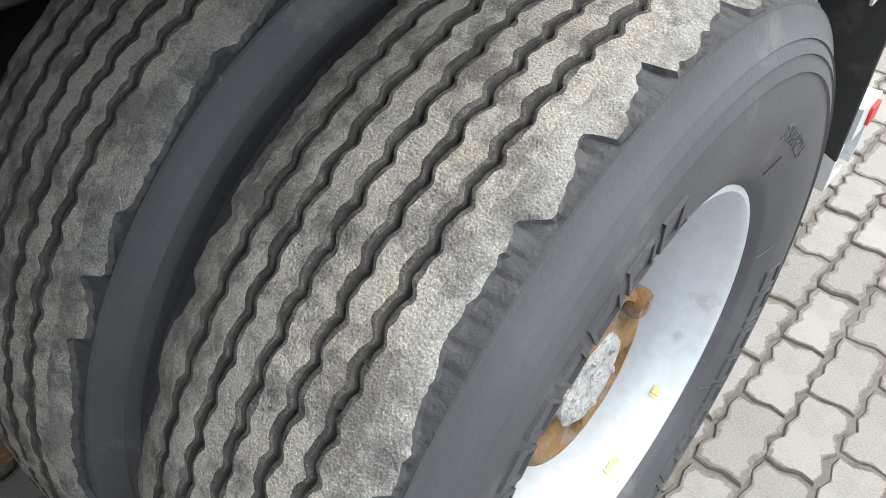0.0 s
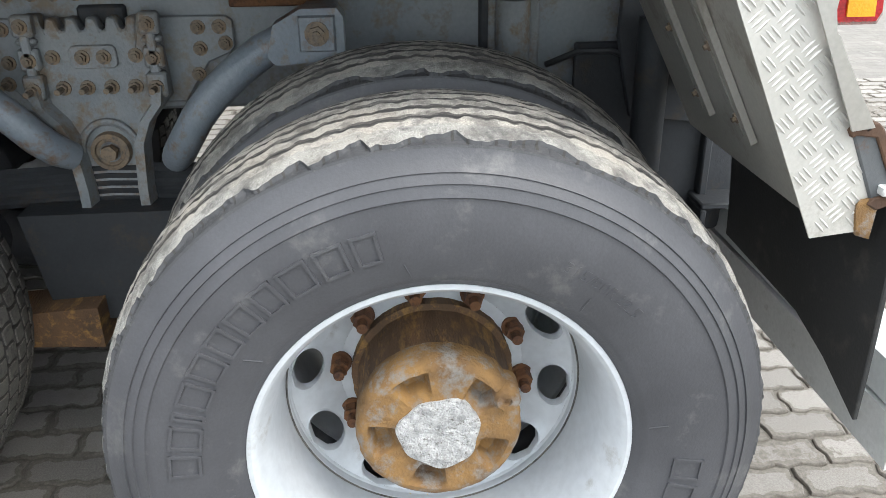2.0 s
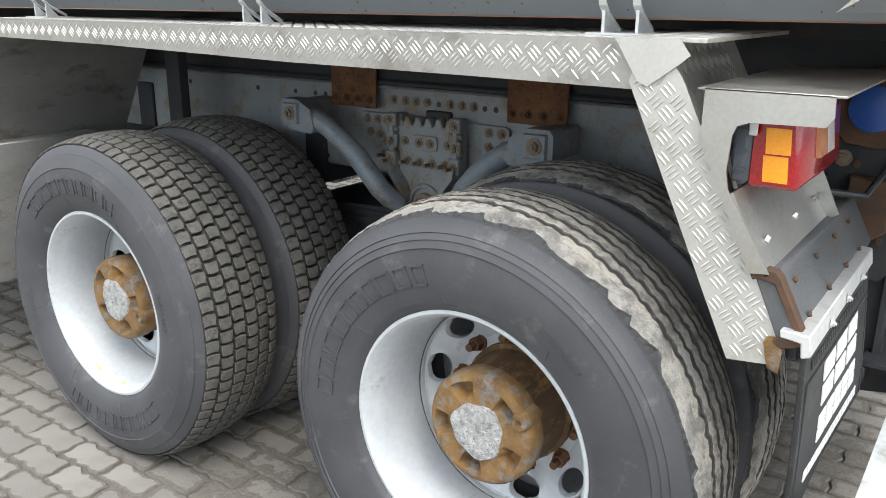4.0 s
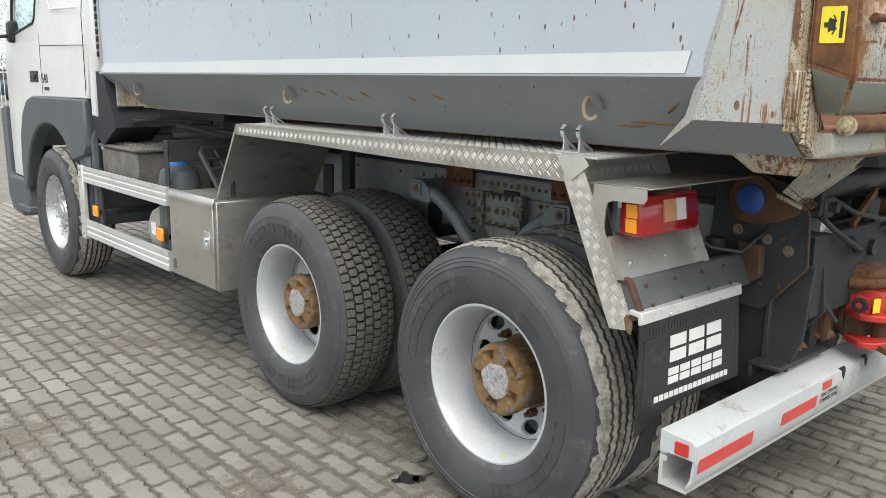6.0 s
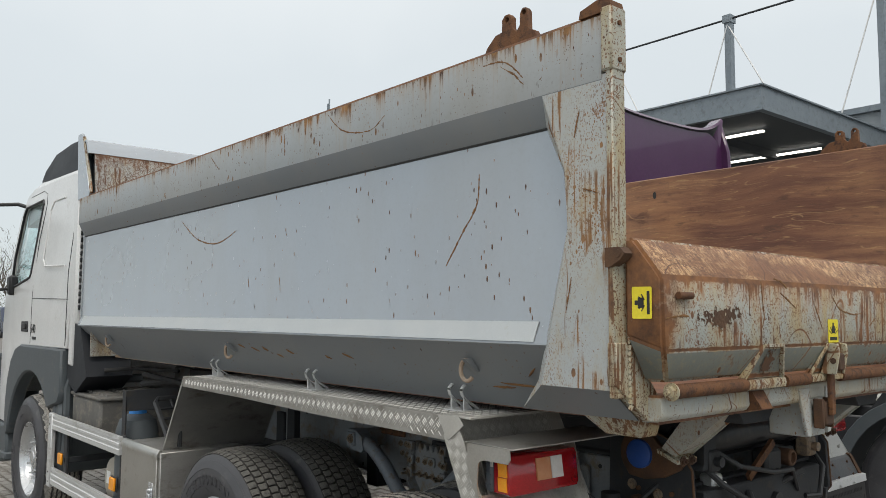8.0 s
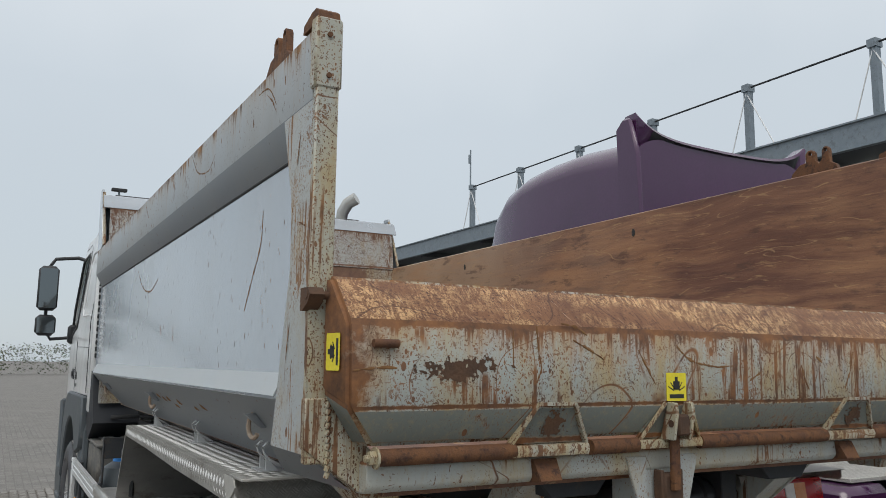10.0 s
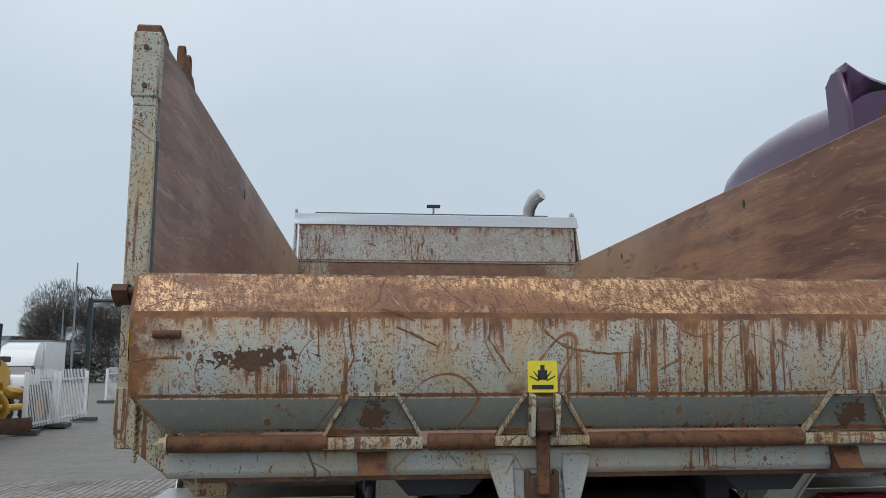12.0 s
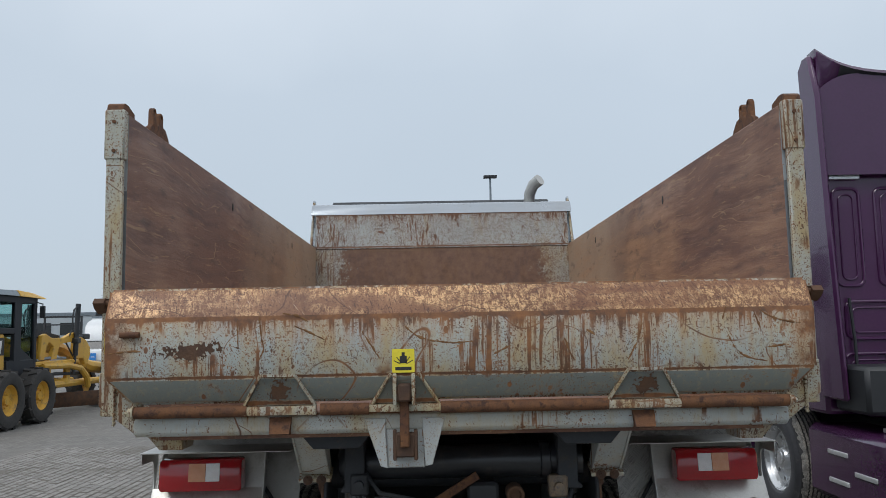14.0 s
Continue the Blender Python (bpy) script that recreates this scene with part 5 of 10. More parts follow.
def smear_bm(a, wide, x0, x1, r0, r1):
    """A brushed-on patch of sealer lying on the bowl of the wheel."""
    bm = B()
    rows = []
    for i in range(9):
        f = i / 8
        rag = 0.004 * noise.noise(Vector((i * 1.7, a * 9, 0)))
        rows.append([bm.verts.new(((x0 if k == 0 else x1) + rag, ((r0 if k == 0 else r1) - 0.0016) * math.sin(a + wide * (f - 0.5)), ((r0 if k == 0 else r1) - 0.0016) * math.cos(a + wide * (f - 0.5)))) for k in range(2)])
    for p, q in zip(rows, rows[1:]):
        bm.faces.new((p[0], p[1], q[1], q[0]))
    return bm


smears = [local_mesh("sealer_smear", smear_bm(radians(198), 0.11, -0.112, -0.104, 0.2690, 0.2645), M["yellow_sealer"]), local_mesh("sealer_smear", smear_bm(radians(226), 0.07, -0.110, -0.100, 0.2680, 0.2640), M["yellow_sealer"]),
          local_mesh("sealer_smear", smear_bm(radians(172), 0.24, 0.060, 0.070, 0.2490, 0.2480), M["yellow_sealer"])]


def child(name, mesh, parent, label=""):
    ob = new(name, mesh)
    ob.parent = parent
    return tagged(ob, label)


def wheel(x, y, z, tyre, spin=0.0, rear=True, outer=True, flip=False, label=""):
    w = child("wheel", rear_rim if rear else front_rim, truck, label)
    w.location = (x, y, z)
    w.rotation_euler = (spin, 0, math.pi if flip else 0)
    child("tyre", tyre, w)
    if tyre is block_tyre:
        tagged(child("tread_blocks", block_tread, w), kind="stuff")
    if outer:
        for mesh in mark_meshes if not flip else ():
            child(mesh.name.split(".")[0], mesh, w)
        child("hub", hub_mesh if rear else front_hub, w, "rust-crusted planetary hub" if rear else "silver hub cap")
        if rear:
            child("hub_plate", plate_mesh, w, "pitted bare metal centre plate")
            child("hub_boss", boss_mesh, w)
            child("rim_seam", seam_mesh, w, "thin dark ring round the step of the wheel bowl")
            for mesh in smears:
                child("sealer_smear", mesh, w)
        for mesh in (nut_meshes if rear else bright_nuts):
            child("wheel_nut", mesh, w)
    return w


HUB_Z = 0.500
WHEELS = [(-1.10, 0.0, rib_tyre, 0.0, True, True, "white steel wheel, rusty hub, badly chipped ribbed tyre"),
          (-0.748, 0.0, rib_tyre, 1.1, True, False, "inner twin wheel with a chipped ribbed tyre"),
          (-1.10, 1.375, block_tyre, 0.7, True, True, "white steel wheel with a blocky drive tyre"),
          (-0.748, 1.375, block_tyre, 0.2, True, False, "inner twin wheel with a blocky drive tyre"),
          (-1.10, 4.93, rib_tyre_far, 2.0, False, True, "silver front wheel with a ribbed tyre")]
for x, y, ty, spin, rear, outer, lab in WHEELS:
    near = wheel(x, y, HUB_Z, ty, spin, rear, outer, label=lab)
    if not outer:
        near.scale = (1.0, 1.018, 1.018)
    wheel(-x, y, HUB_Z, rib_tyre_far if ty is rib_tyre else ty, spin, rear, outer, flip=True, label=lab)
for y in (0.0, 1.375, 4.93):
    bm = B()
    tube(bm, [(-0.95, y, HUB_Z), (-0.35, y, HUB_Z), (-0.2, y, HUB_Z), (0.2, y, HUB_Z), (0.35, y, HUB_Z), (0.95, y, HUB_Z)], 0.1, 20, radii=[0.09, 0.09, 0.17, 0.17, 0.09, 0.09])
    part("axle", bm, M["black_steel"], truck)
    for s in (-1, 1):
        if y < 4:
            bm = B()
            lathe(bm, [(-0.965 * s, 0.10), (-0.965 * s, 0.19), (-0.82 * s, 0.19), (-0.82 * s, 0.08)], 40, centre=(0, y, HUB_Z))
            part("brake_drum", bm, M["rust_dark"], truck)

# ---- tipper body ----
Y_REAR, Y_FRONT = -1.02, 3.80
TOP = 2.545
PAINT, SHADED_PAINT, POST = M["body_paint"], M["body_paint_shaded"], M["post_paint"]


def side_wall(s):
    """One side of the load bed. s = -1: driver's side, 1: the other side."""
    bm = B()
    prof = [(1.195, 2.262), (1.195, 1.672), (1.222, 1.612), (1.222, 1.604), (1.045, 1.388), (1.040, 1.388), (1.040, 1.400), (1.185, 1.600), (1.185, 2.262)]
    t = bmesh.new()
    prism(t, [(s * a, b) for a, b in prof], "y", Y_REAR + 0.02, Y_FRONT, bev=0.0)
    for v in t.verts:
        if v.co.y > 3 and v.co.z < 1.6:
            v.co.y -= (1.605 - v.co.z) * 1.95
    bmesh.ops.recalc_face_normals(t, faces=t.faces)
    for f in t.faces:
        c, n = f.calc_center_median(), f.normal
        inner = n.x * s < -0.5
        # Down-facing slopes take the paint that has shade in its colour.
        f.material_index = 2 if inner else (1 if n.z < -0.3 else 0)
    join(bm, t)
    return part("side_wall", bm, [PAINT, SHADED_PAINT, M["load_rust"]], truck)


def top_rail(s):
    bm = B()
    prof = [(1.185, 2.262), (1.197, 2.262), (1.242, 2.350), (1.242, TOP - 0.012), (1.232, TOP), (1.190, TOP), (1.183, TOP - 0.006)]
    t = bmesh.new()
    prism(t, [(s * a, b) for a, b in prof], "y", Y_REAR + 0.02, Y_FRONT + 0.005)
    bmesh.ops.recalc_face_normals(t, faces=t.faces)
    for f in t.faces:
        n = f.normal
        # The slope under the rail gets the shade-toned paint, its top plain rust.
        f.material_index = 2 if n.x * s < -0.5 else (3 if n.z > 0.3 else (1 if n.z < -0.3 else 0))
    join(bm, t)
    return part("top_rail", bm, [M["rail_paint"], SHADED_PAINT, M["load_rust"], M["rust"]], truck, "grey steel rail rusted along its top edge")


def corner_post(s):
    bm = B()
    # outer gusset panel with its slanted front edge
    g = [(-0.775, 2.352), (-0.862, 2.117), (-0.872, 1.94), (-0.768, 1.490), (-1.02, 1.490), (-1.02, 2.365)]
    inn = [(-0.735, 2.30), (-0.822, 2.117), (-0.835, 1.94), (-0.716, 1.50)]
    out = [Vector((s * 1.241, y, z)) for y, z in g]
    back = [Vector((s * 1.196, y, z)) for y, z in inn]
    vo, vb = [bm.verts.new(p) for p in out], [bm.verts.new(p) for p in back]
    bm.faces.new(vo)
    for i in range(3):
        bm.faces.new((vo[i], vo[i + 1], vb[i + 1], vb[i]))
    # slanted foot under the gusset
    foot = [Vector((s * 1.15, -0.606, 1.402)), Vector((s * 1.12, -1.02, 1.402))]
    vf = [bm.verts.new(p) for p in foot]
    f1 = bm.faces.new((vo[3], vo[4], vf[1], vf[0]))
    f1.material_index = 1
    bm.faces.new((vb[3], vo[3], vf[0]))
    # rear stile
    box(bm, min(s * 1.247, s * 1.188), max(s * 1.247, s * 1.188), -1.040, -1.016, 1.47, 2.40, 0.004, 2)
    prism(bm, [(s * 1.2495, 1.62), (s * 1.2495, 1.505), (s * 1.115, 1.402), (s * 1.06, 1.402), (s * 1.06, 1.47), (s * 1.188, 1.62)], "y", -1.046, -1.014, 0.003, 2)
    # upper sleeve and its cap
    box(bm, min(s * 1.254, s * 1.182), max(s * 1.254, s * 1.182), -1.044, -1.005, 2.368, 2.552, 0.006, 2)
    hull(bm, [(s * x, y, z) for x in (1.247, 1.19) for y, z in ((-1.04, 2.55), (-1.035, 2.568), (-1.02, 2.578), (-0.99, 2.578), (-0.93, 2.562), (-0.925, 2.54), (-1.02, 2.54))], 3)
    for z in (2.40, 2.505):
        cyl(bm, (s * 1.218, -1.049, z), (s * 1.218, -1.043, z), 0.007, 10, mi=3)
    # weld seam down the stile
    for k in range(16):
        cyl(bm, (s * 1.196, -1.047, 1.44 + 0.016 * k), (s * 1.192, -1.050, 1.452 + 0.016 * k), 0.0065, 6, mi=2)
    # pin bracket that holds the gate
    hull(bm, [(s * x, y, z) for x in (1.262, 1.225) for y, z in ((-1.02, 1.875), (-1.07, 1.875), (-1.085, 1.858), (-1.07, 1.84), (-1.035, 1.822), (-1.02, 1.822))], 4)
    cyl(bm, (s * 1.264, -1.062, 1.858), (s * 1.20, -1.062, 1.858), 0.010, 14, mi=4)
    # pocket under the post
    hull(bm, [(s * x, y, z) for x, y, z in ((1.10, -1.0, 1.402), (1.10, -0.80, 1.402), (0.98, -1.0, 1.402), (0.98, -0.80, 1.402), (1.06, -0.98, 1.345), (1.06, -0.86, 1.345), (0.98, -0.98, 1.345), (0.98, -0.86, 1.345))], 2)
    return part("corner_post", bm, [POST, SHADED_PAINT, M["rim_rust"], M["rust"], M["rust_dark"]], truck, "grey corner post streaked with orange rust")


M["rail_paint"] = rusty_paint("rail_paint", (0.40, 0.44, 0.465), (0.43, 0.45, 0.455), streaks=0.66, specks=0.9, rough=0.42, drip=(10, 10, 2.2), patches=0.70, tint=(0.36, 0.19, 0.075), grime=0.12, edge=(2.552, 0.15, 0.23), scratch=0.5)


def lug(s):
    bm = B()
    pts = [(-0.50, 2.535), (-0.515, 2.565), (-0.555, 2.598), (-0.585, 2.602), (-0.585, 2.640), (-0.598, 2.654), (-0.618, 2.654), (-0.630, 2.640), (-0.632, 2.604), (-0.650, 2.588), (-0.664, 2.604), (-0.666, 2.642), (-0.676, 2.656), (-0.690, 2.656), (-0.700, 2.642), (-0.702, 2.585), (-0.73, 2.57), (-0.745, 2.535)]
    prism(bm, pts, "x", s * 1.200, s * 1.222, 0.002, holes=[round_pts(-0.608, 2.637, 0.009, 12), round_pts(-0.683, 2.640, 0.008, 12)])
    return part("lifting_lug", bm, M["rust"], truck)


def contour_tape(s):
    bm = B()
    hull(bm, [(s * x, y, z) for y in (-0.72, 3.74) for x, z in ((1.1965, 1.674), (1.1995, 1.674), (1.2225, 1.613), (1.2255, 1.613))])
    return part("contour_tape", bm, M["contour_tape"], truck, "pale reflective contour tape")


def panel_seam(s):
    bm = B()
    tube(bm, [(s * 1.1962, -0.80, 2.2585), (s * 1.1962, 3.78, 2.2585)], 0.0042, 6)
    return part("panel_seam", bm, M["black_ink"], truck)


for s in (-1, 1):
    panel_seam(s)
    contour_tape(s)
    side_wall(s), top_rail(s), corner_post(s), lug(s)

# floor and front board
bm = B()
box(bm, -1.045, 1.045, Y_REAR - 0.01, 3.5, 1.385, 1.402, 0.0)
part("load_floor", bm, M["load_rust"], truck)
bm = B()
prism(bm, [(3.58, 1.39), (3.62, 2.526), (3.632, 2.526), (3.592, 1.39)], "x", -1.19, 1.19, 0.0)
part("front_board", bm, M["board_low"], truck, "front board, mostly brown rust")
bm = B()
prism(bm, [(3.62, 2.542), (3.665, 2.862), (3.68, 2.862), (3.634, 2.542)], "x", -1.19, 1.19, 0.0)
box(bm, -1.19, 1.19, 3.612, 3.65, 2.528, 2.545, 0.004)
part("front_board_top", bm, M["board_rust"], truck, "worn paint over brown rust")
bm = B()
prism(bm, [(3.66, 2.858), (3.715, 2.958), (3.735, 2.968), (3.90, 2.968), (3.90, 2.955), (3.74, 2.955), (3.69, 2.858)], "x", -1.235, 1.235, 0.002)
part("board_flange", bm, M["body_paint"], truck)
for s in (-1, 1):
    bm = B()
    prism(bm, [(3.92, 3.03), (3.83, 3.03), (3.815, 3.01), (3.60, 2.56), (3.61, 2.53), (3.86, 2.53), (3.90, 2.80)], "x", s * 1.222, s * 1.240, 0.002)
    tube(bm, [(s * 1.226, 3.81, 3.0), (s * 1.224, 3.595, 2.56)], 0.012, 8, mi=1)
    part("board_wing", bm, [PAINT, M["rim_rust"]], truck)
bm = B()
prism(bm, [(3.80, 1.60), (3.80, 2.55), (3.90, 2.96), (3.92, 2.96), (3.83, 2.55), (3.83, 1.60)], "x", -1.2, 1.2, 0.0)
part("front_plate", bm, PAINT, truck)

# long scratches and scars in the paint, as raised rust lines
def scar(pts, r=0.0035, parent=truck, flat="x"):
    """A ragged rust-filled scratch lying on a flat face; flat: the axis square to that face."""
    bm = B()
    n = 16 * (len(pts) - 1)
    out, radii = [], []
    ax = "xyz".index(flat)
    for i in range(n + 1):
        f = i / n * (len(pts) - 1)
        k = min(int(f), len(pts) - 2)
        u = f - k
        p0, p1, p2, p3 = (Vector(pts[min(max(k + d, 0), len(pts) - 1)]) for d in (-1, 0, 1, 2))
        p = 0.5 * (2 * p1 + (p2 - p0) * u + (2 * p0 - 5 * p1 + 4 * p2 - p3) * u * u + (3 * p1 - p0 - 3 * p2 + p3) * u ** 3)
        q = p * 60
        p = p + Vector((0.0018 * noise.noise(q), 0.0018 * noise.noise(q + Vector((3, 1, 0))), 0.0018 * noise.noise(q + Vector((0, 5, 2)))))
        p[ax] = pts[0][ax]
        out.append(p)
        radii.append(r * max(0.18, 0.75 + 1.1 * noise.noise(q * 1.7)) * (0.35 + 0.65 * math.sin(math.pi * (0.06 + 0.88 * i / n))))
    tube(bm, out, r, 6, radii=radii)
    for v in bm.verts:
        v.co[ax] = pts[0][ax] + 0.18 * (v.co[ax] - pts[0][ax])
    return part("rust_scar", bm, M["scar_rust"], parent)


M["hook_steel"] = worn("hook_steel", (0.40, 0.33, 0.26), (0.24, 0.14, 0.08), 0.7, big=20, fine=120, bump=0.3)
XP, XB = -1.1955, -1.2425
for pts in ([(XP, -0.452, 2.16), (XP, -0.44, 2.06), (XP, -0.37, 1.97), (XP, -0.285, 1.862)],
            [(XP, 2.02, 2.215), (XP, 1.80, 2.10), (XP, 1.55, 2.06), (XP, 1.33, 2.11)],
            [(XP, 0.88, 1.86), (XP, 0.872, 1.79)], [(XP, 1.19, 1.87), (XP, 1.18, 1.82)]):
    scar(pts, 0.0048 if len(pts) > 2 else 0.0032)
for pts in ([(XB, 0.42, 2.52), (XB, 0.30, 2.43), (XB, 0.12, 2.40), (XB, 0.02, 2.44)], [(XB, -0.52, 2.50), (XB, -0.62, 2.49), (XB, -0.70, 2.42)],
            [(XB, 0.78, 2.50), (XB, 0.775, 2.40)], [(XB, 1.55, 2.51), (XB, 1.45, 2.43)], [(XB, -0.92, 2.28), (XB, -0.90, 2.20)], [(XB, -0.60, 2.48), (XB, -0.66, 2.44), (XB, -0.70, 2.40)],
            [(XB, -0.93, 2.05), (XB, -0.99, 2.03)], [(XB, -0.885, 1.80), (XB, -0.865, 1.70)]):
    scar(pts, 0.0034)

def fold(y, z):
    return (-1.045 - 0.177 * (z - 1.388) / 0.216 - 0.0015, y, z)


for y, z, dy, dz in ((-0.47, 1.47, -0.20, -0.004), (-0.42, 1.455, -0.11, 0.002), (-0.62, 1.50, -0.05, 0.03), (-0.66, 1.49, -0.06, -0.01), (1.32, 1.545, -0.05, -0.016), (1.20, 1.535, -0.06, -0.02), (1.08, 1.54, -0.04, -0.02), (0.98, 1.51, -0.05, -0.015), (0.86, 1.535, -0.05, -0.02), (0.55, 1.52, -0.04, -0.015), (0.40, 1.535, -0.06, -0.02)):
    a, b_ = Vector(fold(y, z)), Vector(fold(y + dy, z + dz))
    bm = B()
    tube(bm, [a.lerp(b_, k / 8) + Vector((0, 0, 0.003 * noise.noise(Vector((k * 1.3, y * 9, z))))) for k in range(9)], 0.004, 6, radii=[0.0045 * math.sin(math.pi * (0.08 + 0.84 * k / 8)) for k in range(9)])
    part("rust_scar", bm, M["scar_rust"], truck)

# rope hooks along the lower edge
for y in (-0.365, 1.43, 3.27):
    bm = B()
    tube(bm, [(-1.172 - 0.010 * math.sin(t), y - 0.004 + 0.021 * math.sin(t), 1.508 + 0.036 * math.cos(t)) for t in [radians(a) for a in range(-40, 236, 18)]], 0.0075, 8)
    hook = part("rope_hook", bm, M["hook_steel"], truck)
    bm = B()
    hull(bm, [(fold(y - 0.026 + dy, 1.526 + dz)[0] - off, y - 0.026 + dy, 1.526 + dz) for dy in (-0.010, 0.010) for dz in (-0.022, 0.022) for off in (0.0, 0.034 if dz > 0 else 0.018)])
    part("hook_lug", bm, M["body_paint_shaded"], hook)

for s in (-1, 1):
    for y, z in ((0.506, 2.439), (2.35, 2.43)):
        bm = B()
        prism(bm, round_pts(y, z, 0.013, 12, 1.7), "x", s * 1.1818, s * 1.1835)
        part("wall_hole", bm, M["black_ink"], truck)

# ---- tailgate ----
gate = truck
bm = B()
yb = -1.048
pts = {"top": (1.206, -1.072, 1.904), "c1": (1.194, -1.152, 1.796), "c2": (1.189, -1.152, 1.601), "bot": (1.110, -1.105, 1.512)}
L = {k: Vector((-x, y, z)) for k, (x, y, z) in pts.items()}
R = {k: Vector((x, y, z)) for k, (x, y, z) in pts.items()}
back = {"top": (1.212, yb, 1.904), "c1": (1.214, yb, 1.84), "c2": (1.214, yb, 1.64), "bot": (1.135, yb, 1.512)}
LB, RB = {k: Vector((-x, y, z)) for k, (x, y, z) in back.items()}, {k: Vector((x, y, z)) for k, (x, y, z) in back.items()}
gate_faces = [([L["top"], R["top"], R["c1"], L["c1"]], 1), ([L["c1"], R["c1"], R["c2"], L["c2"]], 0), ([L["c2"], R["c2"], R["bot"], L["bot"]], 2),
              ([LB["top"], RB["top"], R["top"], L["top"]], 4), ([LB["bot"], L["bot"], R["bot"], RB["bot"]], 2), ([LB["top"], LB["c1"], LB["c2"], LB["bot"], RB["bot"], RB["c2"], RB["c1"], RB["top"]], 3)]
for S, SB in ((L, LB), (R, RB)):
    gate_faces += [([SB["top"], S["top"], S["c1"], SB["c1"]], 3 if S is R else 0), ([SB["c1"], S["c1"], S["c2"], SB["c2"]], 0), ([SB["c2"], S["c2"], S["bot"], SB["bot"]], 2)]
cache = {}
for vs, mi in gate_faces:
    bm.faces.new([cache.setdefault(tuple(v), bm.verts.new(v)) if tuple(v) not in cache else cache[tuple(v)] for v in vs]).material_index = mi
bmesh.ops.delete(bm, geom=[v for v in bm.verts if not v.link_faces], context="VERTS")
edges = [e for e in bm.edges if len(e.link_faces) == 2]
bmesh.ops.recalc_face_normals(bm, faces=bm.faces)
bmesh.ops.bevel(bm, geom=edges, offset=0.009, segments=2, affect="EDGES")
tailgate = part("tailgate", bm, [M["gate_paint"], M["gate_top"], M["gate_paint_shaded"], M["load_rust"], M["rust"]], truck, "tailgate with rust streaks and a scraped copper-brown top")


def gate_piece(name, bm, mats, label=""):
    return part(name, bm, mats, tailgate, label)


bm = B()
cyl(bm, (-1.135, -1.163, 1.747), (-1.072, -1.163, 1.747), 0.010, 10)
gate_piece("grab_bar", bm, M["rust"])
# round hinge bar in lengths
for x0, x1, mm in ((-1.10, -0.722, "rust"), (-0.478, -0.315, "rust"), (-0.075, 0.49, "rust"), (0.735, 1.10, "rust")):
    bm = B()
    cyl(bm, (x0, -1.115, 1.487), (x1, -1.115, 1.487), 0.020, 18)
    gate_piece("hinge_bar", bm, M[mm])
for s in (-1, 1):
    bm = B()
    bolt(bm, (s * 1.10, -1.115, 1.487), (s, 0, 0), 0.017, 0.02)
    gate_piece("hinge_pin", bm, M["rim_rust"])
def stain_patch(bm, centre, right, up, wide, tall, seed, step_=0.0022, crisp=1.25):
    """A ragged blotch of crusted rust lying on a face."""
    c, u, v = Vector(centre), Vector(right).normalized(), Vector(up).normalized()
    out = u.cross(v)
    nu, nv = int(wide / step_), int(tall / step_)
    kept = {}
    for i in range(-nu, nu + 1):
        for j in range(-nv, nv + 1):
            d = math.hypot(i / nu, j / nv)
            p = Vector((i * step_ * 22, j * step_ * 22, seed))
            lump = 0.35 * noise.noise(p) + 0.55 * noise.noise(p * 3.1) + 0.55 * noise.noise(p * 7.3)
            if lump + 0.80 - crisp * d > 0:
                kept[i, j] = bm.verts.new(c + u * (i * step_) + v * (j * step_) + out * (0.0006 + 0.0012 * max(0.0, lump)))
    for i, j in list(kept):
        quad = [(i, j), (i + 1, j), (i + 1, j + 1), (i, j + 1)]
        if all(q in kept for q in quad):
            bm.faces.new([kept[q] for q in quad])
    bmesh.ops.delete(bm, geom=[v_ for v_ in bm.verts if not v_.link_faces], context="VERTS")
    return bm


SLOPE = Vector((0, 0.036, -0.101)).normalized()
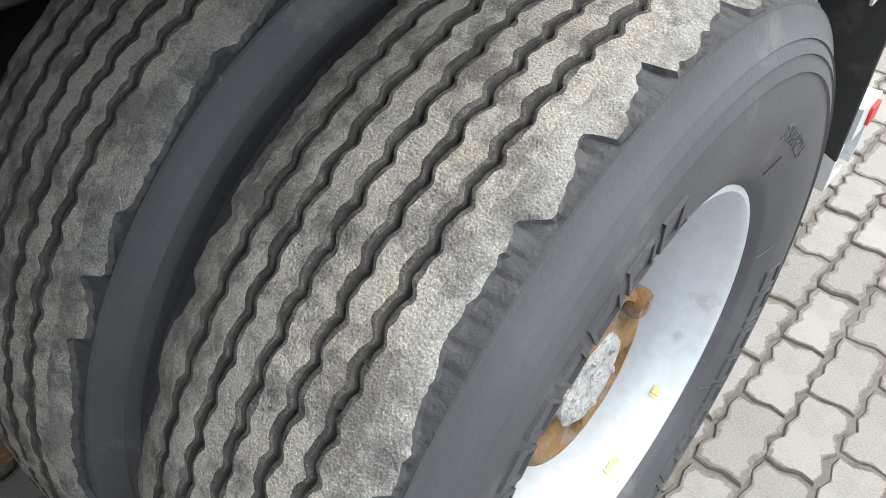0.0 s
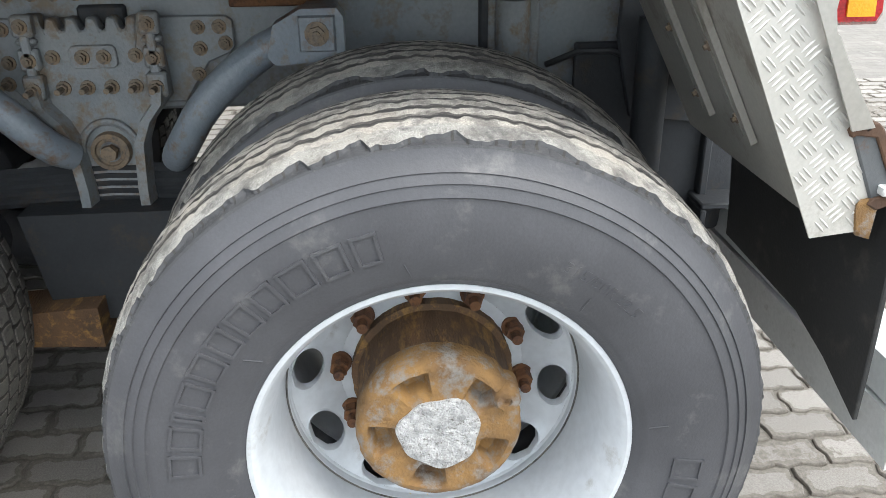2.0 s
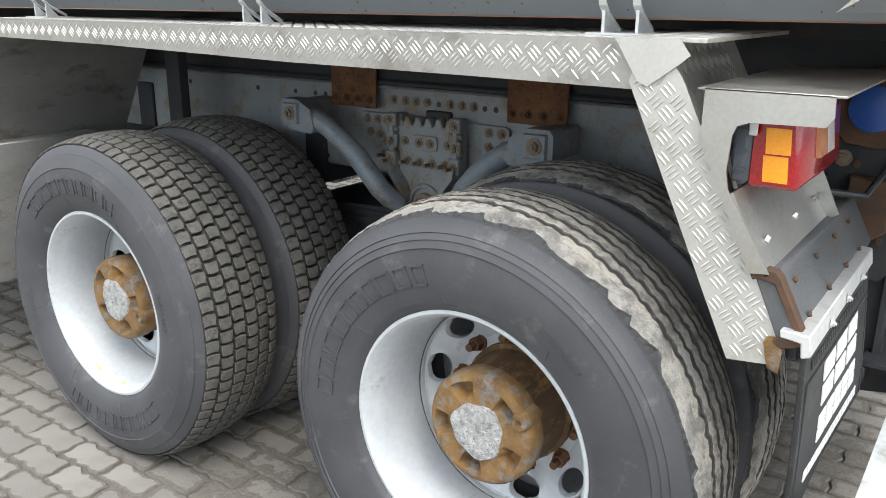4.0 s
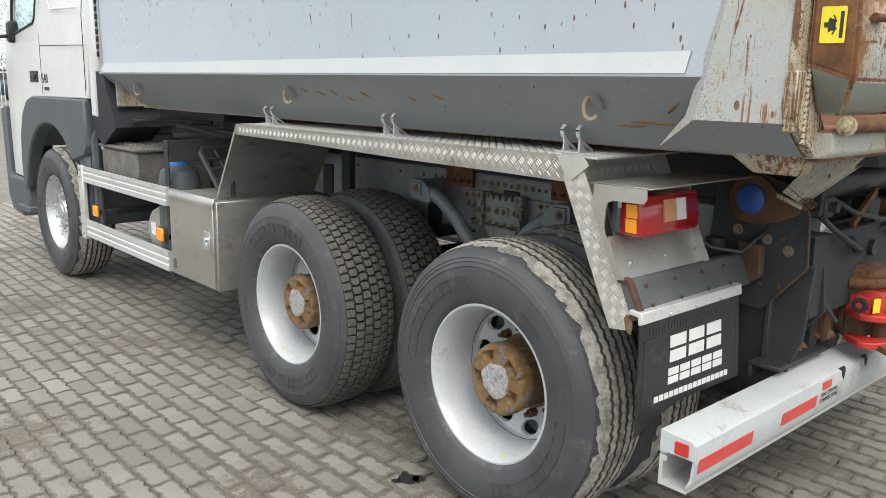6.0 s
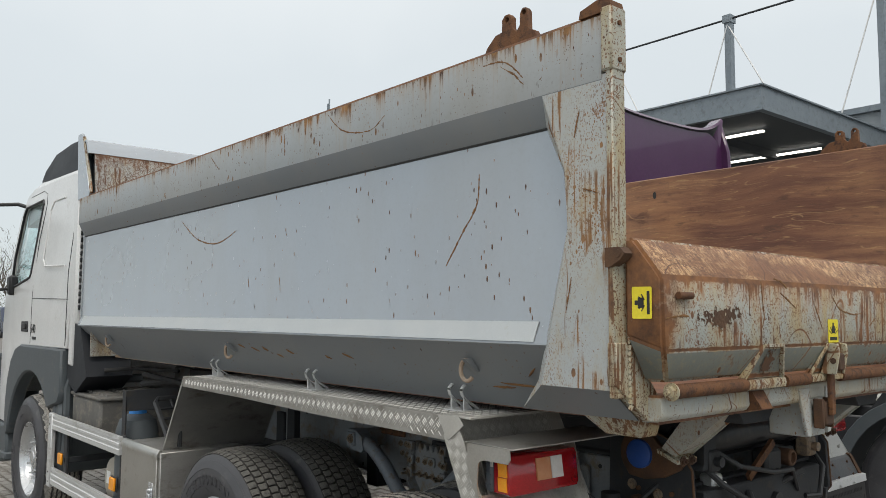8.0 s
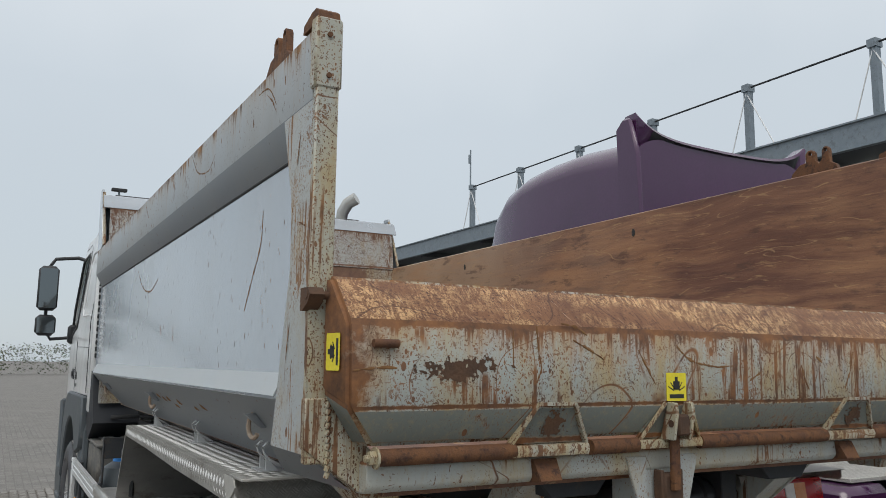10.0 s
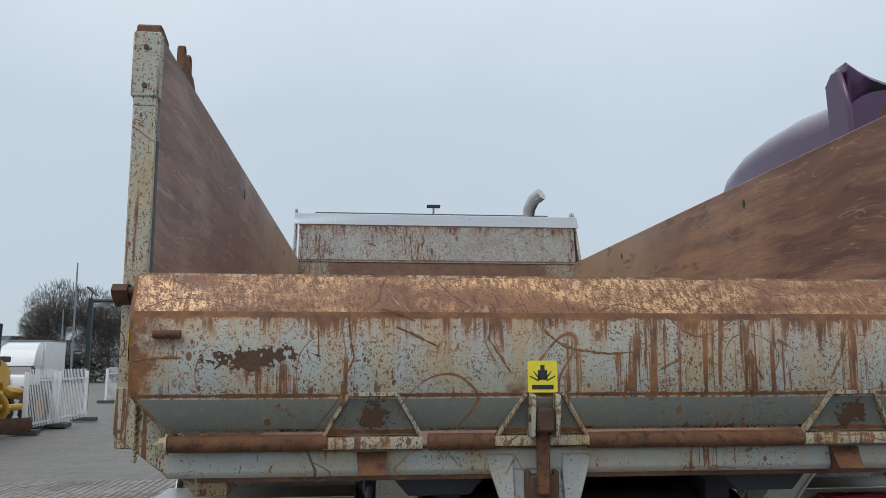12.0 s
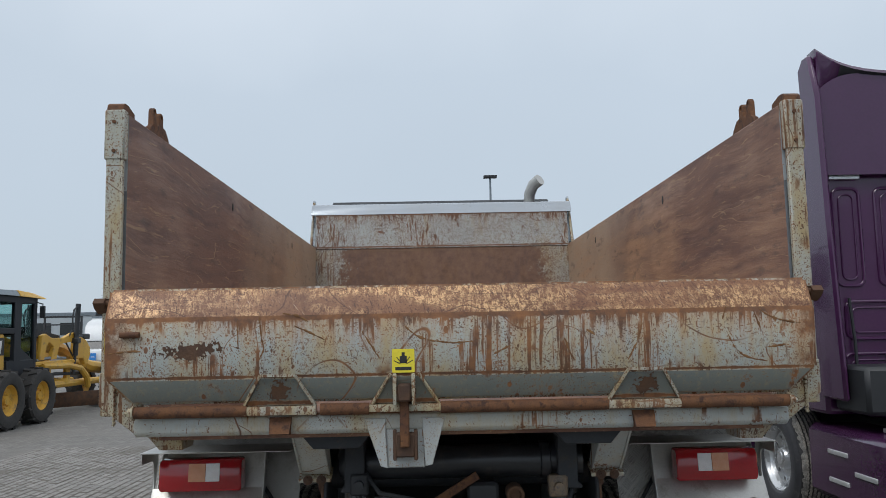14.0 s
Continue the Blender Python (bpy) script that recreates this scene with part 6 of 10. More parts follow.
for xc, sd in ((-0.615, 1), (0.612, 5)):
    bm = B()
    hull(bm, [(xc + w, y, z) for w0, y, z in ((0.052, -1.147, 1.598), (0.112, -1.113, 1.503), (0.052, -1.138, 1.598), (0.112, -1.104, 1.503)) for w in (-w0, w0)])
    gate_piece("hinge_bracket", bm, M["gate_paint_shaded"])
    for (xa, ya, za), (xb, yb_, zb) in (((-0.058, -1.154, 1.604), (0.058, -1.154, 1.604)), ((-0.058, -1.154, 1.604), (-0.121, -1.118, 1.500)), ((0.058, -1.154, 1.604), (0.121, -1.118, 1.500))):
        bm = B()
        d = Vector((xb - xa, 0, zb - za)).normalized()
        side = Vector((-d.z, 0, d.x)) * 0.0045
        hull(bm, [Vector((xc + x, y + dy, z)) + side * k for x, y, z in ((xa, ya, za), (xb, yb_, zb)) for dy in (-0.006, 0.016) for k in (-1, 1)])
        gate_piece("bracket_flange", bm, M["rim_rust"])
    bm = B()
    hull(bm, [(xc + w, y, z) for w in (-0.122, 0.122) for y, z in ((-1.129, 1.500), (-1.133, 1.486), (-1.129, 1.472), (-1.10, 1.470), (-1.10, 1.502))])
    gate_piece("hinge_sleeve", bm, M["rim_rust"])
    # rust worn into the middle of the bracket
    bm = B()
    stain_patch(bm, (xc + 0.006, -1.1325, 1.552), (1, 0, 0), -SLOPE, 0.062, 0.058, sd)
    gate_piece("rust_patch", bm, M["rust_dark"])
    bm = B()
    hull(bm, [(xc - 0.037, -1.10, 1.462), (xc + 0.037, -1.10, 1.462), (xc - 0.033, -1.13, 1.41), (xc + 0.033, -1.13, 1.41), (xc - 0.037, -1.06, 1.462), (xc + 0.037, -1.06, 1.462), (xc - 0.03, -1.07, 1.40), (xc + 0.03, -1.07, 1.40)])
    gate_piece("catch_tab", bm, M["rust"])
# centre latch: a framed seat, two cheeks, a block between them and a strap down to the hook
bm = B()
hull(bm, [(x, y, z) for x, y, z in ((-0.245, -1.147, 1.598), (-0.140, -1.147, 1.598), (-0.312, -1.113, 1.503), (-0.075, -1.113, 1.503), (-0.245, -1.138, 1.598), (-0.140, -1.138, 1.598), (-0.312, -1.104, 1.503), (-0.075, -1.104, 1.503))])
gate_piece("latch_seat", bm, M["gate_paint_shaded"])
for p, q in (((-0.240, -1.155, 1.602), (-0.306, -1.12, 1.500)), ((-0.146, -1.155, 1.602), (-0.080, -1.12, 1.500))):
    bm = B()
    tube(bm, [p, q], 0.006, 6)
    gate_piece("bracket_flange", bm, M["rim_rust"])
bm = B()
hull(bm, [(x, y, z) for x in (-0.316, -0.072) for y, z in ((-1.127, 1.500), (-1.130, 1.488), (-1.127, 1.476), (-1.10, 1.474), (-1.10, 1.502))])
gate_piece("hinge_sleeve", bm, M["rim_rust"])
for x in (-0.226, -0.164):
    bm = B()
    prism(bm, [(-1.120, 1.500), (-1.152, 1.604), (-1.182, 1.602), (-1.186, 1.575), (-1.172, 1.50)], "x", x - 0.006, x + 0.006, 0.002)
    gate_piece("latch_cheek", bm, M["rim_rust"])
bm = B()
box(bm, -0.218, -0.172, -1.180, -1.10, 1.512, 1.570, 0.006)
cyl(bm, (-0.234, -1.166, 1.545), (-0.156, -1.166, 1.545), 0.010, 12)
gate_piece("latch_block", bm, M["rust_dark"])
bm = B()
box(bm, -0.212, -0.180, -1.148, -1.132, 1.36, 1.52, 0.004)
gate_piece("latch_strap", bm, M["rust"])
# sill under the gate
bm = B()
prism(bm, [(-1.02, 1.398), (-1.075, 1.402), (-1.090, 1.418), (-1.090, 1.462), (-1.075, 1.474), (-1.02, 1.474)], "x", -1.112, 1.112, 0.004)
part("rear_sill", bm, M["sill_paint"], truck)
# latch carrier hanging from the sill
bm = B()
for pts in ([(-0.335, 1.452), (-0.262, 1.452), (-0.262, 1.40), (-0.255, 1.285), (-0.280, 1.292)], [(-0.060, 1.452), (-0.137, 1.452), (-0.137, 1.40), (-0.130, 1.29), (-0.105, 1.295)]):
    prism(bm, pts, "y", -1.095, -1.083, 0.002)
box(bm, -0.265, -0.13, -1.085, -0.95, 1.285, 1.44, 0.004)
part("latch_carrier", bm, POST, truck)
bm = B()
box(bm, -0.228, -0.162, -1.132, -1.092, 1.325, 1.405, 0.006)
for x in (-0.236, -0.166):
    box(bm, x, x + 0.012, -1.128, -1.094, 1.315, 1.415, 0.003)
part("latch_hook", bm, M["rust_dark"], truck)


def warning_label(name, parent, m, w=0.075, h=0.078):
    """A yellow crush warning sticker with a simple black pictogram; m places its middle."""
    bm = B()
    prism(bm, rounded(-w / 2, w / 2, -h / 2, h / 2, 0.004), "z", 0.0, 0.0012)
    bmesh.ops.transform(bm, matrix=m, verts=bm.verts)
    lab = part(name, bm, M["yellow_label"], parent, "yellow sticker with a black crush pictogram")
    bm = B()
    z0, z1 = 0.0013, 0.0019
    box(bm, -w * 0.36, w * 0.36, -h * 0.40, -h * 0.26, z0, z1, 0)
    box(bm, -w * 0.16, w * 0.16, -h * 0.10, h * 0.20, z0, z1, 0)
    box(bm, -w * 0.07, w * 0.07, h * 0.2, h * 0.36, z0, z1, 0)
    for a in (-62, -38, 38, 62):
        t = bmesh.new()
        box(t, -w * 0.018, w * 0.018, h * 0.14, h * 0.46, z0, z1, 0)
        join(bm, t, 0, Matrix.Translation((0, -h * 0.2, 0)) @ Matrix.Rotation(radians(a), 4, "Z"))
    bmesh.ops.transform(bm, matrix=m, verts=bm.verts)
    part("pictogram", bm, M["black_ink"], parent)
    return lab


def face_pose(p, right, up):
    right, up = Vector(right).normalized(), Vector(up).normalized()
    n = right.cross(up)
    m = Matrix((right, up, n)).transposed().to_4x4()
    m.translation = p
    return m


warning_label("warning_label", tailgate, face_pose((-0.197, -1.153, 1.645), (1, 0, 0), (0, 0, 1)))
warning_label("warning_label", tailgate, face_pose((-1.2062, -1.098, 1.727), (0, 0, 1), (-0.189, 0.982, 0)), 0.085, 0.056)
# long rust scars on the gate
for pts in (
        [(-0.677, -1.1528, 1.802), (-0.669, -1.1528, 1.731), (-0.662, -1.1528, 1.690), (-0.681, -1.1528, 1.653)],
        [(-0.560, -1.1528, 1.767), (-0.507, -1.1528, 1.744), (-0.457, -1.1528, 1.719)],
        [(-0.598, -1.1528, 1.809), (-0.551, -1.1528, 1.801), (-0.513, -1.1528, 1.782)],
        [(-0.193, -1.1528, 1.763), (-0.136, -1.1528, 1.720), (-0.033, -1.1528, 1.702), (0.043, -1.1528, 1.707)],
        [(0.896, -1.1528, 1.711), (0.921, -1.1528, 1.662), (0.966, -1.1528, 1.633), (1.022, -1.1528, 1.622)],
        [(1.004, -1.1528, 1.796), (1.060, -1.1528, 1.762), (1.145, -1.1528, 1.746)],
        [(0.894, -1.1528, 1.808), (0.879, -1.1528, 1.763)],
        [(0.344, -1.1528, 1.711), (0.363, -1.1528, 1.658), (0.378, -1.1528, 1.634)],
        [(0.099, -1.1528, 1.657), (0.129, -1.1528, 1.674), (0.165, -1.1528, 1.689)],
        [(-1.182, -1.1528, 1.686), (-1.125, -1.1528, 1.691), (-1.069, -1.1528, 1.692)],
        [(0.608, -1.1528, 1.755), (0.585, -1.1528, 1.690), (0.555, -1.1528, 1.634)],
        [(-0.334, -1.1528, 1.746), (-0.274, -1.1528, 1.652)],
        [(0.419, -1.1528, 1.738), (0.448, -1.1528, 1.719)],
        [(1.022, -1.1528, 1.667), (1.088, -1.1528, 1.675)],
        [(0.985, -1.1528, 1.788), (1.007, -1.1528, 1.732)],
        [(-0.749, -1.1528, 1.788), (-0.747, -1.1528, 1.704)],
):
    scar(pts, 0.0040, tailgate, "y")
bm = B()
stain_patch(bm, (-0.90, -1.1522, 1.69), (1, 0, 0), (0, 0, 1), 0.16, 0.042, 2, 0.0018, 1.25)
gate_piece("rust_patch", bm, M["rust_dark"], "crusted dark rust patch")

# ---- chassis, bogie and running gear ----
FR, BLK = M["frame_paint"], M["black_steel"]
for s in (-1, 1):
    bm = B()
    prism(bm, [(s * 0.365, 0.85), (s * 0.425, 0.85), (s * 0.425, 1.146), (s * 0.365, 1.146)], "y", -0.70, 5.9, 0.008)
    part("chassis_rail", bm, FR, truck)
    bm = B()
    prism(bm, [(s * 0.36, 1.150), (s * 0.450, 1.150), (s * 0.450, 1.163), (s * 0.435, 1.170), (s * 0.435, 1.36), (s * 0.36, 1.36)], "y", -0.80, 3.55, 0.004)
    part("tipper_subframe", bm, M["black_steel"], truck)
    # long bearers under the load floor
    bm = B()
    prism(bm, [(s * 0.36, 1.34), (s * 0.52, 1.34), (s * 0.56, 1.386), (s * 0.32, 1.386)], "y", -1.0, 3.45, 0.003)
    part("body_bearer", bm, M["black_steel"], truck)
for y in (-0.75, -0.2, 0.65, 1.2, 2.2, 3.1):
    bm = B()
    box(bm, -0.44, 0.44, y - 0.05, y + 0.05, 0.78, 1.08, 0.006)
    part("crossmember", bm, BLK, truck)
# bolted fish plates, rusty hanger plates and their bolts
for y0 in (0.898, 0.19):
    bm = B()
    box(bm, -0.462, -0.4505, y0 - 0.01, y0 + 0.19, 1.072, 1.30, 0.003)
    part("hanger_plate", bm, M["rust"], truck, "rusty brown hanger plate")
    bm = B()
    for k in range(4):
        bolt(bm, (-0.462, y0 + 0.015 + 0.052 * k, 1.100), (-1, 0, 0), 0.0095, 0.012)
        part("hanger_bolt", bm, M["rust_dark"], truck)
        bm = B()
    bm.free()
bm = B()
prism(bm, [(0.395, 1.053), (0.381, 1.043), (0.381, 0.985), (0.392, 0.974), (0.44, 0.955), (0.50, 0.87), (0.83, 0.87), (0.90, 0.945), (0.97, 1.0), (0.974, 1.045), (0.965, 1.058)], "x", -0.438, -0.4255, 0.003)
part("gusset_plate", bm, M["frame_paint"], truck)
YB = 0.667
# cast bogie bracket: scalloped top, bolted wings, two ribs that run together into the legs
bm = B()
top = [(YB - 0.135, 1.068), (YB - 0.098, 1.068), (YB - 0.094, 1.045)]
for k in range(5):
    yk = YB - 0.082 + 0.041 * k
    top += [(yk - 0.013, 1.060), (yk + 0.004, 1.062), (yk + 0.010, 1.036), (yk + 0.020, 1.034)]
top = top[:-1] + [(YB + 0.098, 1.045), (YB + 0.100, 1.068), (YB + 0.135, 1.068)]
prism(bm, top + [(YB + 0.142, 0.89), (YB + 0.090, 0.84), (YB + 0.068, 0.78), (YB + 0.085, 0.43), (YB - 0.085, 0.43), (YB - 0.068, 0.78), (YB - 0.090, 0.84), (YB - 0.142, 0.89)], "x", -0.478, -0.438, 0.004)
bracket = part("bogie_bracket", bm, M["cast_grey"], truck, "dirty cast grey bogie bracket with forked ribs")
for sgn in (-1, 1):
    bm = B()
    path = [(YB + sgn * 0.128, 0.925), (YB + sgn * 0.122, 0.885), (YB + sgn * 0.092, 0.848), (YB + sgn * 0.072, 0.80), (YB + sgn * 0.064, 0.70), (YB + sgn * 0.064, 0.58), (YB + sgn * 0.075, 0.43)]
    for (y0, z0), (y1, z1) in zip(path, path[1:]):
        hull(bm, [(x, y + d, z) for x, w in ((-0.478, 0.016), (-0.522, 0.010)) for y, z in ((y0, z0), (y1, z1)) for d in (-w, w)])
    part("bracket_rib", bm, M["cast_grey"], bracket)
    # a stepped column of bolt seats up each side
    yc = YB + sgn * 0.126
    for z0, z1, deep in ((1.028, 1.072, 0.506), (1.010, 1.024, 0.498), (0.958, 1.004, 0.500), (0.897, 0.950, 0.508)):
        bm = B()
        box(bm, -deep, -0.478, yc - 0.021, yc + 0.021, z0, z1, 0.005)
        part("bracket_boss", bm, M["cast_grey"], bracket)
    bm = B()
    box(bm, -0.503, -0.478, yc - 0.010, yc + 0.010, 0.89, 1.06, 0.004)
    part("bracket_column", bm, M["cast_grey"], bracket)
bm = B()
prism(bm, rounded(YB - 0.048, YB + 0.048, 0.958, 1.006, 0.012), "x", -0.487, -0.478, 0.002)
part("bracket_pad", bm, M["cast_grey"], bracket)
bm = B()
box(bm, -0.484, -0.478, YB - 0.036, YB + 0.036, 0.50, 0.53, 0.004)
part("bracket_pad", bm, M["cast_grey"], bracket)
# arched boss above the pin
bm = B()
tube(bm, [(-0.484, YB + 0.060 * math.cos(radians(a)), 0.777 + 0.066 * math.sin(radians(a))) for a in range(0, 181, 15)], 0.008, 8)
part("pin_arch", bm, M["cast_grey"], bracket)
bm = B()
lathe(bm, [(-0.478, 0.043), (-0.496, 0.041), (-0.498, 0.032), (-0.492, 0.030), (-0.492, 0.023)], 28, centre=(0, YB, 0.777))
cyl(bm, (-0.490, YB, 0.777), (-0.510, YB, 0.777), 0.018, 6)
part("bogie_pin", bm, M["frame_bolt"], truck)
# the bogie beam and its rusty arms low between the wheels
bm = B()
hull(bm, [(x, y, z) for x in (-0.56, -0.36) for y, z in ((YB - 0.20, 0.66), (YB + 0.20, 0.66), (YB + 0.16, 0.40), (YB - 0.16, 0.40))])
part("bogie_saddle", bm, BLK, truck)
for sgn in (-1, 1):
    bm = B()
    hull(bm, [(x, YB + sgn * y, z) for x in (-0.62, -0.50) for y, z in ((0.05, 0.46), (0.05, 0.36), (0.30, 0.435), (0.30, 0.385), (0.45, 0.44), (0.45, 0.38))])
    part("axle_arm", bm, M["rust_barrel"], truck, "rust-brown axle arm")
# (y, z, x of the seat): flange row, gusset wings, bracket rows and columns
spots = [(y, 1.103, -0.4255) for y in (0.52, 0.565, 0.61, 0.70, 0.745, 0.79, 0.84)]
spots += [(y, z, -0.4385) for y, z in ((0.41, 1.03), (0.455, 1.03), (0.40, 0.995), (0.455, 0.985), (0.465, 0.93), (0.90, 1.035), (0.945, 1.035), (0.86, 1.035), (0.89, 0.985), (0.93, 0.99), (0.86, 0.965), (0.87, 0.92))]
spots += [(YB - 0.075 + 0.050 * k, 0.917, -0.4785) for k in range(4)] + [(YB + d, 0.982, -0.4785) for d in (-0.085, 0.085)] + [(YB + d, 0.982, -0.4875) for d in (-0.022, 0.022)]
spots += [(YB + s * 0.126, z, x) for s in (-1, 1) for z, x in ((0.920, -0.5085), (0.980, -0.5005), (1.050, -0.5065))]
bm = B()
bolt(bm, (0, 0, 0), (-1, 0, 0), 0.0105, 0.010)
bolt_short = mesh_of("frame_bolt", bm, M["frame_bolt"])
bm = B()
bolt(bm, (0, 0, 0), (-1, 0, 0), 0.0105, 0.014)
cyl(bm, (-0.008, 0, 0), (-0.043, 0, 0), 0.0065, 8)
bolt_long = mesh_of("frame_bolt", bm, M["frame_bolt"])
for y, z, x in spots:
    ob = child("frame_bolt", bolt_long if z < 0.925 else bolt_short, truck)
    ob.location = (x, y, z)
for y in (0.655, 0.48, 0.44, 1.15, 1.20, -0.33, 1.30, 1.5, 1.9, 2.3):
    for z in (1.100, 0.88):
        bm = B()
        cyl(bm, (-0.425, y, z), (-0.4262, y, z), 0.009, 10)
        part("frame_hole", bm, M["black_ink"], truck)
# reaction rods: a flat forged eye, then a bent tube that dips behind the bracket
for sgn, yb, zb, bend in ((1, 1.121, 1.056, 1.0), (-1, 0.189, 1.042, 0.86)):
    bm = B()
    path = [(-0.585 + x, yb - sgn * o * bend, zb - d) for o, d, x in ((0.02, 0.002, 0), (0.075, 0.016, 0), (0.13, 0.038, 0), (0.19, 0.074, 0), (0.25, 0.118, 0), (0.30, 0.168, 0), (0.340, 0.220, 0.01), (0.365, 0.252, 0.03), (0.385, 0.275, 0.06))]
    tube(bm, path, 0.034, 18, radii=[0.028, 0.034, 0.034, 0.034, 0.034, 0.034, 0.034, 0.034, 0.030])
    hull(bm, [(x, yb + sgn * y, zb + z) for x in (-0.622, -0.555) for y, z in ((0.040, 0.046), (0.052, 0.030), (0.052, -0.040), (0.040, -0.052), (-0.040, -0.058), (-0.085, -0.062), (-0.100, -0.045), (-0.085, 0.016), (-0.030, 0.046))])
    rod = part("reaction_rod", bm, M["rod_paint"], truck, "bent blue-grey reaction rod")
    bm = B()
    hull(bm, [(x, yb + sgn * y, zb + z) for x, k in ((-0.622, 1.0), (-0.632, 0.9)) for y, z in ((0.036 * k, 0.034 * k), (0.036 * k, -0.036 * k), (-0.036 * k, -0.036 * k), (-0.036 * k, 0.034 * k))])
    part("rod_eye", bm, M["rod_paint"], rod)
    bm = B()
    bolt(bm, (-0.632, yb, zb), (-1, 0, 0), 0.016, 0.013)
    part("rod_bolt", bm, M["frame_bolt"], rod)
    bm = B()
    box(bm, -0.56, -0.4265, yb - 0.035, yb + 0.035, zb - 0.045, zb + 0.040, 0.006)
    part("rod_mount", bm, M["cast_grey"], truck)

# leaf springs and air tank behind the wheels
bm = B()
for k in range(5):
    z = 0.62 + 0.018 * k
    tube(bm, [(-0.47, -0.15 - 0.0 * k, z - 0.02), (-0.47, 0.3, z + 0.03), (-0.47, 0.685, z + 0.045), (-0.47, 1.07, z + 0.03), (-0.47, 1.5, z - 0.02)], 0.011, 6)
part("leaf_spring", bm, BLK, truck)
for y in (-0.28, 1.0):
    bm = B()
    cyl(bm, (-0.50, y, 0.60), (-0.68, y, 0.60), 0.085, 20)
    cyl(bm, (-0.56, y, 0.60), (-0.60, y, 0.60), 0.095, 20)
    part("brake_chamber", bm, BLK, truck)
bm = B()
tube(bm, [(-0.45, -0.30, 0.93), (-0.49, -0.36, 0.965), (-0.51, -0.43, 0.97), (-0.50, -0.50, 0.94), (-0.46, -0.56, 0.91)], 0.007, 8)
part("air_hose", bm, M["dark_plastic"], truck)
bm = B()
tube(bm, [(-0.52, 0.42, 0.80), (-0.56, 0.46, 0.70), (-0.6, 0.5, 0.64)], 0.006, 8)
part("air_hose", bm, M["dark_plastic"], truck)
bm = B()
cyl(bm, (-0.46, -0.222, 1.075), (-0.46, -0.222, 0.90), 0.038, 16)
cyl(bm, (-0.46, -0.222, 1.085), (-0.46, -0.222, 1.145), 0.026, 14)
box(bm, -0.442, -0.4255, -0.285, -0.165, 0.90, 1.10, 0.01)
part("frame_bracket", bm, M["cast_grey"], truck)

# ---- mudguards over the bogie ----
TP = M["tread_plate"]


def raised_bars(bm, origin, u, v, wide, tall, inside, cell=0.027, rise=0.0016):
    """Chequer-plate bars over a flat sheet: three to a cell, turned crosswise from cell to cell."""
    o, u, v = Vector(origin), Vector(u).normalized(), Vector(v).normalized()
    n = u.cross(v)
    reach = int((wide + tall) / cell) + 2
    for i in range(-reach, reach):
        for j in range(-reach, reach):
            ca, cb = (i + 0.5) * cell * 0.7071, (j + 0.5) * cell * 0.7071
            a, b_ = ca - cb + 0.01, ca + cb
            if not (0.012 < a < wide - 0.012 and 0.012 < b_ < tall - 0.012 and inside(a, b_)):
                continue
            along, across = ((0.7071, 0.7071), (-0.7071, 0.7071)) if (i + j) % 2 else ((-0.7071, 0.7071), (0.7071, 0.7071))
            for k in (-1, 0, 1):
                p, q = a + across[0] * k * 0.0082, b_ + across[1] * k * 0.0082
                if not (inside(p + along[0] * 0.015, q + along[1] * 0.015) and inside(p - along[0] * 0.015, q - along[1] * 0.015)):
                    continue
                base = []
                for l, w in ((-0.0120, 0.0), (-0.006, 0.0021), (0.006, 0.0021), (0.0120, 0.0), (0.006, -0.0021), (-0.006, -0.0021)):
                    base.append(bm.verts.new(o + u * (p + along[0] * l + across[0] * w) + v * (q + along[1] * l + across[1] * w)))
                top = [bm.verts.new(o + u * (p + along[0] * l) + v * (q + along[1] * l) + n * rise) for l in (-0.007, 0.007)]
                for f in ((0, 1, 0), (2, 3, 1), (3, 4, 1), (5, 0, 0)):
                    bm.faces.new((base[f[0]], base[f[1]], top[f[2]]))
                bm.faces.new((base[1], base[2], top[1], top[0]))
                bm.faces.new((base[4], base[5], top[0], top[1]))
    return bm


def inside_of(poly):
    def test(a, b_):
        hit = False
        for (x0, y0), (x1, y1) in zip(poly, poly[1:] + poly[:1]):
            if (y0 > b_) != (y1 > b_) and a < (x1 - x0) * (b_ - y0) / (y1 - y0) + x0:
                hit = not hit
        return hit
    return test


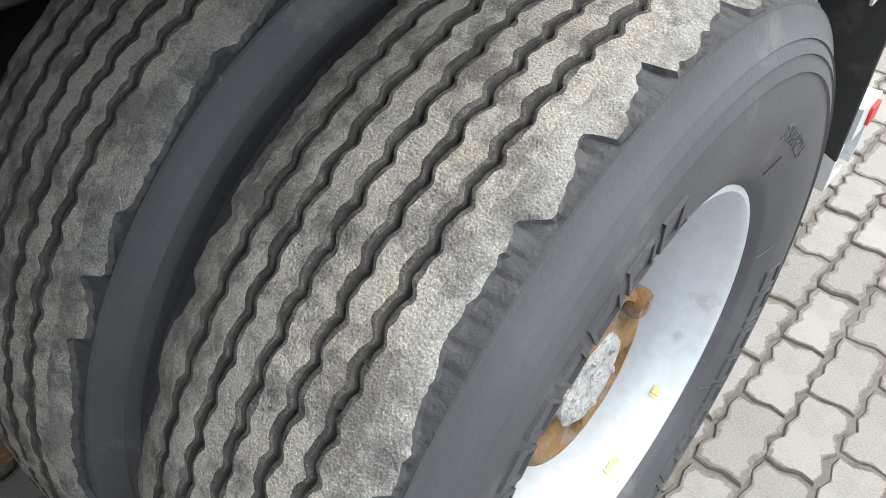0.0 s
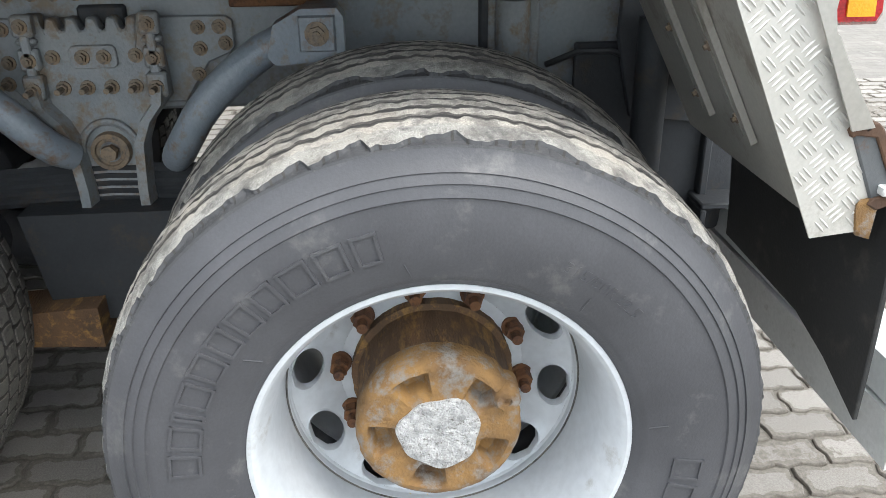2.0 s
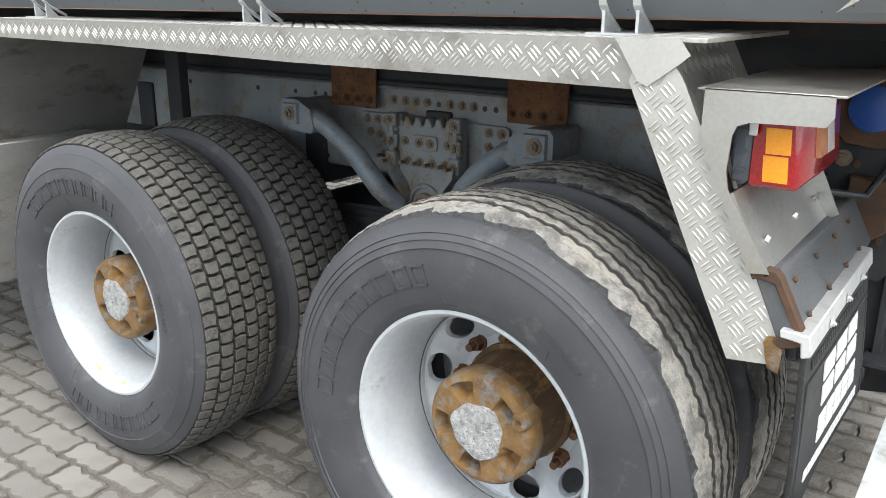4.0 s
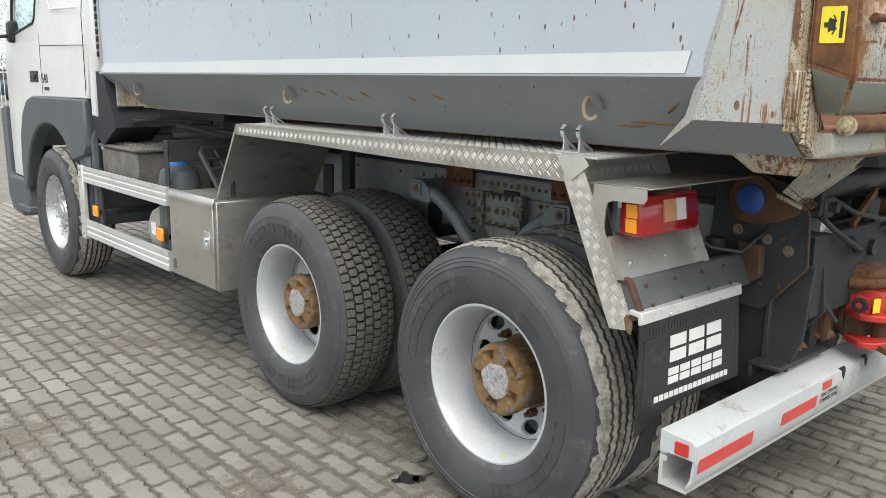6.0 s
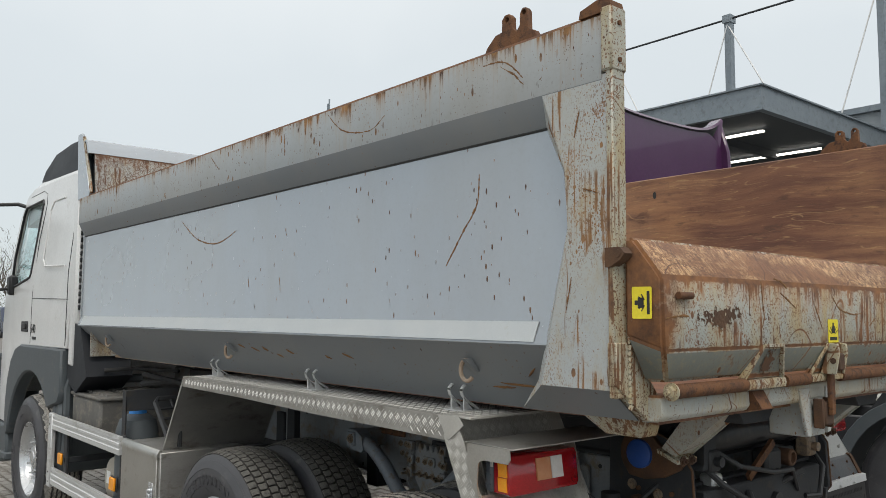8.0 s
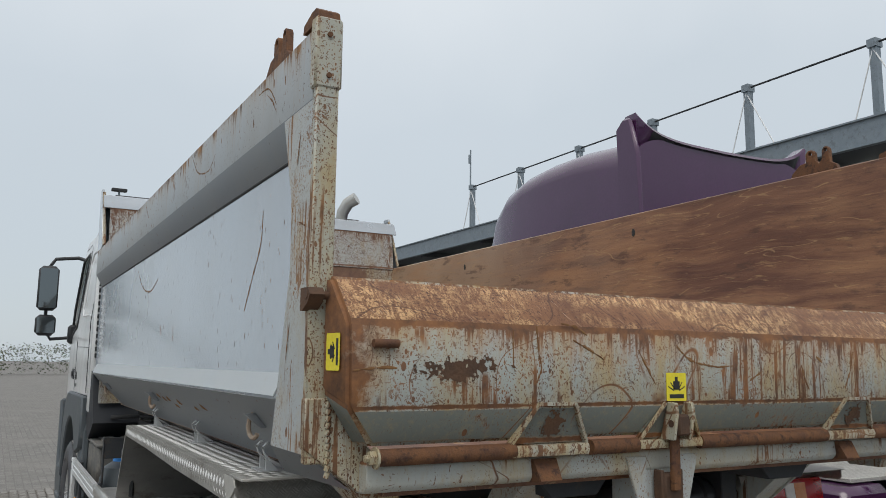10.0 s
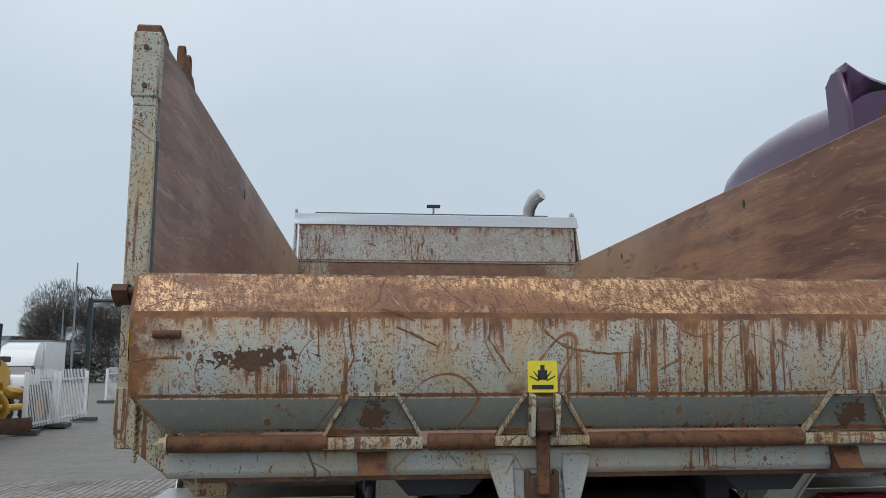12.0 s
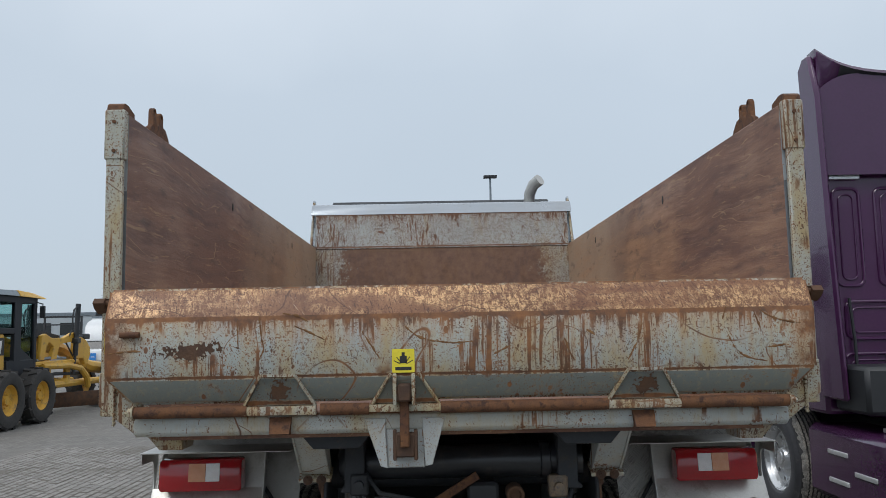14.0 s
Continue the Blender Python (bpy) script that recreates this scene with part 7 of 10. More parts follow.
def mudguard(s):
    TP = M["plate_alu"] if s < 0 else M["tread_plate"]
    x0 = 1.222
    bm = B()
    # top deck
    box(bm, min(s * 0.66, s * x0), max(s * 0.66, s * x0), -0.31, 1.845, 1.352, 1.357, 0.001)
    # outer skirt, long and low, sagging a little
    prism(bm, [(1.845, 1.357), (1.862, 1.302), (1.2, 1.297), (0.5, 1.283), (0.0, 1.28), (-0.33, 1.276), (-0.31, 1.357)], "x", s * x0, s * (x0 + 0.004), 0.0)
    deck = part("mudguard_top", bm, M["deck_alu"] if s < 0 else TP, truck, "worn aluminium chequer plate", uv=True)
    if s < 0:
        bm = B()
        raised_bars(bm, (-x0, -0.31, 1.3572), (1, 0, 0), (0, 1, 0), 0.50, 2.155, lambda a, b_: True)
        sag = [(1.835, 1.352), (1.85, 1.308), (1.2, 1.303), (0.5, 1.289), (0.0, 1.286), (-0.32, 1.282), (-0.30, 1.352)]
        raised_bars(bm, (-x0 - 0.0042, 1.862, 1.27), (0, -1, 0), (0, 0, 1), 2.2, 0.09, inside_of([(1.862 - y, z - 1.27) for y, z in sag]))
        tagged(part("tread_relief", bm, M["bar_bright"], deck, smooth=20), kind="stuff")
    bm = B()
    # slanted rear plate with its outer flange
    prism(bm, [(-0.304, 1.352), (-0.569, 0.845), (-0.574, 0.845), (-0.310, 1.352)], "x", s * 0.66, s * x0, 0.0)
    fl = [(-0.318, 1.29), (-0.528, 0.842), (-0.600, 0.850), (-0.612, 0.90), (-0.408, 1.30), (-0.375, 1.345), (-0.34, 1.352)]
    prism(bm, fl, "x", s * (x0 + 0.005), s * (x0 + 0.009), 0.0)
    # lapped corner piece at the top
    prism(bm, [(-0.29, 1.360), (-0.335, 1.290), (-0.352, 1.283), (-0.40, 1.318), (-0.42, 1.335), (-0.40, 1.360)], "x", s * (x0 + 0.010), s * (x0 + 0.014), 0.0)
    box(bm, min(s * 0.70, s * x0), max(s * 0.70, s * x0), -0.44, -0.30, 1.354, 1.362, 0.001)
    rear_plate = part("mudguard_rear", bm, TP, truck, "aluminium chequer plate with worn paint", uv=True)
    if s < 0:
        bm = B()
        raised_bars(bm, (-x0 - 0.0092, -0.30, 0.84), (0, -1, 0), (0, 0, 1), 0.35, 0.55, inside_of([(-0.30 - y, z - 0.84) for y, z in fl]))
        lean = Vector((0, -0.264, -0.507)).normalized()
        raised_bars(bm, (-x0, -0.5745, 0.845), (1, 0, 0), -lean, 0.50, 0.57, lambda a, b_: True)
        raised_bars(bm, (-x0, -0.44, 1.3622), (1, 0, 0), (0, 1, 0), 0.48, 0.14, lambda a, b_: True)
        tagged(part("tread_relief", bm, M["bar_alu"], rear_plate, smooth=20), kind="stuff")
    bm = B()
    prism(bm, [(-0.298, 1.348), (-0.563, 0.845), (-0.566, 0.845), (-0.302, 1.350)], "x", s * 0.665, s * (x0 - 0.002), 0.0)
    part("mudguard_lining", bm, M["sheet_beige"], truck, "plain grey sheet on the wheel side")
    bm = B()
    # plain steel front plate, leaning forward
    prism(bm, [(1.845, 1.352), (2.12, 0.91), (2.125, 0.915), (1.852, 1.355)], "x", s * 0.60, s * x0, 0.0)
    prism(bm, [(1.84, 1.352), (2.118, 0.905), (2.13, 0.915), (1.856, 1.357)], "x", s * x0, s * (x0 + 0.004), 0.0)
    part("mudguard_front", bm, M["steel_sheet"], truck, "plain grey steel plate")
    for y in (1.72,):
        bm = B()
        box(bm, min(s * 0.60, s * 0.64), max(s * 0.60, s * 0.64), y - 0.04, y + 0.04, 0.95, 1.35, 0.003)
        part("mudguard_stay", bm, M["black_steel"], truck)
    bm = B()
    box(bm, min(s * 0.5, s * 1.15), max(s * 0.5, s * 1.15), -0.30, -0.25, 1.30, 1.345, 0.003)
    part("deck_bearer", bm, M["dust_black"], truck)
    bm = B()
    box(bm, min(s * 0.5, s * 1.15), max(s * 0.5, s * 1.15), 0.68, 0.73, 1.30, 1.345, 0.003)
    part("deck_bearer", bm, M["dust_black"], truck)
    bm = B()
    box(bm, min(s * 0.5, s * 1.15), max(s * 0.5, s * 1.15), 1.62, 1.67, 1.30, 1.345, 0.003)
    part("deck_bearer", bm, M["dust_black"], truck)
    # stiffeners on the wheel side of the rear plate
    ux, uz = -0.4632, -0.8863
    for x in (0.86, 1.03):
        for d0 in (-0.021, 0.021):
            bm = B()
            hull(bm, [(s * (x + d), -0.298 + ux * k + 0.8863 * n, 1.348 + uz * k - 0.4632 * n) for d in (d0 - 0.009, d0 + 0.009) for k in (0.16, 0.47) for n in (0.0005, 0.012 if d0 > 0 else 0.007)])
            stiff = part("stiffener", bm, M["sheet_beige"], truck)
        for k in (0.19, 0.30, 0.43):
            bm = B()
            bolt(bm, (s * x, -0.298 + ux * k, 1.348 + uz * k), (0, 0.8863, -0.4632), 0.009, 0.012)
            part("stiffener_bolt", bm, M["frame_bolt"], stiff)
        bm = B()
        hull(bm, [(s * (x + d), -0.298 + ux * k + 0.8863 * n, 1.348 + uz * k - 0.4632 * n) for d in (-0.007, 0.007) for k in (0.20, 0.44) for n in (0.0003, 0.002)])
        part("stiffener_slot", bm, M["black_ink"], stiff)
    # forked brackets on the deck
    for y in (-0.235, 0.748, 1.74):
        bm = B()
        box(bm, min(s * 1.02, s * 1.12), max(s * 1.02, s * 1.12), y - 0.055, y + 0.055, 1.358, 1.362, 0.0)
        fork = part("fork_bracket", bm, M["aluminium"], truck)
        for dy in (-0.036, 0.030):
            bm = B()
            strip = [(1.035, 1.362), (1.088, 1.392), (1.106, 1.410), (1.112, 1.428), (1.102, 1.440), (1.086, 1.450)]
            for (a0, b0), (a1, b1) in zip(strip, strip[1:]):
                hull(bm, [(s * a, y + dy + w, b + h) for a, b in ((a0, b0), (a1, b1)) for w in (-0.0075, 0.0075) for h in (0, 0.006)])
            hull(bm, [(s * a, y + dy + w, b) for a, b in ((1.06, 1.362), (1.100, 1.362), (1.100, 1.402)) for w in (-0.003, 0.003)])
            part("fork_prong", bm, M["aluminium"], fork)


for s in (-1, 1):
    mudguard(s)
bm = B()
prism(bm, [(1.50, 1.225), (1.62, 1.225), (1.62, 1.255), (1.50, 1.255)], "x", -0.532, -0.530, 0)
prism(bm, [(0.55, 1.225), (0.66, 1.225), (0.66, 1.25), (0.55, 1.25)], "x", -0.532, -0.530, 0)
part("chassis_label", bm, M["yellow_label"], truck, "small yellow plate")


def flap_bow(x, z):
    d = (0.905 - z) / 0.48
    return -0.03 * d * (1 - (abs(x) - 0.67) / 0.57) - 0.008 * math.sin(3 * d)


M["lamp_shell"] = worn("lamp_shell", (0.075, 0.085, 0.10), (0.10, 0.112, 0.13), 0.45, big=20, fine=160, bump=0.1)
M["turn_lens"] = worn("turn_lens", (0.55, 0.22, 0.10), (0.62, 0.30, 0.16), 0.18, big=30, fine=300, bump=0.2)
# ---- tail lamps, their brackets and the mud flaps ----
def lamp_unit(s):
    def S(a, b_):
        return min(s * a, s * b_), max(s * a, s * b_)
    # hooded stainless bracket with a rounded cut-out for the lamp
    bm = B()
    box(bm, *S(1.245, 0.66), -0.655, -0.44, 1.285, 1.289, 0.001)
    out = [(-0.451, 1.288), (-0.640, 1.288), (-0.642, 1.256), (-0.632, 1.242), (-0.525, 1.240), (-0.506, 1.233), (-0.500, 1.216), (-0.497, 1.160), (-0.503, 1.132), (-0.581, 1.006), (-0.550, 1.002), (-0.462, 1.185), (-0.451, 1.215), (-0.451, 1.262)]
    prism(bm, out, "x", s * 1.245, s * 1.241, 0.0)
    prism(bm, [(-0.506, 1.125), (-0.575, 1.0), (-0.579, 1.003), (-0.510, 1.128)], "x", s * 1.240, s * 0.79, 0.0)
    prism(bm, [(-0.44, 1.285), (-0.50, 1.125), (-0.506, 1.127), (-0.446, 1.287)], "x", s * 1.20, s * 0.79, 0.0)
    prism(bm, [(-0.44, 1.285), (-0.50, 1.284), (-0.538, 1.14), (-0.600, 1.012), (-0.578, 0.999), (-0.506, 1.125)], "x", s * 0.792, s * 0.788, 0.0)
    for x in (1.18, 0.99, 0.82):
        bolt(bm, (s * x, -0.554, 1.045), (0, -0.87, -0.5), 0.009, 0.006)
    part("lamp_bracket", bm, M["stainless"], truck, "stained stainless lamp bracket")
    # the lamp itself
    bm = B()
    hull(bm, [(s * x, y, z) for x, d in ((1.192, 0.006), (1.184, 0.0), (0.876, 0.0), (0.868, 0.006)) for y, z in ((-0.520, 1.252 - d), (-0.520, 1.130 + d), (-0.578 + d, 1.250 - d), (-0.590 + d, 1.130 + d), (-0.586 + d, 1.240 - d), (-0.596 + d, 1.142 + d))])
    lamp = part("tail_lamp", bm, M["red_lens"], truck, "red tail lamp with amber and clear lenses")
    for z0, z1 in ((1.142, 1.184), (1.187, 1.228)):
        bm = B()
        hull(bm, [(s * x, y, z) for x in (1.195, 1.186) for y, z in ((-0.538, z1), (-0.576, z1), (-0.541, z0), (-0.579, z0))])
        part("amber_lens", bm, M["amber_lens"], lamp)
    for n, mat, x0, x1 in (("reverse_lens", "clear_lens", 1.006, 0.952), ("turn_lens", "turn_lens", 1.074, 1.008)):
        bm = B()
        hull(bm, [(s * x, y, z) for x in (x0, x1) for y, z in ((-0.582, 1.236), (-0.590, 1.236), (-0.590, 1.168), (-0.600, 1.168))])
        part(n, bm, M[mat], lamp)
    bm = B()
    box(bm, *S(1.203, 0.876), -0.519, -0.488, 1.134, 1.248, 0.008)
    for z in (1.16, 1.19, 1.222):
        box(bm, *S(1.206, 1.202), -0.516, -0.494, z - 0.002, z + 0.002, 0.0)
    part("lamp_back", bm, M["lamp_shell"], lamp, "ribbed dark lamp shell")
    bm = B()
    box(bm, *S(1.207, 1.203), -0.528, -0.514, 1.215, 1.238, 0.002)
    part("lamp_clip", bm, M["aluminium"], lamp)
    # rusty bumper bar and flap rail
    bm = B()
    prism(bm, [(-0.556, 1.000), (-0.566, 1.007), (-0.586, 1.005), (-0.594, 0.996), (-0.638, 0.912), (-0.636, 0.900), (-0.612, 0.892), (-0.602, 0.900)], "x", s * 1.235, s * 0.56, 0.003)
    part("lamp_bar", bm, M["bar_steel"], truck, "dark steel bar eaten by rust")
    bm = B()
    prism(bm, [(-0.550, 1.002), (-0.564, 1.013), (-0.590, 1.011), (-0.600, 1.0), (-0.646, 0.911), (-0.642, 0.894), (-0.612, 0.884), (-0.597, 0.894), (-0.606, 0.903), (-0.634, 0.907), (-0.590, 0.990), (-0.562, 0.994), (-0.556, 0.990)], "x", s * 1.240, s * 1.215, 0.002)
    part("bar_end", bm, M["rust_dark"], truck)
    for x in (1.16, 1.0, 0.84, 0.70):
        for z in (0.980, 0.925):
            bm = B()
            bolt(bm, (s * x, -0.594 - 0.524 * (0.996 - z), z), (0, -0.886, -0.464), 0.006, 0.005)
            part("bar_bolt", bm, M["rust_dark"], truck)
    bm = B()
    prism(bm, [(-0.575, 1.05), (-0.66, 1.04), (-0.665, 0.93), (-0.635, 0.905), (-0.57, 0.92)], "x", s * 0.517, s * 0.560, 0.004)
    part("bar_bracket", bm, M["rust_dark"], truck)
    # a lump of rust on the torn corner of the guard
    r2 = random.Random(31)
    bm = B()
    hull(bm, [(s * (1.231 + r2.uniform(-0.004, 0.006)), -0.598 + r2.uniform(-0.018, 0.014), 0.872 + r2.uniform(-0.034, 0.030)) for _ in range(26)])
    part("rust_crust", bm, M["rust_orange"], truck)
    bm = B()
    prism(bm, [(-0.61, 0.922), (-0.655, 0.920), (-0.660, 0.885), (-0.645, 0.880), (-0.642, 0.905), (-0.61, 0.908)], "x", s * 1.25, s * 0.66, 0.002)
    for x in (1.1, 0.95, 0.8):
        bolt(bm, (s * x, -0.66, 0.895), (0, -1, 0), 0.006, 0.006)
    part("flap_rail", bm, M["aluminium"], truck)
    bm = B()
    t = bmesh.new()
    box(t, *S(1.245, 0.672), -0.652, -0.643, 0.595, 0.905, 0.002)
    bmesh.ops.subdivide_edges(t, edges=t.edges, cuts=4, use_grid_fill=True)
    for v in t.verts:
        v.co.y += flap_bow(v.co.x, v.co.z)
        v.co.z -= 0.07 * max(0.0, (abs(v.co.x) - 1.06) / 0.185) * (0.905 - v.co.z) / 0.31
    join(bm, t)
    flap = part("mud_flap", bm, M["flap_rubber"], truck, "black rubber mud flap with white printing")

    def bow(x, z):
        return -0.6535 + flap_bow(x, z) - 0.001

    def bars(bmx, rows):
        for x0, x1, z0, z1 in rows:
            vs = [bmx.verts.new((s * xx, bow(xx, zz), zz)) for xx, zz in ((x0, z0), (x1, z0), (x1, z1), (x0, z1))]
            bmx.faces.new(vs)
            vs2 = [bmx.verts.new((s * xx, bow(xx, zz) + 0.002, zz)) for xx, zz in ((x0, z0), (x1, z0), (x1, z1), (x0, z1))]
            for i in range(4):
                bmx.faces.new((vs[i], vs[(i + 1) % 4], vs2[(i + 1) % 4], vs2[i]))
    bm = B()
    rows = []
    for k in range(3):
        a = 1.09 - 0.105 * k
        rows += [(a, a - 0.088, 0.735, 0.772), (a, a - 0.088, 0.782, 0.820)]
    for k in range(5):
        a = 1.095 - 0.064 * k
        rows += [(a, a - 0.054, 0.664, 0.687), (a, a - 0.054, 0.692, 0.715)]
    rows += [(1.165 - 0.0265 * k, 1.165 - 0.0265 * k - 0.021, 0.619, 0.638) for k in range(16)]
    bars(bm, rows)
    part("flap_print", bm, M["white_mark"], flap)
    bm = B()
    bars(bm, [(1.20 - 0.0165 * k, 1.193 - 0.0165 * k, 0.845, 0.862) for k in range(29)])
    bars(bm, [(1.225, 0.69, 0.822, 0.826), (1.225, 1.221, 0.605, 0.822), (0.694, 0.69, 0.605, 0.822)])
    part("flap_ribs", bm, M["dust_black"], flap)


for s in (-1, 1):
    lamp_unit(s)

# ---- rear underrun beam ----
bm = B()
prism(bm, [(-0.742, 0.584), (-0.845, 0.576), (-0.858, 0.566), (-0.862, 0.53), (-0.855, 0.455), (-0.838, 0.425), (-0.831, 0.427), (-0.845, 0.46), (-0.851, 0.53), (-0.844, 0.558), (-0.754, 0.572), (-0.754, 0.525), (-0.766, 0.525), (-0.766, 0.512), (-0.742, 0.512)], "x", -1.236, 1.236, 0.0)
beam = part("underrun_beam", bm, M["white_beam"], truck, "scuffed white aluminium underrun beam")
bm = B()
prism(bm, [(-0.738, 0.503), (-0.762, 0.503), (-0.762, 0.485), (-0.750, 0.485), (-0.750, 0.418), (-0.832, 0.418), (-0.832, 0.406), (-0.738, 0.406)], "x", -1.23, 1.23, 0.0)
part("beam_channel", bm, M["aluminium"], beam)
for x0, x1 in ((-1.22, -0.90), (-0.70, -0.44), (0.30, 0.6), (0.90, 1.22)):
    bm = B()
    hull(bm, [(x, y, z) for x in (x0, x1) for y, z in ((-0.8635, 0.522), (-0.8595, 0.478), (-0.8605, 0.522), (-0.8565, 0.478))])
    part("reflector_tape", bm, M["red_tape"], beam)
bm = B()
prism(bm, [(-0.40, 0.528), (-0.33, 0.528), (-0.33, 0.556), (-0.40, 0.556)], "y", -0.8635, -0.8605, 0.0)
part("maker_badge", bm, M["red_tape"], beam, "small red maker's badge, unlettered")
t = letter_mesh("ONE STRONG", 0.022, 0.0004)
bm = B()
join(bm, t, 0, face_pose((-0.41, -0.8630, 0.505), (1, 0, 0), (0, 0, 1)))
join(bm, letter_mesh("CONNECTION", 0.022, 0.0004), 0, face_pose((-0.41, -0.8610, 0.481), (1, 0, 0), (0, 0.1, 1)))
part("beam_writing", bm, M["black_ink"], beam)
for x, z, r in ((-0.225, 0.569, 0.026), (-0.02, 0.571, 0.020)):
    bm = B()
    hull(bm, [(x + r * math.cos(a) * (1 + 0.3 * math.sin(3 * a)), -0.850 + 0.5 * r * math.sin(a), z + 0.004) for a in [math.tau * k / 12 for k in range(12)]] + [(x, -0.8645, z - 0.04), (x + 0.01, -0.8645, z - 0.01)])
    part("torn_hole", bm, M["black_ink"], beam, "torn dent in the beam")
for s in (-1, 1):
    bm = B()
    prism(bm, [(-0.36, 0.98), (-0.82, 0.98), (-0.80, 0.70), (-0.76, 0.60), (-0.74, 0.52), (-0.62, 0.50), (-0.36, 0.62)], "x", s * 0.47, s * 0.455, 0.004)
    part("beam_bracket", bm, BLK, truck)
bm = B()
box(bm, -0.56, -0.18, -0.775, -0.655, 0.606, 0.622, 0.004)
box(bm, -0.56, -0.18, -0.670, -0.655, 0.56, 0.606, 0.003)
for x in (-0.32, -0.27):
    bolt(bm, (x, -0.72, 0.628), (0, 0, 1), 0.012, 0.012, mi=1)
part("step_plate", bm, [M["black_steel"], M["rust_orange"]], truck)

M["tube_black"] = worn("tube_black", (0.016, 0.017, 0.020), (0.028, 0.030, 0.033), 0.34, big=5, fine=120, bump=0.08, dirt=(0.05, 0.045, 0.04), dirt_from=0.6)
# ---- rear of the frame: pivot brackets, end plate, coupling ----
for s in (-1, 1):
    bm = B()
    prism(bm, [(-0.45, 1.26), (-0.62, 1.285), (-0.74, 1.25), (-0.80, 1.16), (-0.81, 0.98), (-0.70, 0.85), (-0.66, 0.80), (-0.48, 0.82), (-0.44, 1.0)], "x", s * 0.50, s * 0.515, 0.004)
    part("pivot_bracket", bm, BLK, truck)
    bm = B()
    prism(bm, [(-0.60 + 0.088 * math.cos(radians(a)), 1.195 + 0.088 * math.sin(radians(a))) for a in range(-30, 151, 15)] + [(-0.745, 1.205), (-0.775, 1.190), (-0.765, 1.160), (-0.70, 1.125), (-0.62, 1.108), (-0.55, 1.115)], "x", s * 0.515, s * 0.536, 0.003)
    part("pivot_housing", bm, M["rust_dark"], truck, "rust-edged pivot casting")
    for k in range(6):
        bm = B()
        bolt(bm, (s * 0.516, -0.72 + 0.07 * (k % 3), 0.90 + 0.17 * (k // 3)), (s, 0, 0), 0.009, 0.010, washer=False)
        part("pivot_bolt", bm, M["rust_dark"], truck)
    bm = B()
    lathe(bm, [(s * 0.536, 0.052), (s * 0.548, 0.051), (s * 0.552, 0.044), (s * 0.553, 0.0)], 28, centre=(0, -0.600, 1.197))
    part("pivot_cap", bm, M["blue_cap"], truck, "blue plastic cap")
    # the body's foot: a folded grey strut that leans back up to the sill
    bm = B()
    for x0, x1 in ((0.49, 0.498), (0.592, 0.600)):
        prism(bm, [(-0.735, 1.24), (-0.79, 1.215), (-1.00, 1.395), (-0.86, 1.395)], "x", s * x0, s * x1, 0.001)
    hull(bm, [(s * x, y, z) for x in (0.498, 0.592) for y, z in ((-0.775, 1.225), (-0.783, 1.219), (-0.988, 1.393), (-0.980, 1.397))])
    foot = part("tipper_foot", bm, M["sill_paint"], truck, "grey folded foot of the load body")
    bm = B()
    hull(bm, [(s * x, y, z) for x in (0.485, 0.605) for y, z in ((-0.72, 1.235), (-0.80, 1.205), (-0.80, 1.192), (-0.72, 1.222))])
    part("foot_pad", bm, M["rim_rust"], foot)
    for x in (0.52, 0.57):
        bm = B()
        bolt(bm, (s * x, -0.80, 1.200), (0, -1, 0), 0.012, 0.012)
        part("foot_bolt", bm, M["rust_dark"], foot)
bm = B()
cyl(bm, (-0.52, -0.61, 1.19), (0.52, -0.61, 1.19), 0.055, 20)
part("pivot_tube", bm, BLK, truck)
bm = B()
lathe(bm, [(-0.46, 0.05), (-0.44, 0.062), (0.30, 0.062), (0.305, 0.072), (0.335, 0.072), (0.34, 0.062), (0.46, 0.062)], 28, centre=(0, -0.715, 1.245))
part("cross_tube", bm, M["tube_black"], truck, "glossy black cross tube")
bm = B()
box(bm, -0.50, 0.50, -0.700, -0.685, 0.86, 1.085, 0.004)
box(bm, -0.50, 0.50, -0.730, -0.685, 1.078, 1.092, 0.004)
box(bm, -0.50, 0.50, -0.690, -0.670, 0.60, 0.84, 0.004)
for x in (-0.38, -0.30, 0.12, 0.30):
    for z in (0.90, 1.04):
        bolt(bm, (x, -0.700, z), (0, -1, 0), 0.013, 0.012, mi=1)
part("end_plate", bm, [M["black_steel"], M["rust_dark"]], truck)
for x in (-0.20, 0.20):
    bm = B()
    prism(bm, [(-0.700, 0.98), (-0.730, 1.02), (-0.730, 0.62), (-0.700, 0.60)], "x", x - 0.03, x + 0.03, 0.004)
    for z in (0.66, 0.74, 0.84, 0.92):
        bolt(bm, (x, -0.730, z), (0, -1, 0), 0.012, 0.012, mi=1)
    part("end_rib", bm, [BLK, M["rust_dark"]], truck)
# trailer coupling: rusty mount, red body under a grimy head, a red jaw and a worn guide tongue
bm = B()
box(bm, -0.13, 0.13, -0.745, -0.700, 0.62, 0.80, 0.012)
cyl(bm, (0, -0.745, 0.715), (0, -0.80, 0.715), 0.072, 28)
cyl(bm, (0, -0.770, 0.715), (0, -0.785, 0.715), 0.088, 28)
coupling = part("coupling", bm, M["rust_dark"], truck, "dirty red trailer coupling on a rusty mount")
for x in (-0.10, 0.10):
    for z in (0.65, 0.77):
        bm = B()
        bolt(bm, (x, -0.745, z), (0, -1, 0), 0.014, 0.014)
        part("mount_bolt", bm, M["frame_bolt"], coupling)
bm = B()
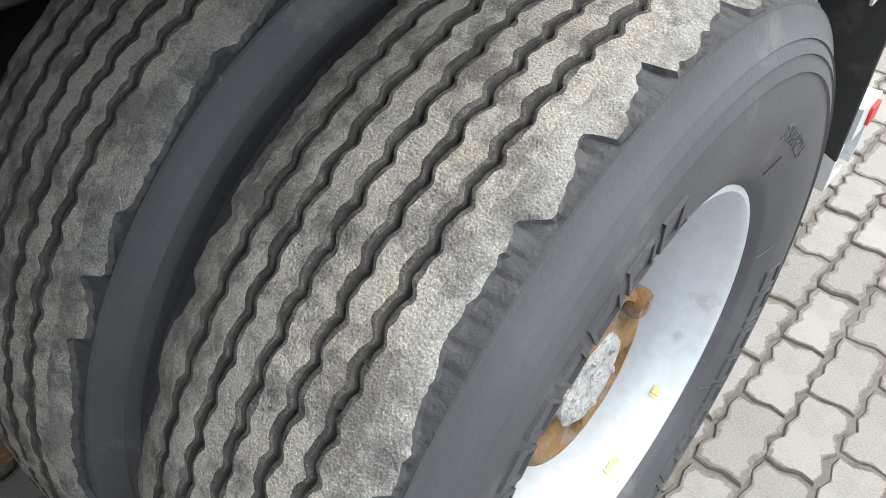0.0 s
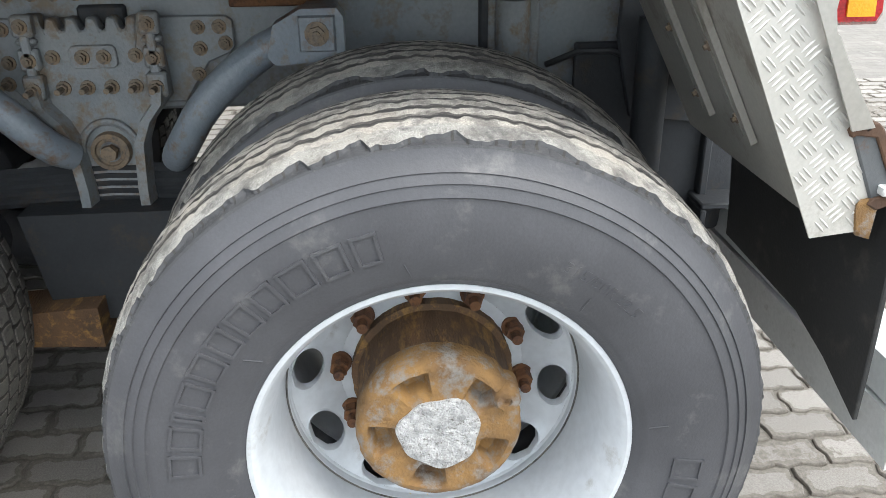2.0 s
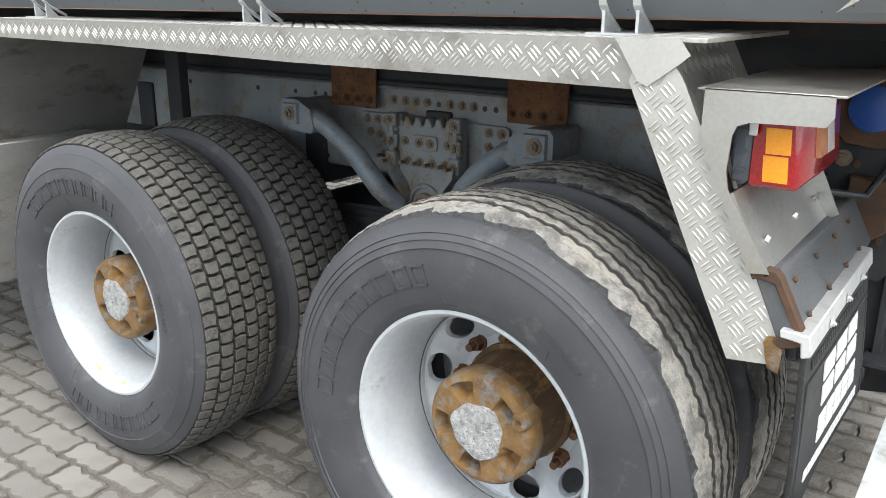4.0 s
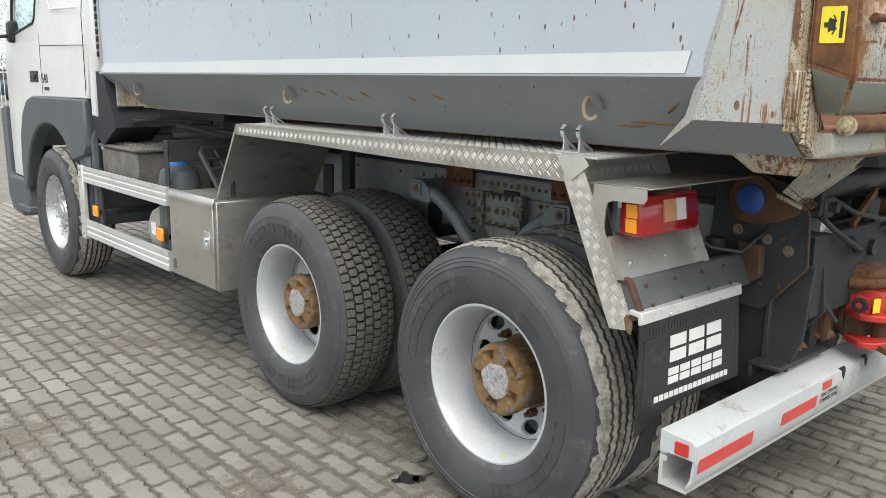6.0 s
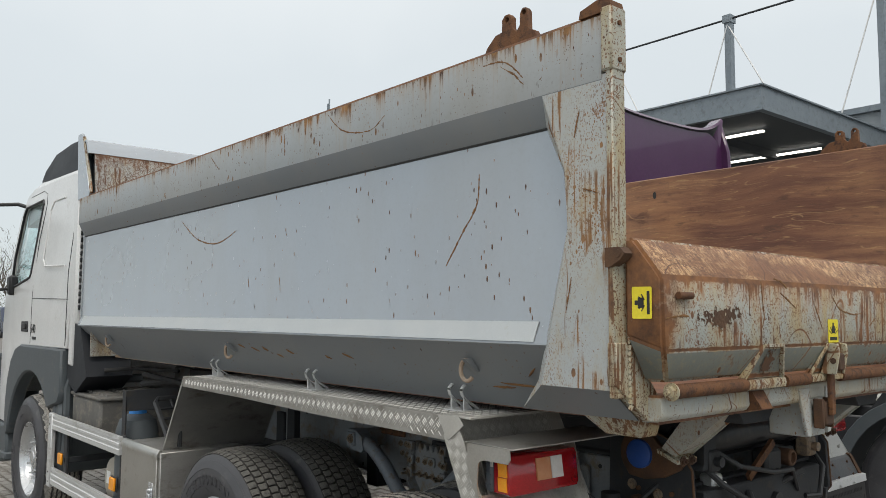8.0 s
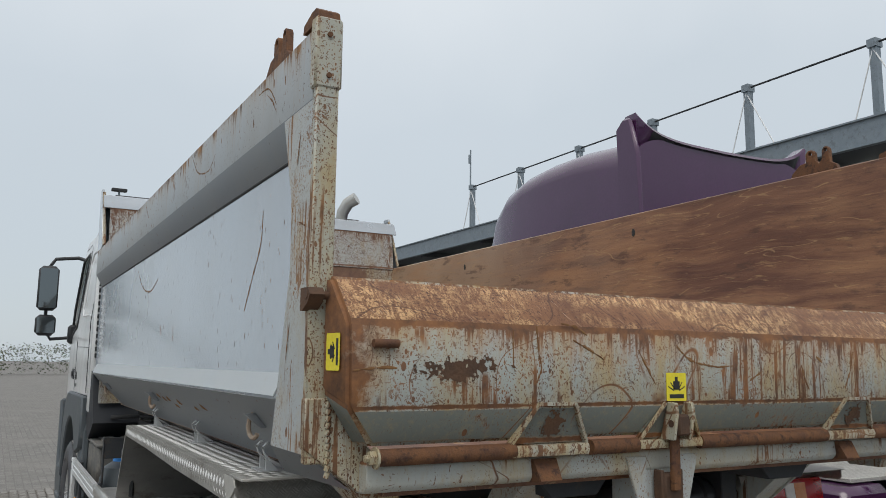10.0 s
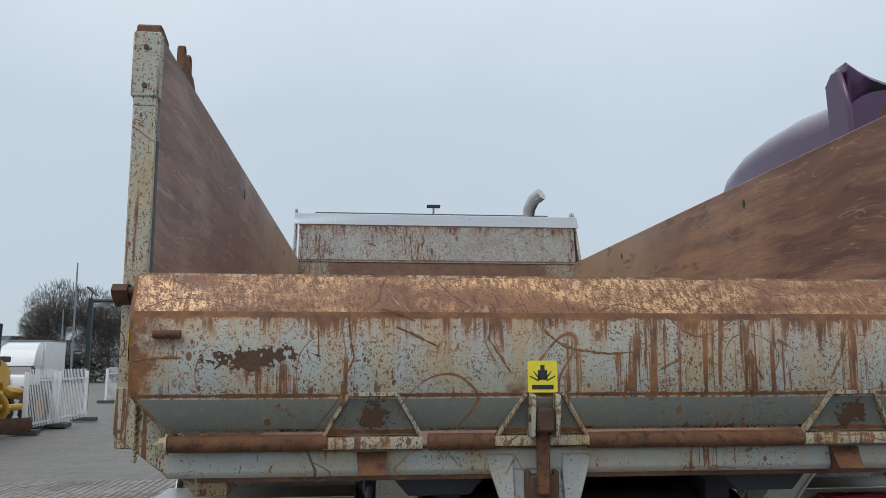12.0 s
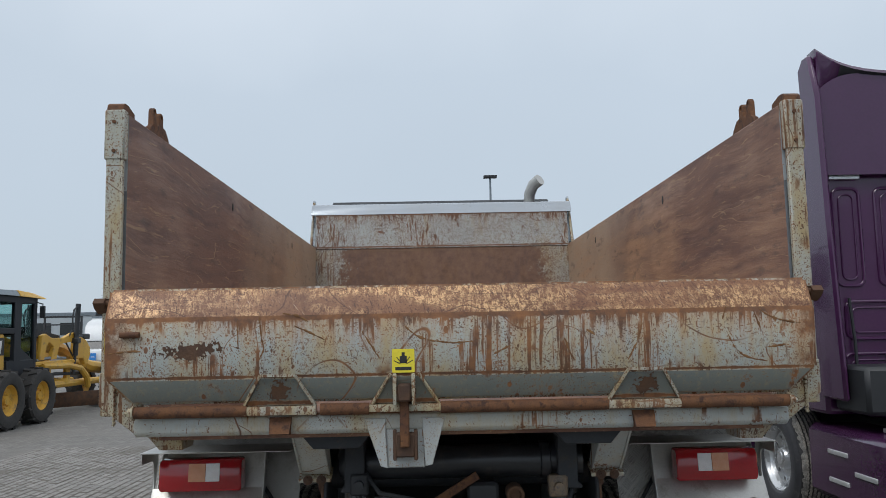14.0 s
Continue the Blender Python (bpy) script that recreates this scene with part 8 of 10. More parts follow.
hull(bm, [(x, y, z) for x, y, z in ((-0.085, -0.79, 0.745), (0.085, -0.79, 0.745), (-0.085, -0.79, 0.845), (0.085, -0.79, 0.845), (-0.075, -0.905, 0.745), (0.075, -0.905, 0.745), (-0.065, -0.905, 0.825), (0.065, -0.905, 0.825), (-0.07, -0.87, 0.858), (0.07, -0.87, 0.858))])
for sx in (-1, 1):
    hull(bm, [(sx * x, y, z) for x in (0.085, 0.112) for y, z in ((-0.82, 0.765), (-0.88, 0.765), (-0.875, 0.815), (-0.83, 0.825))])
part("coupling_body", bm, M["red_paint"], coupling, "red coupling body")
for zc, rise in ((0.742, 0.012), (0.655, -0.006)):
    bm = B()
    outer = [(0.150 * math.sin(radians(a)), -0.880 - 0.085 * math.cos(radians(a))) for a in range(-100, 101, 20)]
    inner = [(0.060 * math.sin(radians(a)), -0.880 - 0.040 * math.cos(radians(a))) for a in range(100, -101, -20)]
    prism(bm, [(-0.085, -0.79)] + outer[:6] + outer[6:] + [(0.085, -0.79)] + inner, "z", zc - 0.012, zc + 0.012, 0.004)
    for v in bm.verts:
        v.co.z += rise * abs(v.co.x) / 0.15
    part("coupling_jaw", bm, M["red_paint"], coupling, "scraped red jaw plate")
bm = B()
hull(bm, [(x, y, z) for x in (-0.085, 0.085) for y, z in ((-0.79, 0.64), (-0.79, 0.75), (-0.845, 0.745), (-0.845, 0.645))])
cyl(bm, (0, -0.885, 0.645), (0, -0.885, 0.76), 0.026, 20)
part("coupling_throat", bm, M["rust_dark"], coupling)
bm = B()
rows = []
for k in range(9):
    f = k / 8
    w = 0.075 + 0.050 * math.sin(math.pi * (0.15 + 0.62 * f)) - 0.03 * f ** 4
    y, z = -0.885 - 0.185 * f, 0.648 + 0.012 * f - 0.085 * f * f
    rows.append([bm.verts.new((x * w, y + 0.012 * x * x, z + 0.012 * x * x + d)) for x, d in ((-1, 0), (-0.5, 0.004), (0, 0.006), (0.5, 0.004), (1, 0), (1, -0.022), (0, -0.018), (-1, -0.022))])
for a, b_ in zip(rows, rows[1:]):
    for k in range(8):
        bm.faces.new((a[k], a[(k + 1) % 8], b_[(k + 1) % 8], b_[k]))
bm.faces.new(rows[0]), bm.faces.new(rows[-1])
part("guide_tongue", bm, M["rust"], coupling, "worn brown guide tongue")
bm = B()
hull(bm, [(x, y, z) for x, y, z in ((-0.09, -0.775, 0.80), (0.09, -0.775, 0.80), (-0.10, -0.785, 0.875), (0.10, -0.785, 0.875), (-0.075, -0.79, 0.925), (0.075, -0.79, 0.925), (-0.08, -0.885, 0.862), (0.08, -0.885, 0.862), (-0.07, -0.87, 0.918), (0.07, -0.87, 0.918), (-0.04, -0.82, 0.938), (0.05, -0.83, 0.936))])
tube(bm, [(-0.105, -0.80, 0.866), (-0.085, -0.875, 0.872), (-0.03, -0.905, 0.876), (0.05, -0.905, 0.876), (0.10, -0.865, 0.872), (0.11, -0.80, 0.866)], 0.020, 10)
part("coupling_head", bm, M["rust"], coupling, "grimy brown coupling head")
bm = B()
cyl(bm, (-0.112, -0.850, 0.792), (-0.128, -0.850, 0.792), 0.028, 24)
knob = part("coupling_knob", bm, M["dark_plastic"], coupling)
bm = B()
cyl(bm, (-0.128, -0.850, 0.792), (-0.131, -0.850, 0.792), 0.011, 16)
part("knob_button", bm, M["red_paint"], knob)
bm = B()
tube(bm, [(0.11, -0.84, 0.735), (0.19, -0.86, 0.765), (0.27, -0.84, 0.80)], 0.013, 8)
part("release_lever", bm, M["rust"], coupling)
bm = B()
hull(bm, [(x, y, z) for x, y in ((-0.1125, -0.895), (-0.0865, -0.895), (-0.080, -0.908)) for z in (0.768, 0.822)])
part("coupling_label", bm, M["yellow_label"], coupling)
bm = B()
tube(bm, [(-0.08, -0.760, 1.02), (-0.16, -0.810, 1.04), (-0.20, -0.850, 1.0)], 0.014, 8)
tube(bm, [(0.1, -0.760, 1.02), (0.14, -0.810, 1.06), (0.22, -0.830, 1.08)], 0.014, 8)
box(bm, -0.30, 0.15, -0.760, -0.700, 1.0, 1.04, 0.004)
part("socket_plate", bm, M["dark_plastic"], truck)
bm = B()
hull(bm, [(x + d, -0.80, z + e) for x, z in ((-0.13, 1.09), (0.06, 1.205)) for d, e in ((-0.008, 0.012), (0.008, -0.012))] + [(x + d, -0.785, z + e) for x, z in ((-0.13, 1.09), (0.06, 1.205)) for d, e in ((-0.008, 0.012), (0.008, -0.012))])
part("stop_lever", bm, M["rust"], truck, "rusty hand lever")
bm = B()
box(bm, 0.02, 0.14, -0.79, -0.72, 1.085, 1.175, 0.012)
part("socket_box", bm, M["dark_plastic"], truck)
bm = B()
lathe(bm, [(-0.72, 0.034), (-0.80, 0.034), (-0.805, 0.030), (-0.805, 0.022), (-0.79, 0.020), (-0.79, 0.0)], 24, ax="y", centre=(0.20, 0, 1.13))
part("trailer_socket", bm, M["rust_dark"], truck)
for x, z, r in ((0.05, 0.985, 0.032),):
    bm = B()
    cyl(bm, (x, -0.70, z), (x, -0.820, z), r, 20)
    part("trailer_socket", bm, M["dark_plastic"], truck)

# end plates of the beam, each with a red reflector
for s in (-1, 1):
    bm = B()
    prism(bm, [(-0.743, 0.584), (-0.845, 0.577), (-0.858, 0.566), (-0.860, 0.520), (-0.743, 0.520)], "x", s * 1.2365, s * 1.240, 0.0)
    part("beam_end", bm, M["white_beam"], beam)
    bm = B()
    prism(bm, rounded(-0.838, -0.795, 0.528, 0.566, 0.004), "x", s * 1.2405, s * 1.246, 0.0)
    part("end_reflector", bm, M["red_paint"], beam, "small red reflector")

# rusted plate edges, hoses, valves and cables under the tail
for s in (-1, 1):
    bm = B()
    tube(bm, [(s * 0.5165, y, z) for y, z in ((-0.62, 1.285), (-0.74, 1.25), (-0.80, 1.16), (-0.81, 0.98), (-0.70, 0.85))], 0.005, 6)
    part("rusty_edge", bm, M["rust_dark"], truck)
    for k, (y, z) in enumerate(((-0.55, 1.08), (-0.66, 1.06), (-0.74, 1.03), (-0.55, 0.98))):
        bm = B()
        bolt(bm, (s * 0.516, y, z), (s, 0, 0), 0.013, 0.013)
        part("bracket_bolt", bm, M["frame_bolt"], truck)
    bm = B()
    cyl(bm, (s * 0.58, -0.50, 0.72), (s * 0.58, -0.50, 1.05), 0.035, 16)
    cyl(bm, (s * 0.58, -0.50, 0.60), (s * 0.58, -0.50, 0.72), 0.022, 12)
    part("shock_absorber", bm, M["black_steel"], truck)
    bm = B()
    prism(bm, [(-0.66, 1.02), (-0.80, 1.0), (-0.82, 0.80), (-0.74, 0.70), (-0.66, 0.70)], "x", s * 0.345, s * 0.36, 0.003)
    plate = part("rear_plate", bm, M["black_steel"], truck, "dirty black frame plate")
    for y, z in ((-0.70, 0.97), (-0.77, 0.95), (-0.70, 0.86), (-0.77, 0.84), (-0.71, 0.75)):
        bm = B()
        bolt(bm, (s * 0.36, y, z), (s, 0, 0), 0.011, 0.010)
        part("plate_bolt", bm, M["frame_bolt"], plate)
for pts, r in (([(-0.44, -0.72, 1.22), (-0.36, -0.82, 1.10), (-0.22, -0.86, 1.02), (-0.10, -0.82, 1.0)], 0.011), ([(-0.40, -0.72, 1.26), (-0.30, -0.86, 1.16), (-0.10, -0.88, 1.12), (0.12, -0.84, 1.10), (0.24, -0.80, 1.0)], 0.009),
               ([(0.44, -0.72, 1.20), (0.38, -0.84, 1.08), (0.30, -0.86, 0.98), (0.24, -0.83, 0.98)], 0.011), ([(-0.30, -0.72, 0.92), (-0.34, -0.80, 0.84), (-0.30, -0.84, 0.76), (-0.20, -0.80, 0.74)], 0.008),
               ([(0.50, -0.66, 1.10), (0.62, -0.62, 1.02), (0.72, -0.56, 1.04), (0.80, -0.47, 1.12)], 0.008), ([(-0.50, -0.66, 1.10), (-0.62, -0.62, 1.02), (-0.72, -0.56, 1.04), (-0.80, -0.47, 1.12)], 0.008)):
    bm = B()
    tube(bm, pts, r, 8)
    part("cable", bm, M["dark_plastic"], truck)
for x, y, z, mat in ((-0.38, -0.78, 1.18, "dark_plastic"), (0.36, -0.78, 1.16, "frame_bolt"), (-0.30, -0.74, 1.08, "aluminium"), (0.10, -0.74, 1.08, "dark_plastic")):
    bm = B()
    box(bm, x - 0.035, x + 0.035, y - 0.03, y + 0.03, z - 0.04, z + 0.04, 0.008)
    cyl(bm, (x, y - 0.03, z), (x, y - 0.055, z), 0.018, 14)
    part("air_valve", bm, M[mat], truck)

# ---- equipment between the axles ----
bm = B()
prism(bm, [(2.02, 0.435), (2.62, 0.435), (2.62, 0.905), (2.60, 0.93), (2.02, 0.93)], "x", -1.272, -0.78, 0.004)
locker = part("tool_locker", bm, M["steel_sheet"], truck, "brushed steel tool locker")
bm = B()
box(bm, -1.284, -1.2725, 2.045, 2.60, 0.445, 0.905, 0.003)
prism(bm, [(-1.288, 0.918), (-1.272, 0.945), (-1.255, 0.945), (-1.272, 0.905), (-1.288, 0.895)], "y", 2.035, 2.61, 0.001)
door = part("locker_door", bm, M["stainless"], locker, "brushed steel door")
bm = B()
box(bm, -1.288, -1.284, 2.085, 2.15, 0.65, 0.76, 0.004)
cyl(bm, (-1.288, 2.118, 0.715), (-1.306, 2.118, 0.715), 0.012, 12)
box(bm, -1.302, -1.288, 2.10, 2.135, 0.665, 0.70, 0.003)
part("locker_latch", bm, M["rim_alloy"], locker)
bm = B()
for z in (0.478, 0.49, 0.502, 0.514, 0.526):
    box(bm, -1.2855, -1.284, 2.535, 2.575, z, z + 0.007, 0)
part("locker_print", bm, M["dark_plastic"], locker)
# aluminium side guard
for z0, z1 in ((0.835, 0.945), (0.435, 0.555)):
    bm = B()
    h = z1 - z0
    prism(bm, [(-1.258, z0), (-1.283, z0), (-1.283, z0 + h * 0.28), (-1.278, z0 + h * 0.32), (-1.278, z0 + h * 0.44), (-1.283, z0 + h * 0.48), (-1.283, z0 + h * 0.62), (-1.278, z0 + h * 0.66), (-1.278, z0 + h * 0.78), (-1.283, z0 + h * 0.82), (-1.283, z1), (-1.258, z1)], "y", 2.655, 4.10, 0.0)
    part("side_guard_plank", bm, M["aluminium"], truck, "ribbed bare aluminium side guard")
bm = B()
box(bm, -1.288, -1.255, 4.10, 4.19, 0.41, 0.95, 0.006)
for z in (0.45, 0.52, 0.87, 0.92):
    cyl(bm, (-1.288, 4.145, z), (-1.292, 4.145, z), 0.006, 8, mi=1)
part("side_guard_end", bm, [M["aluminium"], M["dark_plastic"]], truck)
for y in (2.68, 3.85):
    bm = B()
    box(bm, -1.256, -1.235, y - 0.03, y + 0.03, 0.40, 0.95, 0.004)
    box(bm, -1.256, -0.46, y - 0.02, y + 0.02, 0.62, 0.66, 0.004)
    part("side_guard_post", bm, M["black_steel"], truck)
for y in (2.80, 3.93):
    bm = B()
    box(bm, -1.274, -1.257, y - 0.045, y + 0.045, 0.60, 0.68, 0.006)
    mk = part("side_marker", bm, M["amber_lens"], truck, "orange side marker lamp")
    bm = B()
    box(bm, -1.258, -1.248, y - 0.052, y + 0.052, 0.594, 0.686, 0.004)
    part("marker_back", bm, M["dark_plastic"], mk)
# battery box, air tanks, filler bottle
bm = B()
box(bm, -1.20, -0.66, 3.30, 3.92, 0.80, 1.10, 0.02)
bat = part("battery_box", bm, M["battery_grey"], truck, "dusty grey battery box with a ribbed lid")
bm = B()
box(bm, -1.21, -0.65, 3.27, 3.95, 1.10, 1.125, 0.008)
for k in range(7):
    for j in range(3):
        hull(bm, [(-1.15 + 0.15 * j + dx, 3.33 + 0.085 * k + dy, z) for dx, dy, z in ((0, 0, 1.125), (0.11, 0, 1.125), (0, 0.05, 1.125), (0.11, 0.05, 1.125), (0.01, 0.01, 1.138), (0.10, 0.01, 1.138), (0.01, 0.04, 1.138), (0.10, 0.04, 1.138))])
part("battery_lid", bm, M["battery_grey"], bat)
bm = B()
box(bm, -1.2025, -1.20, 3.62, 3.76, 0.86, 0.89, 0.0)
part("battery_catch", bm, M["dark_plastic"], bat)
bm = B()
tube(bm, [(-1.20, 4.02, 0.60), (-1.20, 4.02, 1.14), (-1.19, 3.98, 1.20), (-1.17, 3.90, 1.21), (-0.75, 3.75, 1.21)], 0.035, 8)
part("mudguard_tail", bm, M["grey_plastic"], truck)
bm = B()
cyl(bm, (-1.16, 3.02, 0.62), (-0.60, 3.02, 0.62), 0.155, 28)
lathe(bm, [(-1.16, 0.155), (-1.19, 0.14), (-1.21, 0.09), (-1.215, 0.0)], 28, centre=(0, 3.02, 0.62))
part("air_tank", bm, M["tank_beige"], truck, "dusty beige air tank")
bm = B()
box(bm, -1.2155, -1.2145, 2.99, 3.06, 0.60, 0.68, 0.0)
part("tank_plate", bm, M["white_mark"], truck)
bm = B()
tube(bm, [(-1.10, 2.86, 0.45), (-1.10, 2.86, 0.95), (-1.10, 2.86, 1.02), (-1.10, 2.86, 1.06)], 0.12, 24, radii=[0.13, 0.13, 0.11, 0.05])
jug = part("fluid_tank", bm, M["grey_plastic"], truck, "dark grey fluid tank with a blue cap")
bm = B()
lathe(bm, [(1.055, 0.055), (1.10, 0.052), (1.115, 0.035), (1.12, 0.0)], 20, ax="z", centre=(-1.10, 2.86, 0))
part("filler_cap", bm, M["cap_blue"], jug, "bright blue filler cap")
bm = B()
box(bm, -1.235, -1.225, 2.70, 2.76, 0.93, 1.22, 0.003)
box(bm, -1.235, -0.60, 2.70, 2.706, 1.09, 1.22, 0.003)
part("steel_upright", bm, M["black_steel"], truck, "dark steel bulkhead frame")
bm = B()
tube(bm, [(-1.15, 2.20, 0.95), (-1.15, 2.44, 1.16), (-1.12, 2.48, 1.18), (-0.7, 2.48, 1.18)], 0.016, 6)
tube(bm, [(-1.15, 2.06, 0.95), (-1.15, 2.04, 1.18), (-0.7, 2.04, 1.18)], 0.014, 6)
for k in range(4):
    tube(bm, [(-1.15, 2.22 + 0.06 * k, 0.97 + 0.052 * k), (-0.75, 2.22 + 0.06 * k, 0.97 + 0.052 * k)], 0.008, 6)
    tube(bm, [(-1.05 + 0.1 * k, 2.20, 0.95), (-1.05 + 0.1 * k, 2.46, 1.17)], 0.007, 6)
part("grating", bm, M["dark_plastic"], truck)
bm = B()
box(bm, -0.66, 0.66, 3.0, 3.95, 0.72, 1.16, 0.03)
box(bm, -1.0, -0.44, 2.1, 2.62, 0.45, 0.9, 0.02)
part("gearbox", bm, M["dust_black"], truck)
bm = B()
box(bm, -0.62, -0.60, 2.06, 3.2, 1.16, 1.30, 0.004)
tube(bm, [(-1.1, 3.55, 1.29), (-0.9, 3.50, 1.30), (-0.7, 3.2, 1.29)], 0.014, 8)
tube(bm, [(-0.9, 3.35, 1.20), (-0.75, 3.0, 1.24), (-0.6, 2.5, 1.2)], 0.022, 8)
tube(bm, [(-0.95, 3.2, 1.28), (-0.7, 2.9, 1.20)], 0.018, 8)
part("pipework", bm, M["dust_black"], truck)
bm = B()
cyl(bm, (0.55, 3.6, 0.80), (1.15, 3.6, 0.80), 0.28, 28)
box(bm, 0.62, 1.2, 2.1, 3.1, 0.45, 1.02, 0.05)
part("fuel_tank", bm, M["rim_alloy"], truck)

# ---- cab ----
WHITE = M["cab_white"]
CY0, CY1 = 3.99, 6.22
outline = [(4.00, 1.43), (3.985, 2.70), (4.02, 2.77), (4.30, 2.80), (5.45, 2.815), (5.68, 2.76), (5.86, 2.56), (6.14, 1.92), (6.22, 1.60), (6.22, 0.92), (6.20, 0.70), (5.70, 0.70), (5.69, 1.08), (5.60, 1.26), (5.46, 1.38), (5.30, 1.42)]
window = [(5.13, 2.03), (5.17, 2.00), (5.48, 1.96), (5.80, 1.93), (5.855, 1.97), (5.82, 2.20), (5.68, 2.60), (5.62, 2.65), (5.06, 2.665), (5.03, 2.63)]
for s in (-1, 1):
    bm = B()
    t = bmesh.new()
    prism(t, outline, "x", s * 1.20, s * 1.235, 0.006, holes=[window])
    for v in t.verts:
        if v.co.z > 2.0:
            v.co.x -= s * 0.10 * (v.co.z - 2.0) ** 1.3
        if v.co.y > 5.6:
            v.co.x -= s * 0.05 * (v.co.y - 5.6)
    join(bm, t)
    cab_side = part("cab_side", bm, WHITE, truck, "white cab side with a door")
    bm = B()
    t = bmesh.new()
    prism(t, window, "x", s * 1.212, s * 1.218)
    for v in t.verts:
        if v.co.z > 2.0:
            v.co.x -= s * 0.10 * (v.co.z - 2.0) ** 1.3
        if v.co.y > 5.6:
            v.co.x -= s * 0.05 * (v.co.y - 5.6)
    join(bm, t)
    pane = part("side_window", bm, M["glass"], cab_side)
    pane.visible_shadow = False
    bm = B()
    ring = []
    for y, z in window:
        x = 1.236 - (0.10 * (z - 2.0) ** 1.3 if z > 2 else 0) - (0.05 * (y - 5.6) if y > 5.6 else 0)
        ring.append((s * x, y, z))
    tube(bm, ring, 0.011, 6, closed=True)
    part("window_seal", bm, M["dark_plastic"], cab_side)
    # door seams, handle and pressed panel
    def skin(y, z, off=0.0):
        return (s * (1.2355 + off - (0.10 * (z - 2.0) ** 1.3 if z > 2 else 0) - (0.05 * (y - 5.6) if y > 5.6 else 0)), y, z)
    bm = B()
    for pts in ([(5.06, 1.44), (5.055, 1.85), (5.0, 2.3), (4.93, 2.62), (4.97, 2.71), (5.1, 2.75), (5.5, 2.74)], [(4.03, 1.80), (4.5, 1.81), (5.05, 1.82)], [(4.05, 1.45), (4.04, 2.0), (4.03, 2.6)]):
        tube(bm, [skin(y, z, -0.0005) for y, z in pts], 0.003, 5)
    part("door_seam", bm, M["dark_plastic"], cab_side)
    bm = B()
    pts = [(4.15, 2.06), (4.72, 2.08), (4.80, 2.14), (4.78, 2.55), (4.70, 2.62), (4.40, 2.62)]
    tube(bm, [skin(y, z, -0.002) for y, z in pts], 0.007, 6)
    part("pressed_panel", bm, WHITE, cab_side)
    bm = B()
    box(bm, min(s * 1.232, s * 1.242), max(s * 1.232, s * 1.242), 5.15, 5.36, 1.535, 1.625, 0.008)
    box(bm, min(s * 1.240, s * 1.252), max(s * 1.240, s * 1.252), 5.19, 5.32, 1.56, 1.605, 0.006)
    part("door_handle", bm, M["dark_plastic"], cab_side, "black door handle")
    # wheel arch and steps
    bm = B()
    arch = [(4.10, 1.02), (4.04, 1.10), (4.05, 1.425), (5.30, 1.425), (5.46, 1.39), (5.60, 1.28), (5.70, 1.10), (5.74, 0.90), (5.74, 0.62)]
    inner = [(4.93 + 0.715 * math.cos(radians(a)), 0.50 + 0.715 * math.sin(radians(a))) for a in range(10, 141, 10)]
    prism(bm, arch + inner, "x", s * 1.15, s * 1.262, 0.014)
    part("wheel_arch", bm, M["grey_plastic"], truck, "dark grey plastic wheel arch")
    bm = B()
    prism(bm, [(5.66, 0.42), (5.92, 0.34), (6.20, 0.36), (6.32, 0.50), (6.34, 1.30), (6.24, 1.32), (6.22, 0.69), (5.70, 0.69)], "x", s * 0.85, s * 1.25, 0.02)
    box(bm, min(s * 1.0, s * 1.27), max(s * 1.0, s * 1.27), 5.60, 5.95, 0.40, 0.46, 0.01)
    part("entry_step", bm, M["grey_plastic"], truck)
    bm = B()
    for y in (4.26, 4.16):
        box(bm, min(s * 0.75, s * 1.24), max(s * 0.75, s * 1.24), y - 0.06, y + 0.04, 0.50 if y < 4.2 else 0.58, 1.05, 0.02)
    part("wheel_arch_tail", bm, M["grey_plastic"], truck)
    # mirrors on their arms
    bm = B()
    tube(bm, [(s * 1.12, 5.70, 2.66), (s * 1.22, 5.78, 2.70), (s * 1.42, 5.82, 2.68), (s * 1.47, 5.80, 2.60)], 0.018, 8)
    tube(bm, [(s * 1.47, 5.80, 2.58), (s * 1.48, 5.78, 1.96)], 0.016, 8)
    tube(bm, [(s * 1.22, 5.82, 1.92), (s * 1.42, 5.82, 1.90), (s * 1.47, 5.80, 1.98)], 0.016, 8)
    box(bm, min(s * 1.19, s * 1.27), max(s * 1.19, s * 1.27), 5.74, 5.86, 1.86, 2.04, 0.02)
    arm = part("mirror_arm", bm, M["dark_plastic"], truck)
    for z0, z1 in ((2.17, 2.60), (1.93, 2.13)):
        bm = B()
        box(bm, min(s * 1.385, s * 1.565), max(s * 1.385, s * 1.565), 5.70, 5.80, z0, z1, 0.035)
        part("mirror_housing", bm, M["dark_plastic"], arm)
        bm = B()
        box(bm, min(s * 1.40, s * 1.55), max(s * 1.40, s * 1.55), 5.695, 5.6985, z0 + 0.025, z1 - 0.025, 0.0)
        part("mirror_glass", bm, M["mirror"], arm)
bm = B()
t = bmesh.new()
prism(t, [(3.99, 1.43), (3.985, 2.70), (4.0, 2.74), (4.03, 2.74), (4.03, 1.43)], "x", -1.16, 1.16, 0.0)
join(bm, t)
part("cab_back", bm, WHITE, truck)
bm = B()
hull(bm, [(s * x, y, z) for s in (-1, 1) for x, y, z in ((1.155, 3.99, 2.70), (1.155, 5.60, 2.78), (1.10, 4.05, 2.84), (1.09, 5.45, 2.885), (1.12, 5.70, 2.70), (1.12, 4.0, 2.78), (1.1, 5.9, 2.50))])
part("cab_roof", bm, WHITE, truck)
bm = B()
